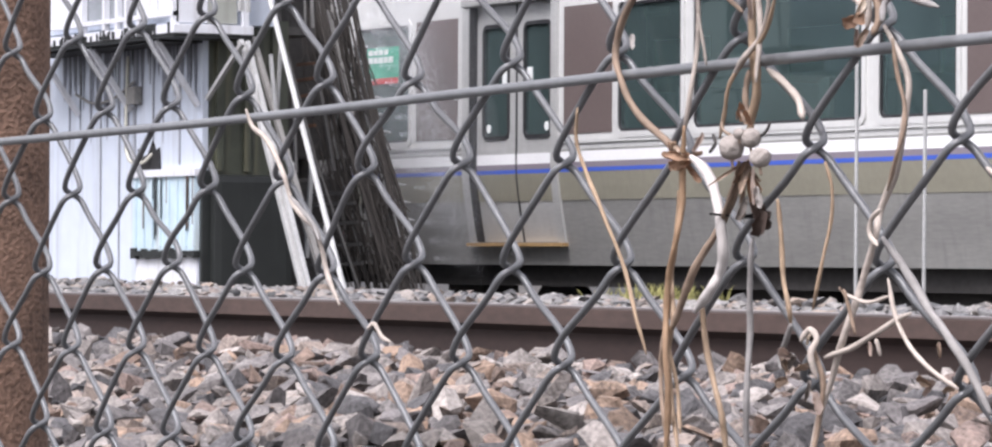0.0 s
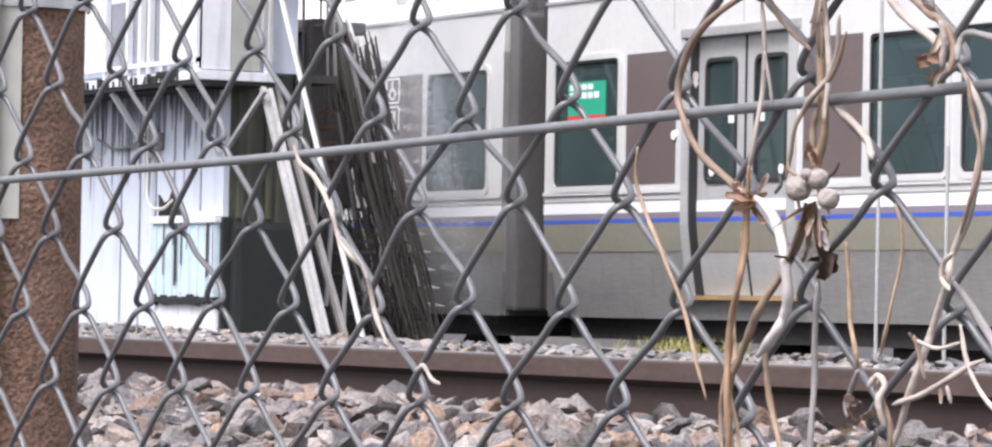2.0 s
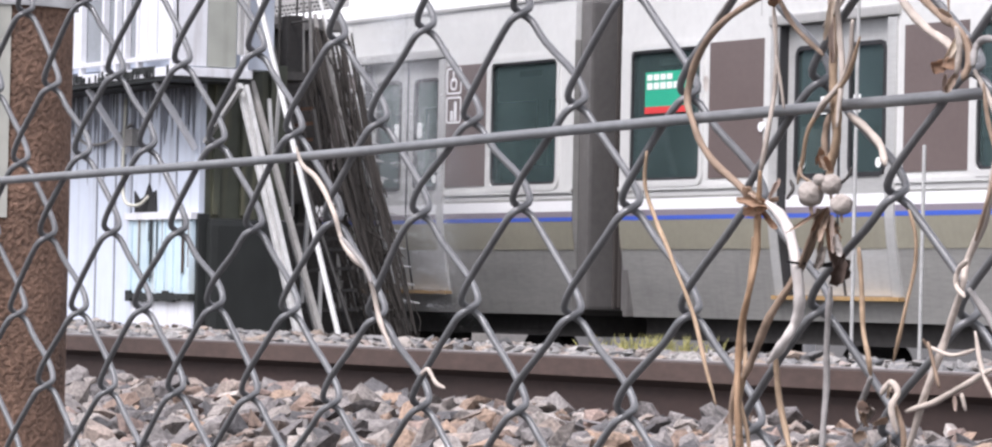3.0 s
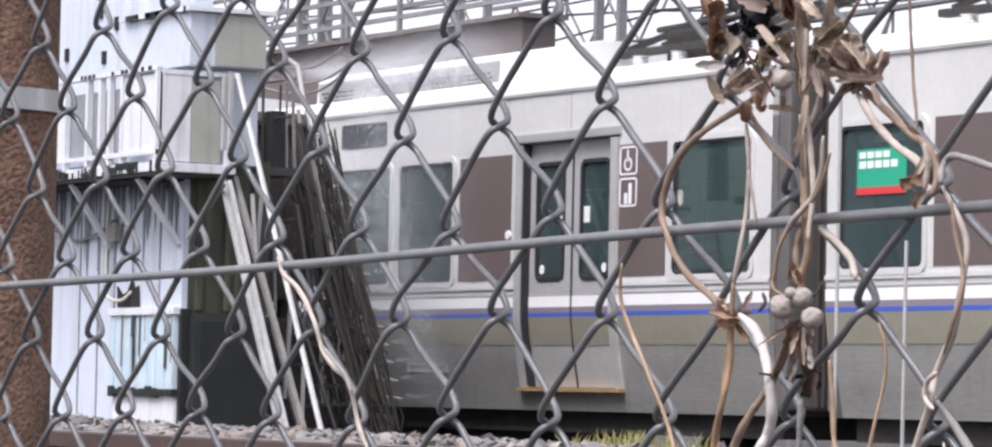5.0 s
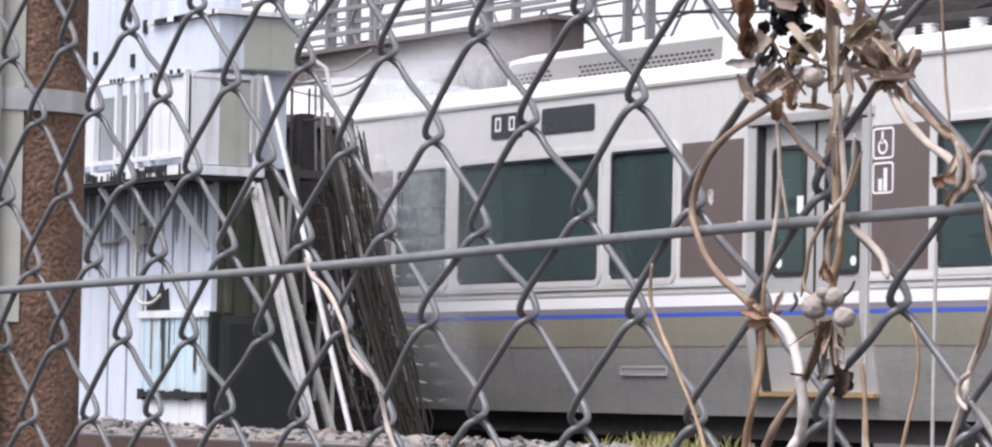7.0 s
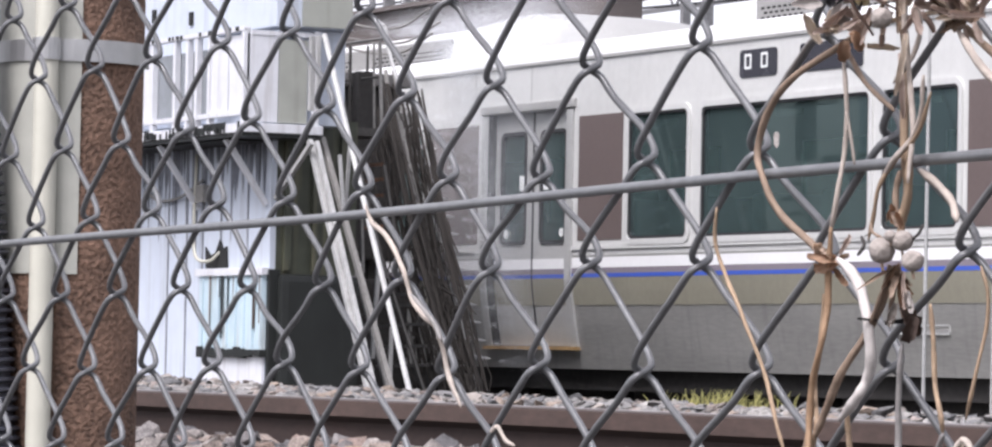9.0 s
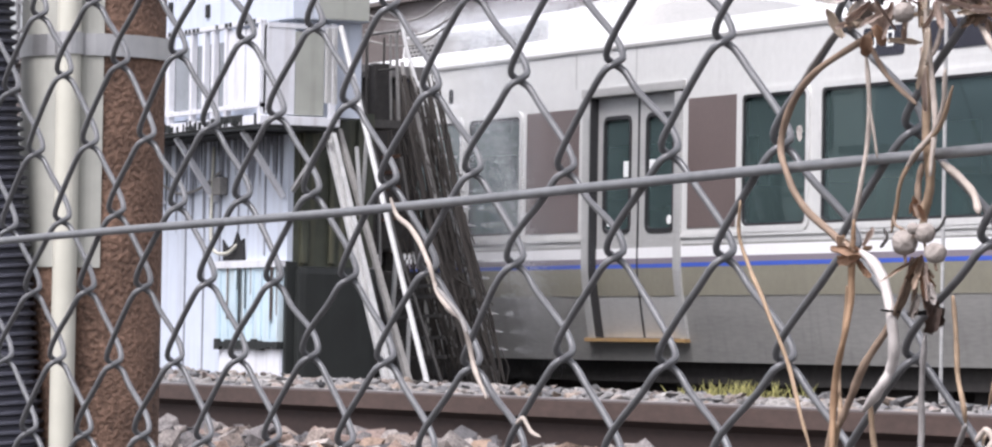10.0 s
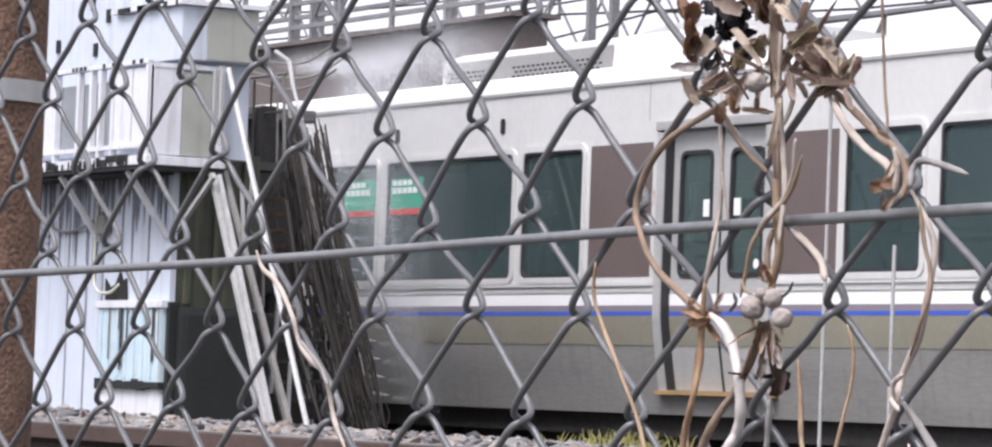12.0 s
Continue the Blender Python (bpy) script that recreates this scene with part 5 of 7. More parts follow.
stem([(-1.0045, 0.6052, 0.0467), (-1.0072, 0.6066, 0.0362), (-1.0031, 0.6072, 0.0274), (-0.9901, 0.6052, 0.0157), (-0.9826, 0.6066, 0.0032), (-0.9783, 0.6072, -0.0053), (-0.9694, 0.6052, -0.0165), (-0.9654, 0.6066, -0.0278)], 0.00064, STEM_TAN)
stem([(-0.9206, 0.6082, 0.1021), (-0.9324, 0.6096, 0.0966), (-0.9448, 0.6102, 0.0918), (-0.9671, 0.6082, 0.0841), (-0.9842, 0.6096, 0.0741), (-0.9901, 0.6102, 0.0629), (-0.9829, 0.6082, 0.0531), (-0.9749, 0.6096, 0.0436), (-0.9598, 0.6102, 0.0350), (-0.9446, 0.6082, 0.0292)], 0.00110, STEM)
stem([(-0.9568, 0.6112, 0.0981), (-0.9725, 0.6126, 0.0897), (-0.9855, 0.6132, 0.0800), (-0.9887, 0.6112, 0.0705)], 0.00074, STEM_GREY)
stem([(-0.9355, 0.6032, 0.0306), (-0.9305, 0.6046, 0.0269), (-0.9262, 0.6052, 0.0206), (-0.9199, 0.6032, 0.0123), (-0.9200, 0.6046, 0.0033), (-0.9230, 0.6052, -0.0031), (-0.9252, 0.6032, -0.0086), (-0.9353, 0.6046, -0.0145)], 0.00156, STEM_WHITE)
stem([(-0.9392, 0.6092, -0.0106), (-0.9397, 0.6106, -0.0198), (-0.9374, 0.6112, -0.0299), (-0.9290, 0.6092, -0.0415), (-0.9284, 0.6106, -0.0507), (-0.9275, 0.6112, -0.0598)], 0.00092, STEM_TAN)
stem([(-0.9407, 0.6072, 0.0868), (-0.9404, 0.6086, 0.0741), (-0.9422, 0.6092, 0.0613), (-0.9427, 0.6072, 0.0484), (-0.9488, 0.6086, 0.0357)], 0.00074, STEM_PALE)
stem([(-0.9369, 0.6062, 0.0720), (-0.9358, 0.6076, 0.0629), (-0.9352, 0.6082, 0.0570)], 0.00046, STEM_PALE)
stem([(-0.9375, 0.6022, 0.0391), (-0.9403, 0.6036, 0.0281), (-0.9419, 0.6042, 0.0171), (-0.9421, 0.6022, 0.0060), (-0.9488, 0.6036, -0.0051), (-0.9508, 0.6042, -0.0163), (-0.9474, 0.6022, -0.0273), (-0.9482, 0.6036, -0.0421), (-0.9511, 0.6042, -0.0590)], 0.00101, STEM_ORANGE)
stem([(-0.9457, 0.6052, 0.0208), (-0.9485, 0.6066, 0.0079), (-0.9529, 0.6072, -0.0051), (-0.9485, 0.6052, -0.0162), (-0.9528, 0.6066, -0.0275), (-0.9519, 0.6072, -0.0423), (-0.9450, 0.6052, -0.0568)], 0.00074, STEM_TAN)
stem([(-0.9529, 0.6072, -0.0107), (-0.9593, 0.6086, -0.0239), (-0.9617, 0.6092, -0.0352), (-0.9561, 0.6072, -0.0462), (-0.9547, 0.6086, -0.0592)], 0.00074, STEM)
stem([(-0.9501, 0.6042, -0.0240), (-0.9487, 0.6056, -0.0312), (-0.9467, 0.6062, -0.0403), (-0.9425, 0.6042, -0.0502)], 0.00064, STEM_TAN)
stem([(-0.9096, 0.6032, 0.0285), (-0.9144, 0.6046, 0.0186), (-0.9254, 0.6052, 0.0078), (-0.9342, 0.6032, -0.0032), (-0.9433, 0.6046, -0.0124), (-0.9488, 0.6052, -0.0199)], 0.00120, STEM)
stem([(-0.9107, 0.6022, 0.0222), (-0.9195, 0.6036, 0.0114), (-0.9306, 0.6042, 0.0014)], 0.00064, STEM)
stem([(-0.9053, 0.6052, 0.0069), (-0.9090, 0.6066, -0.0066), (-0.9095, 0.6072, -0.0228), (-0.9082, 0.6052, -0.0371), (-0.9096, 0.6066, -0.0570)], 0.00092, STEM_GREY)
stem([(-0.8898, 0.6032, 0.0175), (-0.8896, 0.6046, 0.0077), (-0.8895, 0.6052, -0.0029), (-0.8841, 0.6032, -0.0117), (-0.8846, 0.6046, -0.0178)], 0.00074, STEM_TAN)
stem([(-0.8840, 0.6042, -0.0175), (-0.8883, 0.6056, -0.0215), (-0.8921, 0.6062, -0.0260), (-0.8884, 0.6042, -0.0303)], 0.00083, STEM_GREY)
stem([(-0.9126, 0.6092, 0.0380), (-0.9151, 0.6106, 0.0425), (-0.9133, 0.6112, 0.0488), (-0.9122, 0.6092, 0.0657), (-0.9142, 0.6106, 0.0838), (-0.9177, 0.6112, 0.1021), (-0.9173, 0.6092, 0.1236), (-0.9198, 0.6106, 0.1348)], 0.00129, STEM_TAN)
stem([(-0.9176, 0.6112, 0.0408), (-0.9212, 0.6126, 0.0481), (-0.9201, 0.6132, 0.0554)], 0.00092, STEM)
stem([(-0.9053, 0.6062, 0.0511), (-0.9060, 0.6076, 0.0654), (-0.9086, 0.6082, 0.0799), (-0.9087, 0.6062, 0.0941), (-0.9103, 0.6076, 0.1086), (-0.9135, 0.6082, 0.1305)], 0.00083, STEM_PALE)
stem([(-0.9047, 0.6072, 0.1028), (-0.9043, 0.6086, 0.0939), (-0.9078, 0.6092, 0.0870), (-0.9104, 0.6072, 0.0826), (-0.9172, 0.6086, 0.0794)], 0.00074, STEM_PALE)
stem([(-0.8972, 0.6052, 0.0800), (-0.9002, 0.6066, 0.0705), (-0.9056, 0.6072, 0.0636), (-0.9114, 0.6052, 0.0575), (-0.9195, 0.6066, 0.0524)], 0.00074, STEM_PALE)
stem([(-0.8934, 0.6052, 0.0753), (-0.9013, 0.6066, 0.0650), (-0.9128, 0.6072, 0.0580), (-0.9183, 0.6052, 0.0509), (-0.9228, 0.6066, 0.0424), (-0.9261, 0.6072, 0.0356)], 0.00064, STEM_TAN)
stem([(-0.9061, 0.6072, 0.0581), (-0.9089, 0.6086, 0.0474), (-0.9124, 0.6092, 0.0394), (-0.9113, 0.6072, 0.0345)], 0.00110, STEM_TAN)
stem([(-0.9448, 0.6102, 0.0918), (-0.9382, 0.6116, 0.0824), (-0.9290, 0.6122, 0.0756), (-0.9190, 0.6102, 0.0714)], 0.00074, STEM)
stem([(-0.9086, 0.6122, 0.0550), (-0.9014, 0.6136, 0.0504), (-0.8959, 0.6142, 0.0459), (-0.8906, 0.6122, 0.0404)], 0.00110, STEM_PALE)
stem([(-0.8834, 0.6082, 0.0936), (-0.8752, 0.6096, 0.0870), (-0.8624, 0.6102, 0.0791), (-0.8542, 0.6082, 0.0769)], 0.00110, STEM)
stem([(-0.8797, 0.6042, 0.0914), (-0.8724, 0.6056, 0.0823), (-0.8626, 0.6062, 0.0755), (-0.8508, 0.6042, 0.0709), (-0.8479, 0.6056, 0.0646)], 0.00120, STEM_PALE)
stem([(-0.8490, 0.6032, 0.0776), (-0.8450, 0.6046, 0.0724), (-0.8428, 0.6052, 0.0664), (-0.8433, 0.6032, 0.0613)], 0.00110, STEM)
stem([(-0.8438, 0.6012, 0.0755), (-0.8439, 0.6026, 0.0697), (-0.8457, 0.6032, 0.0630)], 0.00083, STEM_PALE)
stem([(-0.8383, 0.6032, 0.0644), (-0.8398, 0.6046, 0.0693), (-0.8370, 0.6052, 0.0719), (-0.8266, 0.6032, 0.0707), (-0.8223, 0.6046, 0.0692), (-0.8154, 0.6052, 0.0673)], 0.00101, STEM_GREY)
stem([(-0.8575, 0.6052, 0.1202), (-0.8581, 0.6066, 0.1048), (-0.8577, 0.6072, 0.0928), (-0.8525, 0.6052, 0.0796)], 0.00046, STEM)
stem([(-0.8419, 0.6062, 0.0639), (-0.8358, 0.6076, 0.0551), (-0.8334, 0.6082, 0.0466), (-0.8331, 0.6062, 0.0355), (-0.8379, 0.6076, 0.0246), (-0.8459, 0.6082, 0.0148), (-0.8450, 0.6062, 0.0076), (-0.8506, 0.6076, 0.0008), (-0.8563, 0.6082, -0.0079), (-0.8594, 0.6062, -0.0183), (-0.8676, 0.6076, -0.0306), (-0.8746, 0.6082, -0.0413), (-0.8778, 0.6062, -0.0554)], 0.00101, STEM_PALE)
stem([(-0.8334, 0.6032, 0.0600), (-0.8335, 0.6046, 0.0499), (-0.8308, 0.6052, 0.0413), (-0.8302, 0.6032, 0.0312), (-0.8380, 0.6046, 0.0195)], 0.00064, STEM)
stem([(-0.8381, 0.6022, 0.0144), (-0.8437, 0.6036, 0.0119), (-0.8451, 0.6042, 0.0076), (-0.8392, 0.6022, 0.0045)], 0.00074, STEM_PALE)
stem([(-0.8493, 0.6112, 0.0068), (-0.8411, 0.6126, -0.0017), (-0.8301, 0.6132, -0.0127), (-0.8157, 0.6112, -0.0222), (-0.8091, 0.6126, -0.0307), (-0.8029, 0.6132, -0.0396)], 0.00120, STEM_GREY)
stem([(-0.8373, 0.6042, -0.0043), (-0.8354, 0.6056, -0.0144), (-0.8288, 0.6062, -0.0228), (-0.8144, 0.6042, -0.0294), (-0.8065, 0.6056, -0.0330)], 0.00064, STEM_PALE)
stem([(-0.8681, 0.6052, -0.0263), (-0.8578, 0.6066, -0.0234), (-0.8451, 0.6072, -0.0183), (-0.8275, 0.6052, -0.0133)], 0.00083, STEM_PALE)
stem([(-0.8584, 0.6042, -0.0087), (-0.8494, 0.6056, -0.0105), (-0.8401, 0.6062, -0.0091)], 0.00055, STEM_PALE)
stem([(-0.8569, 0.6032, -0.0075), (-0.8559, 0.6046, -0.0130), (-0.8536, 0.6052, -0.0195)], 0.00055, STEM)
stem([(-0.8411, 0.6032, -0.0205), (-0.8407, 0.6046, -0.0251)], 0.00055, STEM_PALE)
stem([(-0.8733, 0.6082, 0.0278), (-0.8719, 0.6096, 0.0200), (-0.8736, 0.6102, 0.0095), (-0.8762, 0.6082, -0.0046), (-0.8814, 0.6096, -0.0134)], 0.00055, STEM_TAN)
stem([(-0.8777, 0.6032, -0.0221), (-0.8751, 0.6046, -0.0186), (-0.8722, 0.6052, -0.0211), (-0.8723, 0.6032, -0.0255), (-0.8718, 0.6046, -0.0324)], 0.00092, STEM_PALE)
stem([(-0.8744, 0.6052, -0.0229), (-0.8717, 0.6066, -0.0325), (-0.8737, 0.6072, -0.0430), (-0.8741, 0.6052, -0.0535)], 0.00083, STEM)
stem([(-0.7804, 0.6062, 0.0737), (-0.7891, 0.6076, 0.0596), (-0.7925, 0.6082, 0.0530), (-0.7873, 0.6062, 0.0384), (-0.7845, 0.6076, 0.0243)], 0.00083, STEM_PALE)
stem([(-0.7840, 0.6052, 0.0512), (-0.7791, 0.6066, 0.0371), (-0.7759, 0.6072, 0.0221), (-0.7693, 0.6052, 0.0156)], 0.00092, STEM_GREY)
stem([(-0.7805, 0.6042, 0.0253), (-0.7838, 0.6056, 0.0174), (-0.7828, 0.6062, 0.0061), (-0.7815, 0.6042, -0.0052), (-0.7848, 0.6056, -0.0165), (-0.7869, 0.6062, -0.0327), (-0.7861, 0.6042, -0.0472)], 0.00120, STEM_ORANGE)
stem([(-0.7801, 0.6052, 0.0221), (-0.7804, 0.6066, 0.0093), (-0.7824, 0.6072, -0.0003), (-0.7763, 0.6052, -0.0099), (-0.7769, 0.6066, -0.0211), (-0.7796, 0.6072, -0.0360)], 0.00074, STEM_TAN)
stem([(-0.7911, 0.6032, 0.0247), (-0.7875, 0.6046, 0.0222), (-0.7815, 0.6052, 0.0230), (-0.7762, 0.6032, 0.0268)], 0.00074, STEM_PALE)
stem([(-0.7875, 0.6052, -0.0166), (-0.7871, 0.6066, -0.0246), (-0.7866, 0.6072, -0.0343), (-0.7788, 0.6052, -0.0430)], 0.00064, STEM_PALE)
stem([(-1.2476, 0.6082, 0.0540), (-1.2442, 0.6096, 0.0473), (-1.2332, 0.6102, 0.0415), (-1.2180, 0.6082, 0.0313), (-1.2136, 0.6096, 0.0215), (-1.2059, 0.6102, 0.0149), (-1.1914, 0.6082, 0.0110), (-1.1883, 0.6096, 0.0031), (-1.1854, 0.6102, -0.0055), (-1.1720, 0.6082, -0.0159)], 0.00092, STEM_PALE)
stem([(-1.2050, 0.6052, 0.0220), (-1.1965, 0.6066, 0.0159), (-1.1895, 0.6072, 0.0112), (-1.1817, 0.6052, 0.0063)], 0.00074, STEM_GREY)
stem([(-1.1449, 0.6052, -0.0237), (-1.1425, 0.6066, -0.0219), (-1.1380, 0.6072, -0.0261), (-1.1284, 0.6052, -0.0275)], 0.00074, STEM_PALE)
stem([(-0.9091, 0.6032, 0.0345), (-0.9195, 0.6046, 0.0371), (-0.9222, 0.6052, 0.0402)], 0.00046, STEM)
stem([(-0.9255, 0.6032, 0.0313), (-0.9244, 0.6046, 0.0340), (-0.9268, 0.6052, 0.0367)], 0.00055, DARKSTEM)
stem([(-0.9010, 0.6032, 0.0343), (-0.8977, 0.6046, 0.0366), (-0.8962, 0.6052, 0.0395)], 0.00046, DARKSTEM)
stem([(-0.9087, 0.6052, 0.0272), (-0.9125, 0.6066, 0.0204), (-0.9151, 0.6072, 0.0132)], 0.00074, STEM)
dry_leaf(-0.9532, 0.6050, 0.1055, 96, 0.0167, 0.0079, 1.4, RUSTLEAF)
dry_leaf(-0.9527, 0.6050, 0.1043, 89, 0.0124, 0.0089, 1.4, RUSTLEAF)
dry_leaf(-0.9526, 0.6050, 0.1069, 47, 0.0124, 0.0074, 1.5, PALELEAF)
dry_leaf(-0.9553, 0.6050, 0.1172, 70, 0.0114, 0.0061, 1.8, RUSTLEAF)
dry_leaf(-0.9554, 0.6050, 0.1151, 85, 0.0114, 0.0061, 1.6, RUSTLEAF)
dry_leaf(-0.9565, 0.6050, 0.1165, 104, 0.0127, 0.0067, 1.5, RUSTLEAF)
dry_leaf(-0.9510, 0.6050, 0.1113, 250, 0.0076, 0.0036, 1.5, DRYLEAF)
dry_leaf(-0.9482, 0.6050, 0.1100, 249, 0.0086, 0.0032, 1.6, PINKLEAF)
dry_leaf(-0.9585, 0.6050, 0.1126, 276, 0.0070, 0.0031, 1.4, PALELEAF)
dry_leaf(-0.9334, 0.6050, 0.1100, 120, 0.0087, 0.0061, 2.2, DARKLEAF)
dry_leaf(-0.9430, 0.6050, 0.1115, 116, 0.0063, 0.0051, 1.9, DARKLEAF)
dry_leaf(-0.9346, 0.6050, 0.1102, 98, 0.0071, 0.0055, 1.2, DARKLEAF)
dry_leaf(-0.9325, 0.6050, 0.1127, 60, 0.0091, 0.0054, 2.0, DARKLEAF)
dry_leaf(-0.9298, 0.6050, 0.1115, 59, 0.0103, 0.0048, 2.0, DARKLEAF)
dry_leaf(-0.9398, 0.6050, 0.1140, 86, 0.0084, 0.0047, 1.6, DARKLEAF)
dry_leaf(-0.9359, 0.6050, 0.1139, 170, 0.0076, 0.0054, 2.4, DARKLEAF)
dry_leaf(-0.9280, 0.6050, 0.1139, 144, 0.0086, 0.0054, 0.9, DARKLEAF)
dry_leaf(-0.9300, 0.6050, 0.1139, 231, 0.0058, 0.0061, 1.6, DARKLEAF)
dry_leaf(-0.9308, 0.6050, 0.1095, 300, 0.0068, 0.0047, 2.2, DARKLEAF)
dry_leaf(-0.9270, 0.6050, 0.1080, 295, 0.0073, 0.0058, 1.5, DARKLEAF)
dry_leaf(-0.9307, 0.6050, 0.1052, 273, 0.0077, 0.0048, 1.4, DARKLEAF)
dry_leaf(-0.9373, 0.6050, 0.1067, 250, 0.0068, 0.0036, 1.8, DARKLEAF)
dry_leaf(-0.9385, 0.6050, 0.1044, 205, 0.0070, 0.0038, 1.6, DARKLEAF)
dry_leaf(-0.9387, 0.6050, 0.1082, 256, 0.0064, 0.0038, 1.8, DARKLEAF)
dry_leaf(-0.9293, 0.6050, 0.1161, 30, 0.0076, 0.0047, 2.0, DARKLEAF)
dry_leaf(-0.9305, 0.6050, 0.1116, 10, 0.0077, 0.0049, 0.9, DARKLEAF)
dry_leaf(-0.9316, 0.6050, 0.1201, 22, 0.0089, 0.0038, 1.1, DARKLEAF)
dry_leaf(-0.9377, 0.6050, 0.1177, 110, 0.0084, 0.0054, 2.0, DARKLEAF)
dry_leaf(-0.9450, 0.6050, 0.1183, 83, 0.0076, 0.0051, 1.6, DARKLEAF)
dry_leaf(-0.9319, 0.6050, 0.1180, 88, 0.0064, 0.0050, 1.9, DARKLEAF)
dry_leaf(-0.9266, 0.6050, 0.1038, 62, 0.0099, 0.0065, 1.6, STRAWLEAF)
dry_leaf(-0.9288, 0.6050, 0.1015, 74, 0.0079, 0.0068, 1.5, STRAWLEAF)
dry_leaf(-0.9217, 0.6050, 0.1056, 52, 0.0084, 0.0084, 0.9, PALELEAF)
dry_leaf(-0.9208, 0.6050, 0.1074, 20, 0.0065, 0.0043, 2.0, STRAWLEAF)
dry_leaf(-0.9213, 0.6050, 0.1068, -19, 0.0068, 0.0042, 1.5, PALELEAF)
dry_leaf(-0.9244, 0.6050, 0.1083, 20, 0.0046, 0.0056, 1.1, PINKLEAF)
dry_leaf(-0.9100, 0.6050, 0.0923, 92, 0.0323, 0.0025, 0.5, DRYLEAF)
dry_leaf(-0.9078, 0.6050, 0.0919, 61, 0.0356, 0.0033, 0.8, PINKLEAF)
dry_leaf(-0.9219, 0.6050, 0.0924, 126, 0.0312, 0.0030, 1.7, PINKLEAF)
dry_leaf(-0.9122, 0.6050, 0.1014, 84, 0.0266, 0.0036, 0.7, PINKLEAF)
dry_leaf(-0.9159, 0.6050, 0.1016, 126, 0.0227, 0.0033, 1.6, PALELEAF)
dry_leaf(-0.9141, 0.6050, 0.1017, 37, 0.0233, 0.0039, 2.0, PINKLEAF)
dry_leaf(-0.9076, 0.6050, 0.0975, 97, 0.0247, 0.0029, 0.6, PALELEAF)
dry_leaf(-0.9098, 0.6050, 0.0985, 153, 0.0178, 0.0031, 0.8, PINKLEAF)
dry_leaf(-0.9158, 0.6050, 0.0959, 13, 0.0206, 0.0026, 1.3, PALELEAF)
dry_leaf(-0.9159, 0.6050, 0.1142, 80, 0.0133, 0.0076, 1.6, RUSTLEAF)
dry_leaf(-0.9180, 0.6050, 0.1151, 89, 0.0136, 0.0093, 1.2, PALELEAF)
dry_leaf(-0.9127, 0.6050, 0.1159, 126, 0.0155, 0.0063, 1.9, RUSTLEAF)
dry_leaf(-0.9196, 0.6050, 0.1181, 110, 0.0114, 0.0072, 2.0, RUSTLEAF)
dry_leaf(-0.9270, 0.6050, 0.1181, 158, 0.0115, 0.0071, 0.9, PINKLEAF)
dry_leaf(-0.9222, 0.6050, 0.1190, 68, 0.0119, 0.0091, 0.8, PALELEAF)
dry_leaf(-0.9107, 0.6050, 0.1138, 70, 0.0152, 0.0054, 1.2, PALELEAF)
dry_leaf(-0.9160, 0.6050, 0.1150, 53, 0.0122, 0.0061, 1.4, PALELEAF)
dry_leaf(-0.9117, 0.6050, 0.1143, 64, 0.0163, 0.0045, 1.5, PALELEAF)
dry_leaf(-0.9046, 0.6050, 0.1027, 60, 0.0143, 0.0047, 1.6, PALELEAF)
dry_leaf(-0.9033, 0.6050, 0.1063, -23, 0.0108, 0.0054, 0.9, PALELEAF)
dry_leaf(-0.9056, 0.6050, 0.0995, 70, 0.0170, 0.0051, 1.3, PALELEAF)
dry_leaf(-0.9009, 0.6050, 0.1060, 40, 0.0152, 0.0061, 1.8, STRAWLEAF)
dry_leaf(-0.8969, 0.6050, 0.1046, 21, 0.0112, 0.0065, 1.6, PINKLEAF)
dry_leaf(-0.8933, 0.6050, 0.1048, 14, 0.0120, 0.0070, 1.3, PALELEAF)
dry_leaf(-0.8985, 0.6050, 0.1102, 20, 0.0114, 0.0054, 2.0, PALELEAF)
dry_leaf(-0.9001, 0.6050, 0.1069, 21, 0.0131, 0.0046, 1.9, PINKLEAF)
dry_leaf(-0.9036, 0.6050, 0.1098, -1, 0.0120, 0.0047, 1.9, PALELEAF)
dry_leaf(-0.9029, 0.6050, 0.0990, 285, 0.0114, 0.0029, 1.4, PINKLEAF)
dry_leaf(-0.9026, 0.6050, 0.0999, 352, 0.0083, 0.0029, 1.0, PINKLEAF)
dry_leaf(-0.8989, 0.6050, 0.0978, 306, 0.0097, 0.0037, 1.3, PINKLEAF)
dry_leaf(-0.8970, 0.6050, 0.1110, 80, 0.0114, 0.0040, 1.5, PINKLEAF)
dry_leaf(-0.9045, 0.6050, 0.1101, 122, 0.0126, 0.0051, 1.3, PINKLEAF)
dry_leaf(-0.8999, 0.6050, 0.1134, 137, 0.0122, 0.0044, 1.7, PALELEAF)
dry_leaf(-0.9058, 0.6050, 0.0920, 262, 0.0190, 0.0022, 0.8, PALELEAF)
dry_leaf(-0.9089, 0.6050, 0.0868, 275, 0.0209, 0.0022, 0.7, PINKLEAF)
dry_leaf(-0.8764, 0.6050, 0.0938, 165, 0.0143, 0.0032, 1.2, PINKLEAF)
dry_leaf(-0.8794, 0.6050, 0.0915, 113, 0.0146, 0.0041, 1.2, PINKLEAF)
dry_leaf(-0.8683, 0.6050, 0.0943, 180, 0.0160, 0.0042, 1.5, PINKLEAF)
dry_leaf(-0.8770, 0.6050, 0.0942, 145, 0.0162, 0.0036, 1.3, PALELEAF)
dry_leaf(-0.8751, 0.6050, 0.0964, 129, 0.0183, 0.0030, 1.5, PALELEAF)
dry_leaf(-0.8789, 0.6050, 0.0968, 148, 0.0181, 0.0039, 1.7, PINKLEAF)
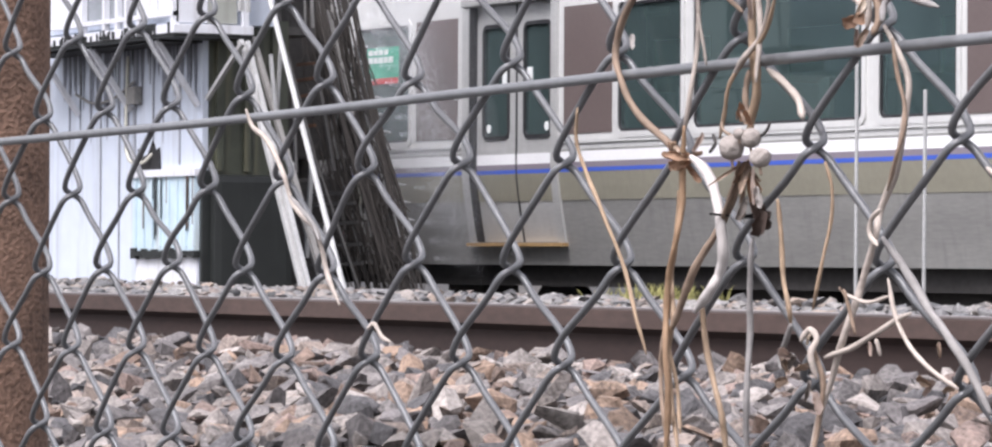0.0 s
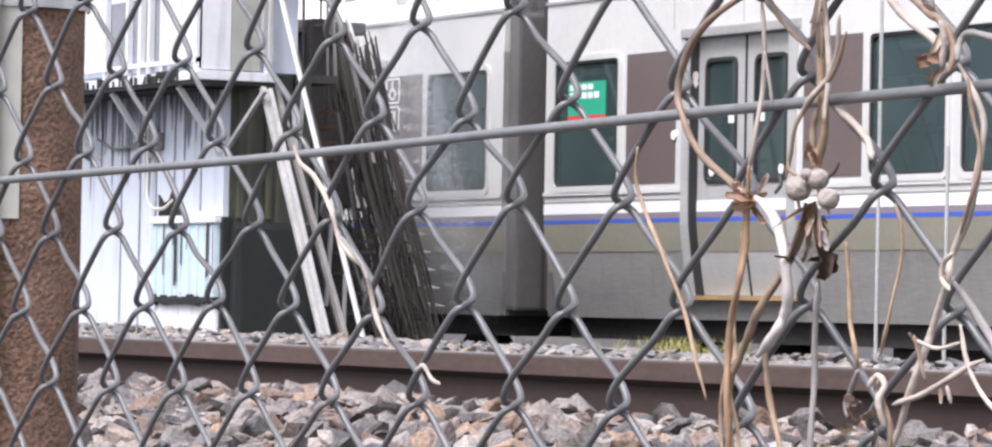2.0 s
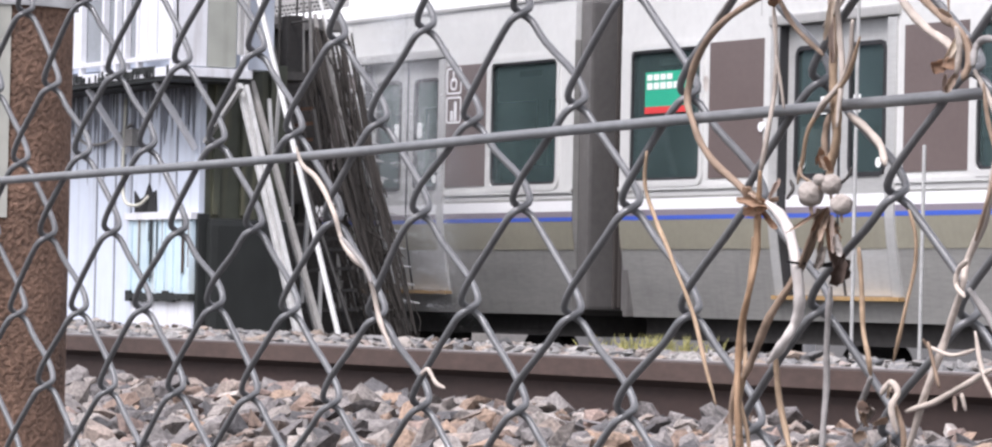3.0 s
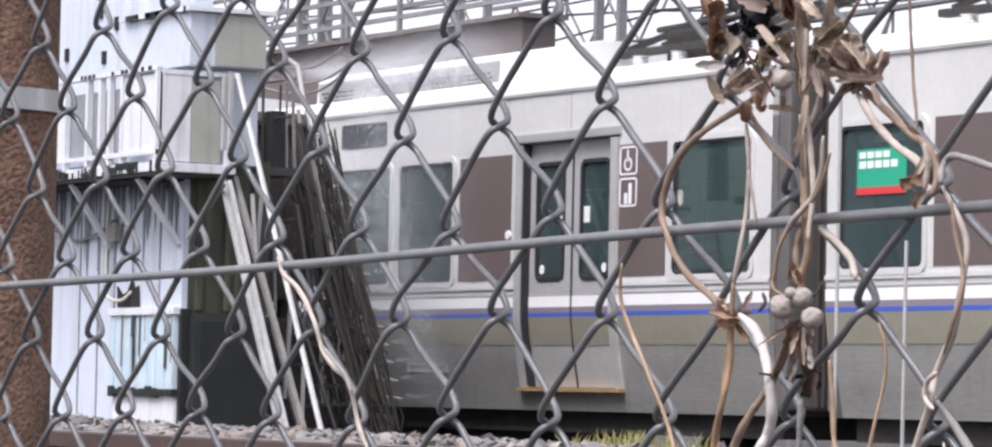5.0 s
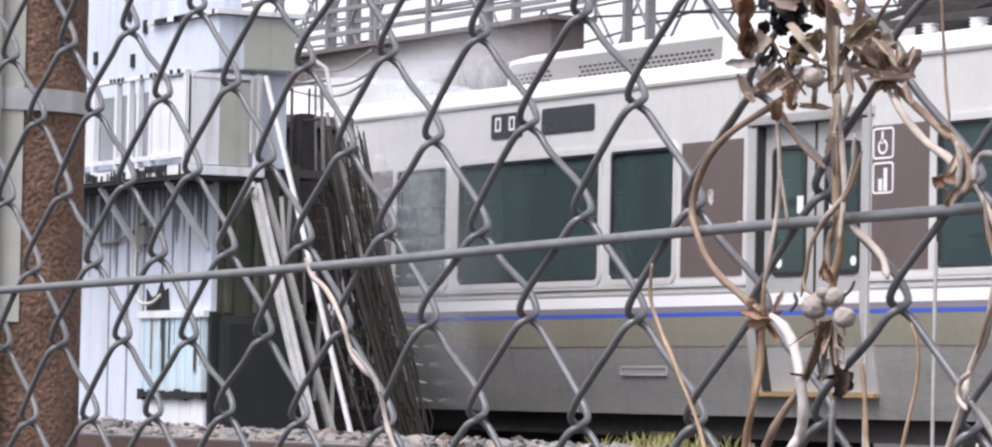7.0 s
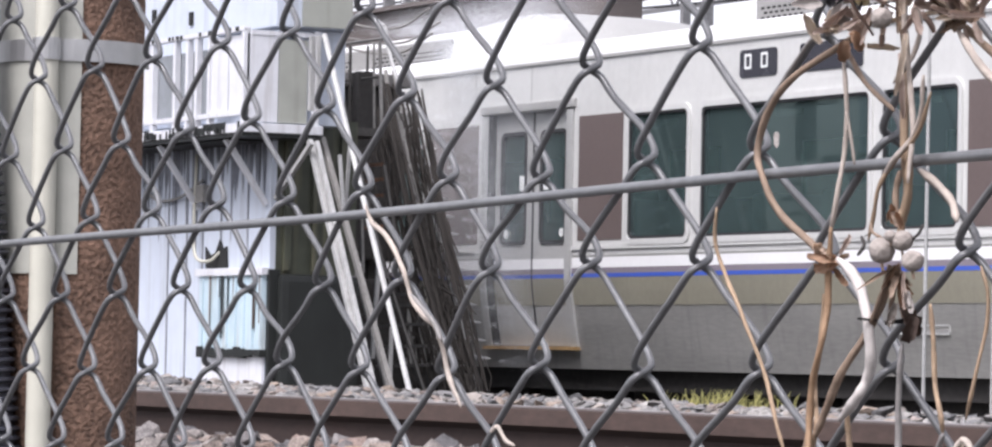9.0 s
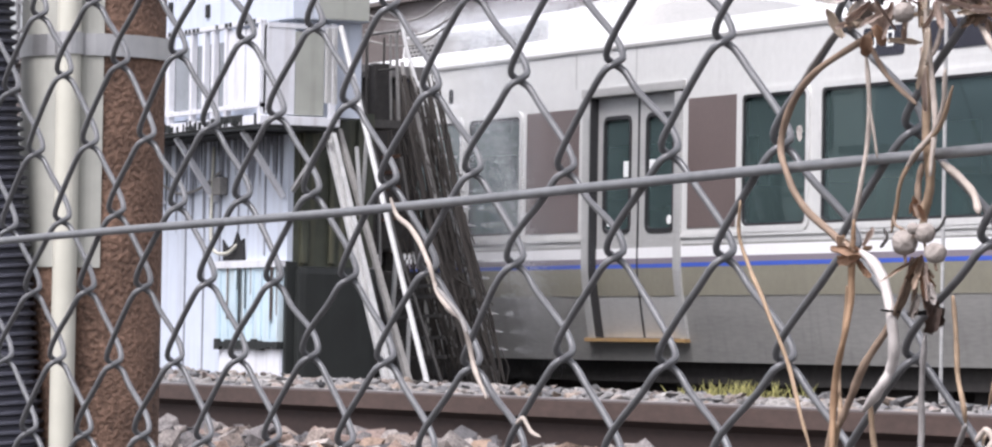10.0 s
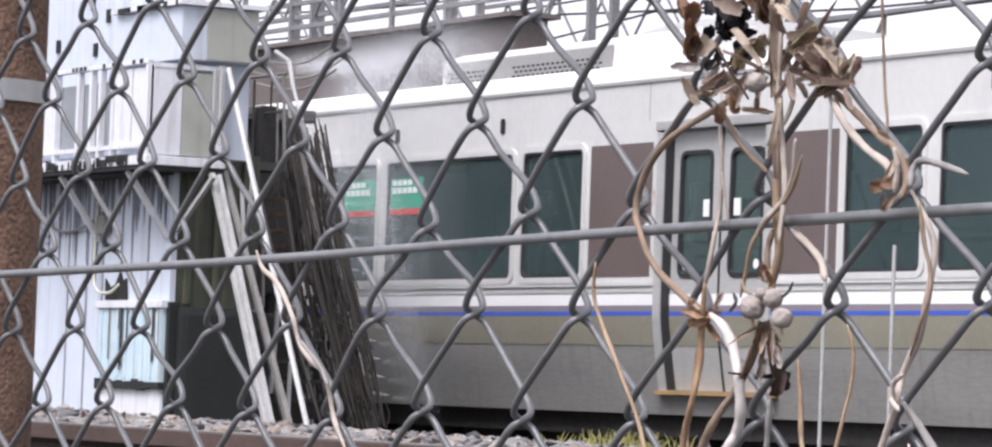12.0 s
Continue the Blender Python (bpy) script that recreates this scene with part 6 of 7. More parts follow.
dry_leaf(-0.8770, 0.6050, 0.0946, 125, 0.0152, 0.0043, 1.4, PINKLEAF)
dry_leaf(-0.8797, 0.6050, 0.0931, 127, 0.0173, 0.0047, 1.5, PALELEAF)
dry_leaf(-0.8785, 0.6050, 0.0939, 135, 0.0108, 0.0038, 1.6, PINKLEAF)
dry_leaf(-0.8776, 0.6050, 0.0949, 105, 0.0125, 0.0036, 1.2, PINKLEAF)
dry_leaf(-0.8706, 0.6050, 0.0951, 75, 0.0107, 0.0040, 1.6, PINKLEAF)
dry_leaf(-0.8819, 0.6050, 0.0925, 39, 0.0114, 0.0046, 1.2, PINKLEAF)
dry_leaf(-0.8776, 0.6050, 0.0949, 84, 0.0125, 0.0032, 1.4, PALELEAF)
dry_leaf(-0.8768, 0.6050, 0.0943, 77, 0.0102, 0.0035, 1.4, PALELEAF)
dry_leaf(-0.8787, 0.6050, 0.0957, 117, 0.0148, 0.0032, 1.4, PINKLEAF)
dry_leaf(-0.8764, 0.6050, 0.0938, 205, 0.0105, 0.0025, 1.2, STEM)
dry_leaf(-0.8796, 0.6050, 0.0960, 229, 0.0078, 0.0023, 1.2, STEM)
dry_leaf(-0.8788, 0.6050, 0.0950, 188, 0.0086, 0.0022, 0.8, PALELEAF)
dry_leaf(-0.8776, 0.6050, 0.0946, 62, 0.0095, 0.0029, 1.6, PINKLEAF)
dry_leaf(-0.8743, 0.6050, 0.0956, 44, 0.0103, 0.0030, 1.9, PINKLEAF)
dry_leaf(-0.8768, 0.6050, 0.0954, 60, 0.0112, 0.0032, 1.0, PALELEAF)
dry_leaf(-0.8758, 0.6050, 0.0929, 40, 0.0057, 0.0025, 1.8, DRYLEAF)
dry_leaf(-0.8761, 0.6050, 0.0929, 67, 0.0066, 0.0027, 1.1, PINKLEAF)
dry_leaf(-0.8839, 0.6050, 0.0914, 31, 0.0048, 0.0031, 1.0, DRYLEAF)
dry_leaf(-0.8871, 0.6050, 0.0924, 72, 0.0125, 0.0043, 1.3, STEM)
dry_leaf(-0.8862, 0.6050, 0.0931, 70, 0.0148, 0.0048, 1.0, PALELEAF)
dry_leaf(-0.8834, 0.6050, 0.0928, 132, 0.0131, 0.0054, 1.1, STEM)
dry_leaf(-0.8888, 0.6050, 0.0981, 30, 0.0095, 0.0036, 1.6, PINKLEAF)
dry_leaf(-0.8841, 0.6050, 0.0991, 57, 0.0109, 0.0030, 1.8, PINKLEAF)
dry_leaf(-0.8923, 0.6050, 0.0996, -42, 0.0097, 0.0047, 1.8, PINKLEAF)
dry_leaf(-0.8914, 0.6050, 0.1009, 150, 0.0086, 0.0040, 1.5, PALELEAF)
dry_leaf(-0.8883, 0.6050, 0.0961, 116, 0.0081, 0.0050, 1.2, PALELEAF)
dry_leaf(-0.8883, 0.6050, 0.1022, 155, 0.0079, 0.0049, 1.1, PINKLEAF)
dry_leaf(-0.8788, 0.6050, 0.0922, 290, 0.0091, 0.0025, 1.0, PINKLEAF)
dry_leaf(-0.8738, 0.6050, 0.0929, 289, 0.0072, 0.0027, 1.0, PINKLEAF)
dry_leaf(-0.8852, 0.6050, 0.0963, 360, 0.0104, 0.0033, 1.7, PINKLEAF)
dry_leaf(-0.9386, 0.6050, 0.1040, 250, 0.0125, 0.0043, 1.2, STEM_WHITE)
dry_leaf(-0.9488, 0.6050, 0.1033, 184, 0.0107, 0.0050, 1.1, STEM_WHITE)
dry_leaf(-0.9346, 0.6050, 0.1012, 218, 0.0133, 0.0054, 1.5, PINKLEAF)
dry_leaf(-0.9470, 0.6050, 0.0944, 35, 0.0114, 0.0047, 1.4, POD)
dry_leaf(-0.9462, 0.6050, 0.0973, 50, 0.0102, 0.0056, 1.7, PALELEAF)
dry_leaf(-0.9495, 0.6050, 0.0922, 123, 0.0121, 0.0047, 1.3, PALELEAF)
dry_leaf(-0.9403, 0.6050, 0.0959, 190, 0.0076, 0.0032, 1.6, DRYLEAF)
dry_leaf(-0.9403, 0.6050, 0.0971, 227, 0.0062, 0.0041, 2.0, PALELEAF)
dry_leaf(-0.9418, 0.6050, 0.0956, 189, 0.0073, 0.0028, 1.0, PINKLEAF)
dry_leaf(-0.9368, 0.6050, 0.0920, 268, 0.0087, 0.0047, 1.5, RUSTLEAF)
dry_leaf(-0.9352, 0.6050, 0.0963, 325, 0.0095, 0.0046, 1.8, PINKLEAF)
dry_leaf(-0.9333, 0.6050, 0.0945, 303, 0.0084, 0.0042, 1.3, RUSTLEAF)
dry_leaf(-0.9338, 0.6050, 0.1009, 300, 0.0095, 0.0029, 1.4, PINKLEAF)
dry_leaf(-0.9394, 0.6050, 0.1008, 338, 0.0091, 0.0029, 1.7, PINKLEAF)
dry_leaf(-0.9373, 0.6050, 0.1028, 385, 0.0114, 0.0036, 1.5, PINKLEAF)
dry_leaf(-0.9254, 0.6050, 0.0986, 210, 0.0114, 0.0029, 1.2, PINKLEAF)
dry_leaf(-0.9179, 0.6050, 0.0972, 272, 0.0107, 0.0036, 1.3, PINKLEAF)
dry_leaf(-0.9237, 0.6050, 0.1005, 255, 0.0125, 0.0033, 0.8, PINKLEAF)
dry_leaf(-0.9220, 0.6050, 0.0948, 40, 0.0095, 0.0025, 1.2, PALELEAF)
dry_leaf(-0.9219, 0.6050, 0.0970, 39, 0.0095, 0.0022, 2.0, PINKLEAF)
dry_leaf(-0.9254, 0.6050, 0.0899, -6, 0.0105, 0.0033, 0.9, PALELEAF)
dry_leaf(-0.9380, 0.6050, 0.0300, 172, 0.0125, 0.0050, 1.5, RUSTLEAF)
dry_leaf(-0.9386, 0.6050, 0.0297, 200, 0.0110, 0.0043, 1.7, RUSTLEAF)
dry_leaf(-0.9397, 0.6050, 0.0309, 150, 0.0087, 0.0040, 1.8, DRYLEAF)
dry_leaf(-0.9413, 0.6050, 0.0300, 20, 0.0084, 0.0032, 1.5, DRYLEAF)
dry_leaf(-0.9413, 0.6050, 0.0282, 310, 0.0095, 0.0032, 1.4, RUSTLEAF)
dry_leaf(-0.9481, 0.6050, 0.0310, 100, 0.0076, 0.0036, 1.9, DRYLEAF)
dry_leaf(-0.9374, 0.6050, 0.0318, 60, 0.0087, 0.0032, 1.3, PINKLEAF)
dry_leaf(-0.8518, 0.6050, 0.0664, 205, 0.0091, 0.0047, 1.7, RUSTLEAF)
dry_leaf(-0.8532, 0.6050, 0.0634, 262, 0.0068, 0.0025, 1.3, PINKLEAF)
dry_leaf(-0.8468, 0.6050, 0.0742, 245, 0.0125, 0.0029, 1.1, PALELEAF)
dry_leaf(-0.8507, 0.6050, 0.0778, 150, 0.0068, 0.0029, 1.5, DRYLEAF)
dry_leaf(-0.8482, 0.6050, 0.0632, 240, 0.0087, 0.0032, 1.6, DRYLEAF)
dry_leaf(-0.8445, 0.6050, 0.0732, 290, 0.0095, 0.0025, 1.2, PINKLEAF)
dry_leaf(-0.9719, 0.6050, 0.0677, 270, 0.0057, 0.0025, 1.0, STEM_WHITE)
dry_leaf(-0.9077, 0.6050, 0.0271, 257, 0.0070, 0.0022, 1.6, DRYLEAF)
dry_leaf(-0.9067, 0.6050, 0.0276, 250, 0.0105, 0.0020, 1.6, DRYLEAF)
dry_leaf(-0.9083, 0.6050, 0.0251, 309, 0.0084, 0.0020, 1.0, DRYLEAF)
dry_leaf(-0.9072, 0.6050, 0.0288, 237, 0.0130, 0.0029, 1.6, RUSTLEAF)
dry_leaf(-0.9095, 0.6050, 0.0267, 270, 0.0086, 0.0030, 1.6, PINKLEAF)
dry_leaf(-0.9054, 0.6050, 0.0267, 271, 0.0118, 0.0021, 0.8, PINKLEAF)
dry_leaf(-0.9102, 0.6050, 0.0272, 250, 0.0084, 0.0028, 0.7, RUSTLEAF)
dry_leaf(-0.9072, 0.6050, 0.0282, 253, 0.0105, 0.0023, 0.8, DRYLEAF)
dry_leaf(-0.9084, 0.6050, 0.0280, 304, 0.0098, 0.0019, 1.5, STEM)
dry_leaf(-0.9102, 0.6050, 0.0282, 302, 0.0133, 0.0018, 1.4, RUSTLEAF)
dry_leaf(-0.9085, 0.6050, 0.0263, 279, 0.0136, 0.0020, 0.7, RUSTLEAF)
dry_leaf(-0.9091, 0.6050, 0.0284, 213, 0.0137, 0.0027, 0.6, DRYLEAF)
dry_leaf(-0.9137, 0.6050, 0.0405, 80, 0.0065, 0.0025, 1.2, RUSTLEAF)
dry_leaf(-0.9111, 0.6050, 0.0398, 92, 0.0065, 0.0025, 1.2, RUSTLEAF)
dry_leaf(-0.9086, 0.6050, 0.0390, 104, 0.0065, 0.0025, 1.2, DRYLEAF)
dry_leaf(-0.9060, 0.6050, 0.0383, 116, 0.0065, 0.0025, 1.2, RUSTLEAF)
dry_leaf(-0.9049, 0.6050, 0.0170, 300, 0.0125, 0.0076, 1.4, UMBERLEAF)
dry_leaf(-0.9000, 0.6050, 0.0143, 255, 0.0114, 0.0065, 1.6, UMBERLEAF)
dry_leaf(-0.9143, 0.6050, 0.0127, 5, 0.0114, 0.0023, 0.8, DARKLEAF)
dry_leaf(-0.9176, 0.6050, 0.0131, 175, 0.0065, 0.0018, 0.8, DARKLEAF)
dry_leaf(-0.9088, 0.6050, 0.0178, 250, 0.0095, 0.0050, 1.4, POD)
dry_leaf(-0.9036, 0.6050, 0.0214, 280, 0.0095, 0.0040, 1.5, STEM_WHITE)
dry_leaf(-0.8867, 0.6050, -0.0311, 110, 0.0095, 0.0054, 1.9, DRYLEAF)
dry_leaf(-0.8883, 0.6050, -0.0294, 60, 0.0084, 0.0047, 2.0, POD)
dry_leaf(-0.8835, 0.6050, -0.0302, 20, 0.0084, 0.0043, 1.9, DRYLEAF)
dry_leaf(-0.8851, 0.6050, -0.0267, 150, 0.0076, 0.0043, 1.8, PINKLEAF)
dry_leaf(-0.8867, 0.6050, -0.0329, 200, 0.0068, 0.0036, 1.7, STEM)
dry_leaf(-0.8756, 0.6050, -0.0326, 260, 0.0095, 0.0036, 1.5, POD)
dry_leaf(-0.8730, 0.6050, -0.0360, 280, 0.0087, 0.0029, 1.4, PINKLEAF)
dry_leaf(-0.8772, 0.6050, -0.0230, 80, 0.0076, 0.0025, 1.5, PALELEAF)
dry_leaf(-0.8142, 0.6050, -0.0249, 90, 0.0065, 0.0029, 1.6, DRYLEAF)
dry_leaf(-0.8184, 0.6050, -0.0325, 150, 0.0076, 0.0032, 1.7, STEM)
dry_leaf(-0.8127, 0.6050, -0.0340, 30, 0.0065, 0.0029, 1.6, DRYLEAF)
dry_leaf(-0.8586, 0.6050, -0.0093, 120, 0.0046, 0.0022, 1.6, DRYLEAF)
dry_leaf(-0.8213, 0.6050, -0.0351, 60, 0.0076, 0.0025, 1.6, PINKLEAF)
dry_leaf(-0.8464, 0.6050, -0.0214, 270, 0.0046, 0.0018, 1.0, PINKLEAF)
dry_leaf(-0.8470, 0.6050, 0.0649, 160, 0.0076, 0.0036, 1.8, RUSTLEAF)
pod(-0.9085, 0.6000, 0.0323, 0.0038)
pod(-0.9017, 0.6020, 0.0349, 0.0031)
pod(-0.8905, 0.5980, 0.0291, 0.0032)
pod(-0.9030, 0.5990, 0.0361, 0.0018)
pod(-0.9106, 0.6000, 0.0963, 0.0031)


# ---- weeds by the far track ----
def weed_tuft(x, y, z, rnd):
    t = thing("weed_tuft", (x, y, z), "small yellow-green grass tuft growing in the ballast", "weed", "weeds along the track")
    bm = bmesh.new()
    for _ in range(11):
        a, h, b = rnd.uniform(0, 6.28), rnd.uniform(0.06, 0.13), rnd.uniform(0.02, 0.07)
        c = Vector((x + rnd.gauss(0, 0.03), y + rnd.gauss(0, 0.05), z - 0.03))
        d = Vector((math.cos(a), math.sin(a), 0))
        tube(bm, [c, c + d * b * 0.3 + Vector((0, 0, h * 0.6)), c + d * b + Vector((0, 0, h))], lambda f: 0.005 * (1 - f) + 0.0008, 4)
    tagged(part("tuft", bm, WEED, t), kind="stuff")


weed_rnd = random.Random(5)
for k in range(15):
    wx = -20.35 + 1.1 * weed_rnd.random() ** 0.5
    weed_tuft(wx, weed_rnd.uniform(11.7, 12.3), -0.245, weed_rnd)


# ---- ballast ----
def stone_shapes(count, rnd):
    """Angular crushed-stone shapes as vertex and triangle arrays, about one unit across."""
    shapes = []
    for _ in range(count):
        bm = bmesh.new()
        stretch = Vector((rnd.uniform(0.85, 1.5), rnd.uniform(0.7, 1.15), rnd.uniform(0.32, 0.72)))
        for _ in range(rnd.randint(10, 17)):
            v = Vector((rnd.gauss(0, 1), rnd.gauss(0, 1), rnd.gauss(0, 1))).normalized() * rnd.uniform(0.33, 0.55)
            bm.verts.new((v.x * stretch.x, v.y * stretch.y, v.z * stretch.z))
        r = bmesh.ops.convex_hull(bm, input=bm.verts)
        loose = [v for v in bm.verts if not v.link_faces]
        bmesh.ops.delete(bm, geom=loose, context="VERTS")
        bmesh.ops.triangulate(bm, faces=bm.faces)
        bm.verts.index_update()
        shapes.append((np.array([v.co for v in bm.verts]), np.array([[v.index for v in f.verts] for f in bm.faces])))
        bm.free()
    return shapes


def bed_height(y):
    return float(np.interp(y, [2.0, 2.6, 4.15, 4.5, 4.7, 5.7, 6.4, 10.3, 11.0, 11.9, 12.5], [-0.36, -0.29, -0.26, -0.275, -0.19, -0.185, -0.19, -0.19, -0.232, -0.238, -0.3]))


def scatter(x0, x1, y0, y1, step, size, lift, rnd):
    """Places of stones on a jittered grid over a rectangle: x, y, z, size."""
    out = []
    y = y0
    while y < y1:
        x = x0
        while x < x1:
            px, py = x + rnd.uniform(-0.5, 0.5) * step, y + rnd.uniform(-0.5, 0.5) * step
            s = size * rnd.uniform(0.6, 1.35) * (1.25 if rnd.random() < 0.12 else 1)
            if abs(py - RAIL_Y) > 0.085 and abs(py - RAIL_Y - 1.13) > 0.06:
                out.append((px, py, bed_height(py) - dip(px, py) + s * rnd.uniform(-0.1, 0.35) + lift, s))
            x += step
        y += step
    return out


def ballast():
    rnd = random.Random(17)
    shapes = stone_shapes(24, rnd)
    t = thing("ballast", (-8, 4, -0.3), "angular crushed stone ballast in grey, pink and ochre", "ballast")
    near = scatter(-12.4, -2.6, 1.9, 4.42, 0.036, 0.05, 0.0, rnd) + scatter(-12.4, -2.6, 1.9, 4.40, 0.07, 0.066, 0.016, rnd)
    mid = (scatter(-15.5, -5.5, 4.58, 5.55, 0.09, 0.065, -0.02, rnd) + scatter(-24.0, -6.5, 5.72, 8.2, 0.082, 0.065, 0.01, rnd)
           + scatter(-34.0, -10.0, 8.2, 12.4, 0.115, 0.07, 0.01, rnd))
    near.sort(key=lambda p: math.hypot(p[0] + 4.9, p[1] - 2.7))
    singles = near[:300]
    meshes = []
    for vs, fs in shapes:
        me = bpy.data.meshes.new("stone")
        me.from_pydata([tuple(v) for v in vs], [], [tuple(f) for f in fs])
        me.materials.append(STONE_ONE)
        meshes.append(me)
    for x, y, z, s in singles:
        ob = new("stone", rnd.choice(meshes))
        ob.parent = t
        ob.matrix_basis = Matrix.LocRotScale(Vector((x + 8, y - 4, z + 0.3)), Euler((rnd.gauss(0, 0.4), rnd.gauss(0, 0.4), rnd.uniform(0, 6.28))), (s, s, s))
    for places, flat, mat in ((near[300:], 1.0, STONE), (mid, 0.75, STONE_FAR)):
        verts, faces, n = [], [], 0
        for x, y, z, s in places:
            vs, fs = rnd.choice(shapes)
            e = Euler((rnd.gauss(0, 0.4), rnd.gauss(0, 0.4), rnd.uniform(0, 6.28))).to_matrix()
            verts.append(vs @ np.array(e).T * s * np.array((1, 1, flat)) + np.array((x + 8, y - 4, z + 0.3)))
            faces.append(fs + n)
            n += len(vs)
        me = bpy.data.meshes.new("crushed_stone")
        me.from_pydata(np.concatenate(verts).tolist(), [], np.concatenate(faces).tolist())
        me.materials.append(mat)
        ob = new("crushed_stone", me)
        ob.parent = t
        tagged(ob, kind="stuff")


ballast()


# ---- wash water ----
def water():
    """Bright scattering drops: half the light passes on, half comes back."""
    m = bpy.data.materials.new("water_drop")
    m.use_nodes = True
    nt = m.node_tree
    nt.nodes.remove(nt.nodes["Principled BSDF"])
    d, t, mx = nt.nodes.new("ShaderNodeBsdfDiffuse"), nt.nodes.new("ShaderNodeBsdfTranslucent"), nt.nodes.new("ShaderNodeMixShader")
    d.inputs[0].default_value = t.inputs[0].default_value = (0.93, 0.95, 0.97, 1)
    nt.links.new(d.outputs[0], mx.inputs[1])
    nt.links.new(t.outputs[0], mx.inputs[2])
    nt.links.new(mx.outputs[0], nt.nodes["Material Output"].inputs["Surface"])
    return m


DROP = water()
HEAD, TAIL = np.array((-27.10, 13.58, 1.99)), np.array((-25.85, 13.58, -0.10))


def droplets(name, points, size, stretch, slant, label, rng):
    """A cloud of small drops, as one rigid piece of the spray."""
    base = np.array((-27.0, 14.2, 1.5))
    n = len(points)
    s = size * rng.uniform(0.5, 1.3, n)[:, None]
    c = points - base
    up = np.array((slant, 0.0, 1.0)) * stretch
    shape = np.array(((1, 0, -0.3 * stretch), (-0.5, 0.87, -0.3 * stretch), (-0.5, -0.87, -0.3 * stretch), (0, 0, 0))) + np.array(((0, 0, 0), (0, 0, 0), (0, 0, 0), up))
    verts = (c[:, None, :] + s[:, None, :] * shape[None]).reshape(-1, 3)
    tri = np.array(((0, 1, 3), (1, 2, 3), (2, 0, 3), (2, 1, 0)))
    faces = (tri[None] + 4 * np.arange(n)[:, None, None]).reshape(-1, 3)
    me = bpy.data.meshes.new(name)
    me.from_pydata(verts.tolist(), [], faces.tolist())
    me.materials.append(DROP)
    ob = new(name, me)
    ob.location = base
    BASES[ob.name] = Vector(base)
    return tagged(ob, label, "water spray", kind="stuff")


def wash_spray():
    rng = np.random.default_rng(4)
    g = rng.normal
    n = 90000
    f = rng.random(n) ** 1.4
    plume = np.stack((-28.0 + 2.6 * f, 14.1 + g(0, 0.22, n), 2.60 + 0.10 * f + g(0, 1, n) * (0.04 + 0.10 * f)), 1)
    n = 9000
    f = rng.random(n) ** 1.2
    curtain = np.stack((-27.5 + 1.05 * f + g(0, 1, n) * (0.012 + 0.05 * f), 14.25 + g(0, 0.10, n), 2.5 - 2.25 * f + g(0, 0.05, n)), 1)
    n = 16000
    k, f = rng.integers(0, 15, n), rng.random(n)
    a = HEAD + (TAIL - HEAD) * ((k + 0.7) / 15.5)[:, None]
    jets = a + np.stack((0.12 + 0.22 * f + g(0, 0.012, n), 0.15 + 0.3 * f, -0.03 * f * f + g(0, 1, n) * (0.006 + 0.07 * f)), 1)
    return [droplets("spray_plume", plume, 0.0013, 1.0, 0.0, "fine white water mist drifting over the train roof", rng),
            droplets("spray_curtain", curtain, 0.0011, 6.0, -0.18, "falling streaks of wash water beside the train", rng),
            droplets("spray_jets", jets, 0.0014, 1.2, 0.0, "small fan jets of water from the nozzles", rng)]


def mist(name, most):
    """Fine mist: mostly clear, the rest scatters light; patchy, and thinner towards its edges."""
    m = bpy.data.materials.new(name)
    m.use_nodes = True
    nt = m.node_tree
    nt.nodes.remove(nt.nodes["Principled BSDF"])
    co, sep, cloud = nt.nodes.new("ShaderNodeTexCoord"), nt.nodes.new("ShaderNodeSeparateXYZ"), nt.nodes.new("ShaderNodeTexNoise")
    mp = nt.nodes.new("ShaderNodeMapping")
    mp.inputs["Scale"].default_value = (2.2, 2.2, 0.8)
    nt.links.new(co.outputs["Object"], mp.inputs["Vector"])
    nt.links.new(mp.outputs[0], cloud.inputs["Vector"])
    cloud.inputs["Scale"].default_value, cloud.inputs["Detail"].default_value = 1.3, 4
    nt.links.new(co.outputs["Generated"], sep.inputs[0])

    def math_node(op, a, b):
        n = nt.nodes.new("ShaderNodeMath")
        n.operation, n.use_clamp = op, op == "POWER"
        for k, v in enumerate((a, b)):
            if isinstance(v, (int, float)):
                n.inputs[k].default_value = v
            else:
                nt.links.new(v, n.inputs[k])
        return n.outputs[0]

    edge = None
    for axis in ("X", "Z"):
        bell = math_node("POWER", math_node("SINE", math_node("MULTIPLY", sep.outputs[axis], 3.1416), 0), 1.5)
        edge = bell if edge is None else math_node("MULTIPLY", edge, bell)
    dense = math_node("MULTIPLY", math_node("MULTIPLY", edge, most), math_node("ADD", math_node("MULTIPLY", cloud.outputs["Fac"], 1.6), -0.25))
    clear, d, t = nt.nodes.new("ShaderNodeBsdfTransparent"), nt.nodes.new("ShaderNodeBsdfDiffuse"), nt.nodes.new("ShaderNodeBsdfTranslucent")
    d.inputs[0].default_value = t.inputs[0].default_value = (0.90, 0.93, 0.97, 1)
    both, mx = nt.nodes.new("ShaderNodeMixShader"), nt.nodes.new("ShaderNodeMixShader")
    nt.links.new(d.outputs[0], both.inputs[1])
    nt.links.new(t.outputs[0], both.inputs[2])
    nt.links.new(dense, mx.inputs[0])
    nt.links.new(clear.outputs[0], mx.inputs[1])
    nt.links.new(both.outputs[0], mx.inputs[2])
    nt.links.new(mx.outputs[0], nt.nodes["Material Output"].inputs["Surface"])
    return m


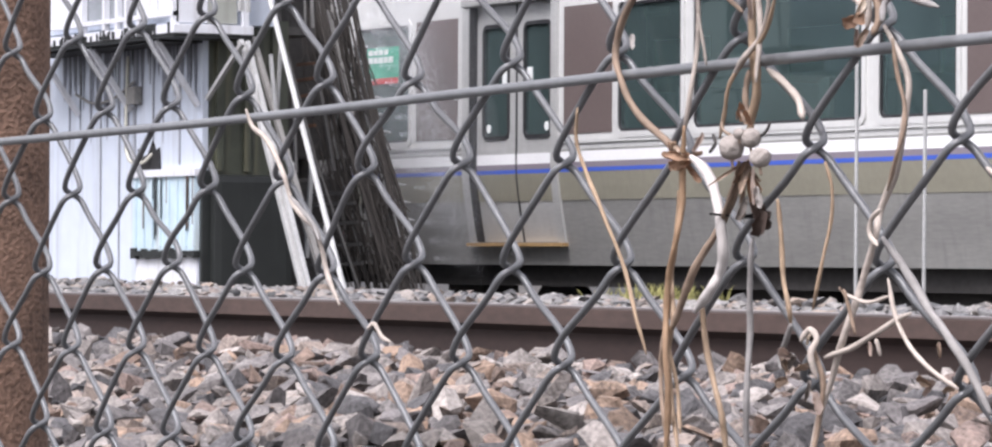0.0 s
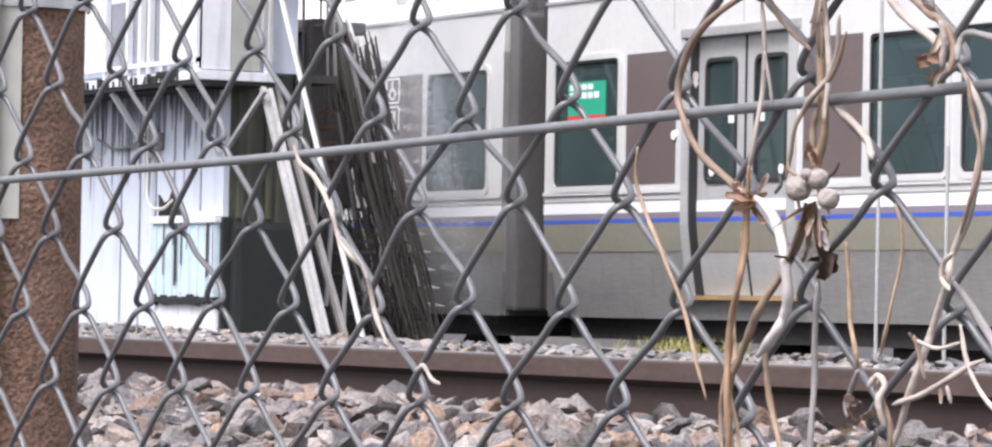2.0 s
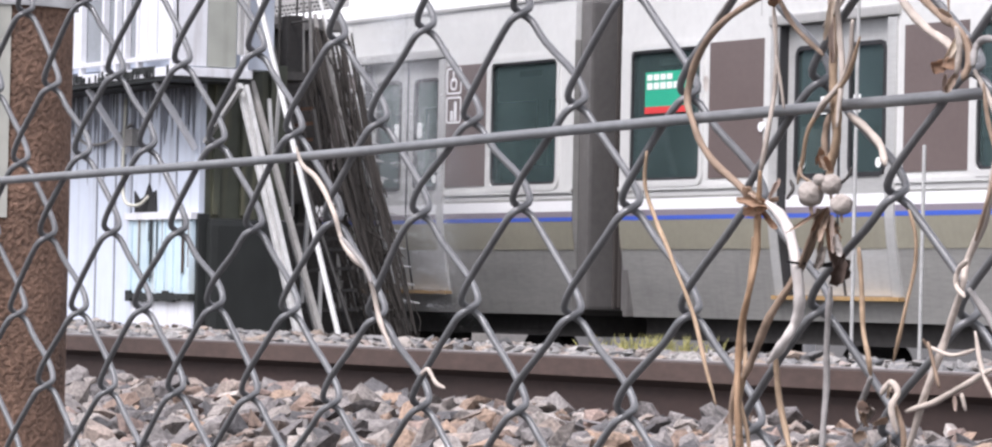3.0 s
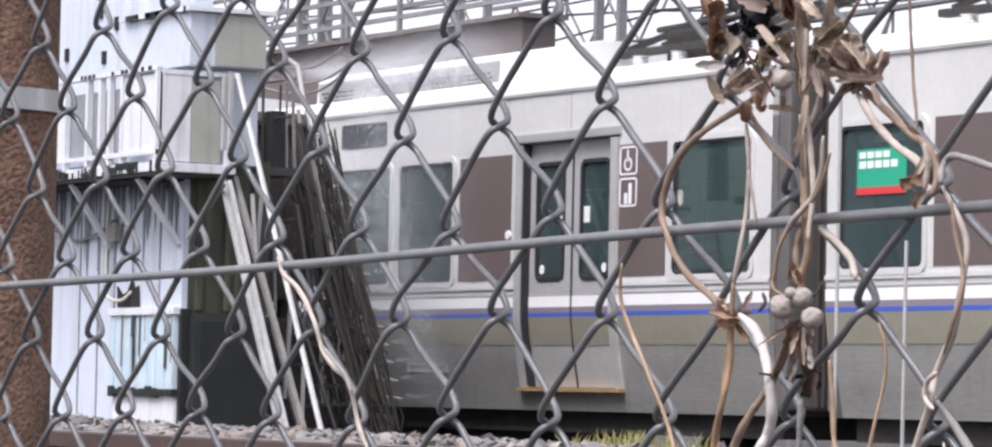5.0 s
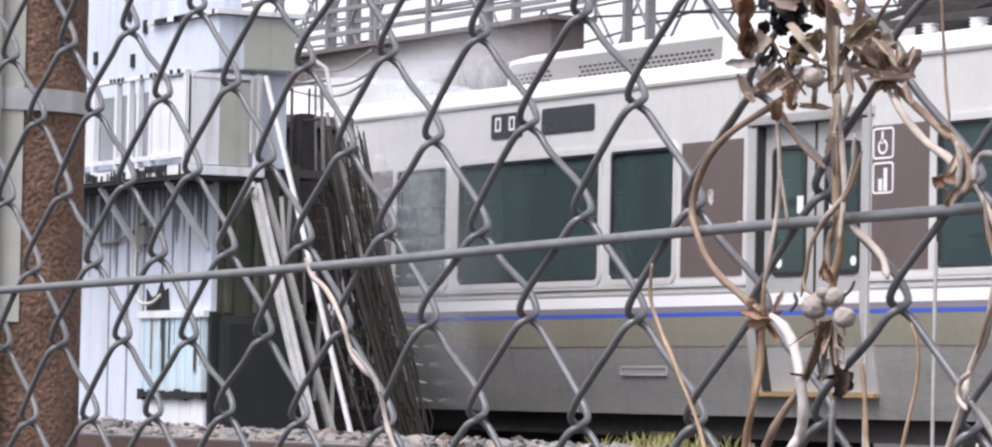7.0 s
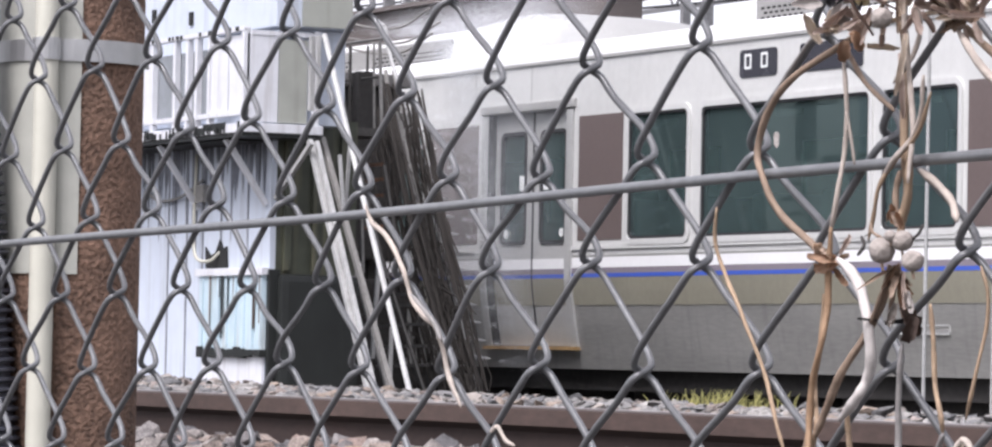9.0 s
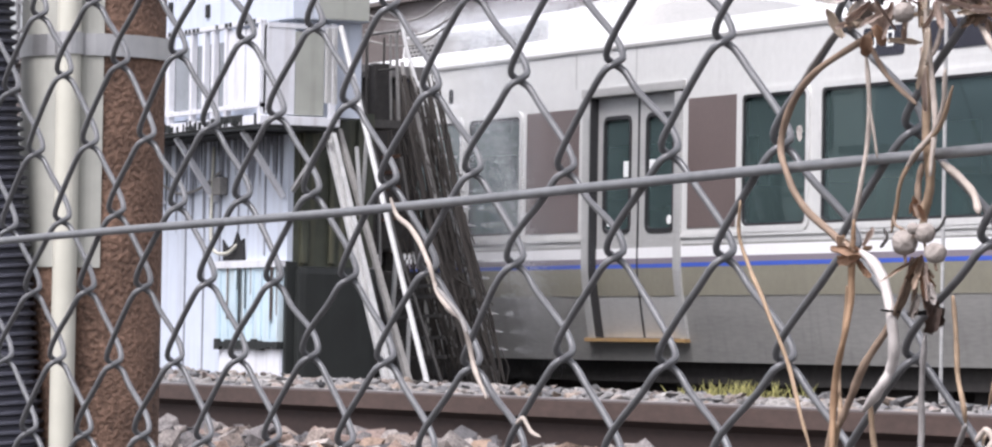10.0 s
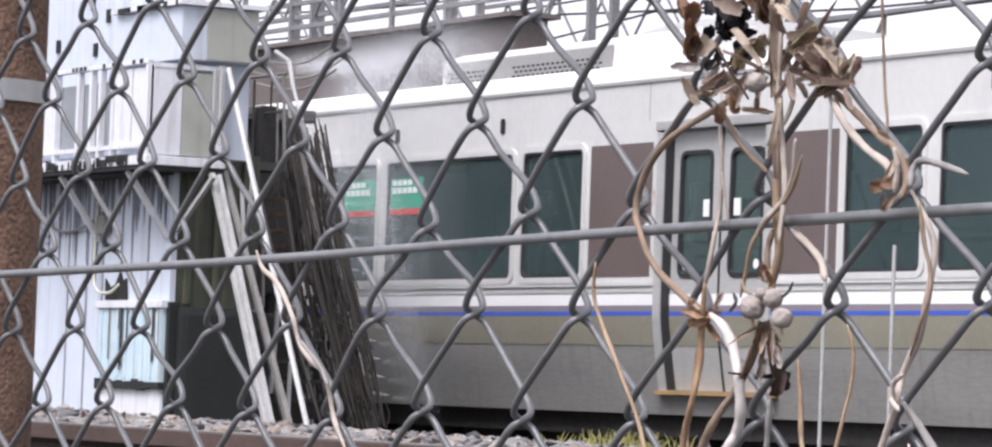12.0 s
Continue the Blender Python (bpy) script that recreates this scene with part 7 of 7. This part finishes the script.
def veil(name, x0, x1, z0, z1, y, shear, mat, label, seed):
    """A hanging veil of mist as a rippled sheet; shear: how far its foot drifts along the track."""
    bm = bmesh.new()
    grid = []
    for i in range(15):
        row = []
        for k in range(21):
            a, b = i / 14, k / 20
            row.append(bm.verts.new((x0 + (x1 - x0) * a + shear * (1 - b), y + 0.10 * noise.noise((a * 3, b * 3, seed)) + 0.12 * (a - 0.5) ** 2, z0 + (z1 - z0) * b)))
        grid.append(row)
    for r0, r1 in zip(grid, grid[1:]):
        for k in range(20):
            bm.faces.new((r0[k], r1[k], r1[k + 1], r0[k + 1]))
    base = Vector(((x0 + x1) / 2, y, (z0 + z1) / 2))
    bmesh.ops.translate(bm, verts=bm.verts, vec=-base)
    me = bpy.data.meshes.new(name)
    bm.to_mesh(me)
    bm.free()
    me.materials.append(mat)
    me.polygons.foreach_set("use_smooth", [True] * len(me.polygons))
    ob = new(name, me)
    ob.location = base
    BASES[ob.name] = base
    return tagged(ob, label, "water spray", kind="stuff")


THIN, THICK = mist("thin_mist", 0.16), mist("thick_mist", 0.55)
SPRAY = wash_spray()
for y, grow in ((14.05, 0.0), (14.25, 0.25), (14.42, 0.1)):
    SPRAY.append(veil("mist_veil", -29.3 - grow, -26.5 + grow, -0.15, 2.55, y, 0.9, THIN, "thin water haze before the wet train side", y * 7))
SPRAY.append(veil("mist_plume", -29.2, -26.0, 2.25, 2.95, 14.8, 0.0, THICK, "white mist drifting over the train roof edge", 3.0))
SPRAY.append(veil("mist_plume", -28.9, -26.9, 2.2, 2.8, 14.5, 0.0, THICK, "white mist drifting over the train roof edge", 8.0))
SPRAY.append(veil("mist_streak", -28.9, -28.2, 0.2, 2.5, 14.3, 1.2, THIN, "bright falling streak of wash water", 5.0))


# ---- what moves ----
def travel(t):
    """How far the train has rolled by t."""
    return 1.50 * t - 0.0053 * t * t


def motions():
    for ob in (car_b, car_a, joint):
        base = Vector(BASES[ob.name])
        walk(ob, [(t, Matrix.Translation(base + Vector((travel(t), 0, 0)))) for t in [0.5 * k for k in range(25)]])
    for i, ob in enumerate(SPRAY):
        base = Vector(BASES[ob.name])
        rows = []
        for k in range(61):
            t = 0.2 * k
            sway = Vector((0.05 * math.sin(1.9 * t + i) + 0.02 * math.sin(7.3 * t + 2 * i), 0.02 * math.sin(2.7 * t + i), -0.07 * ((k + i) % 3 - 1) * (1.0 if i in (1, 3) else 0.3)))
            rows.append((t, Matrix.Translation(base + sway)))
        walk(ob, rows)


motions()
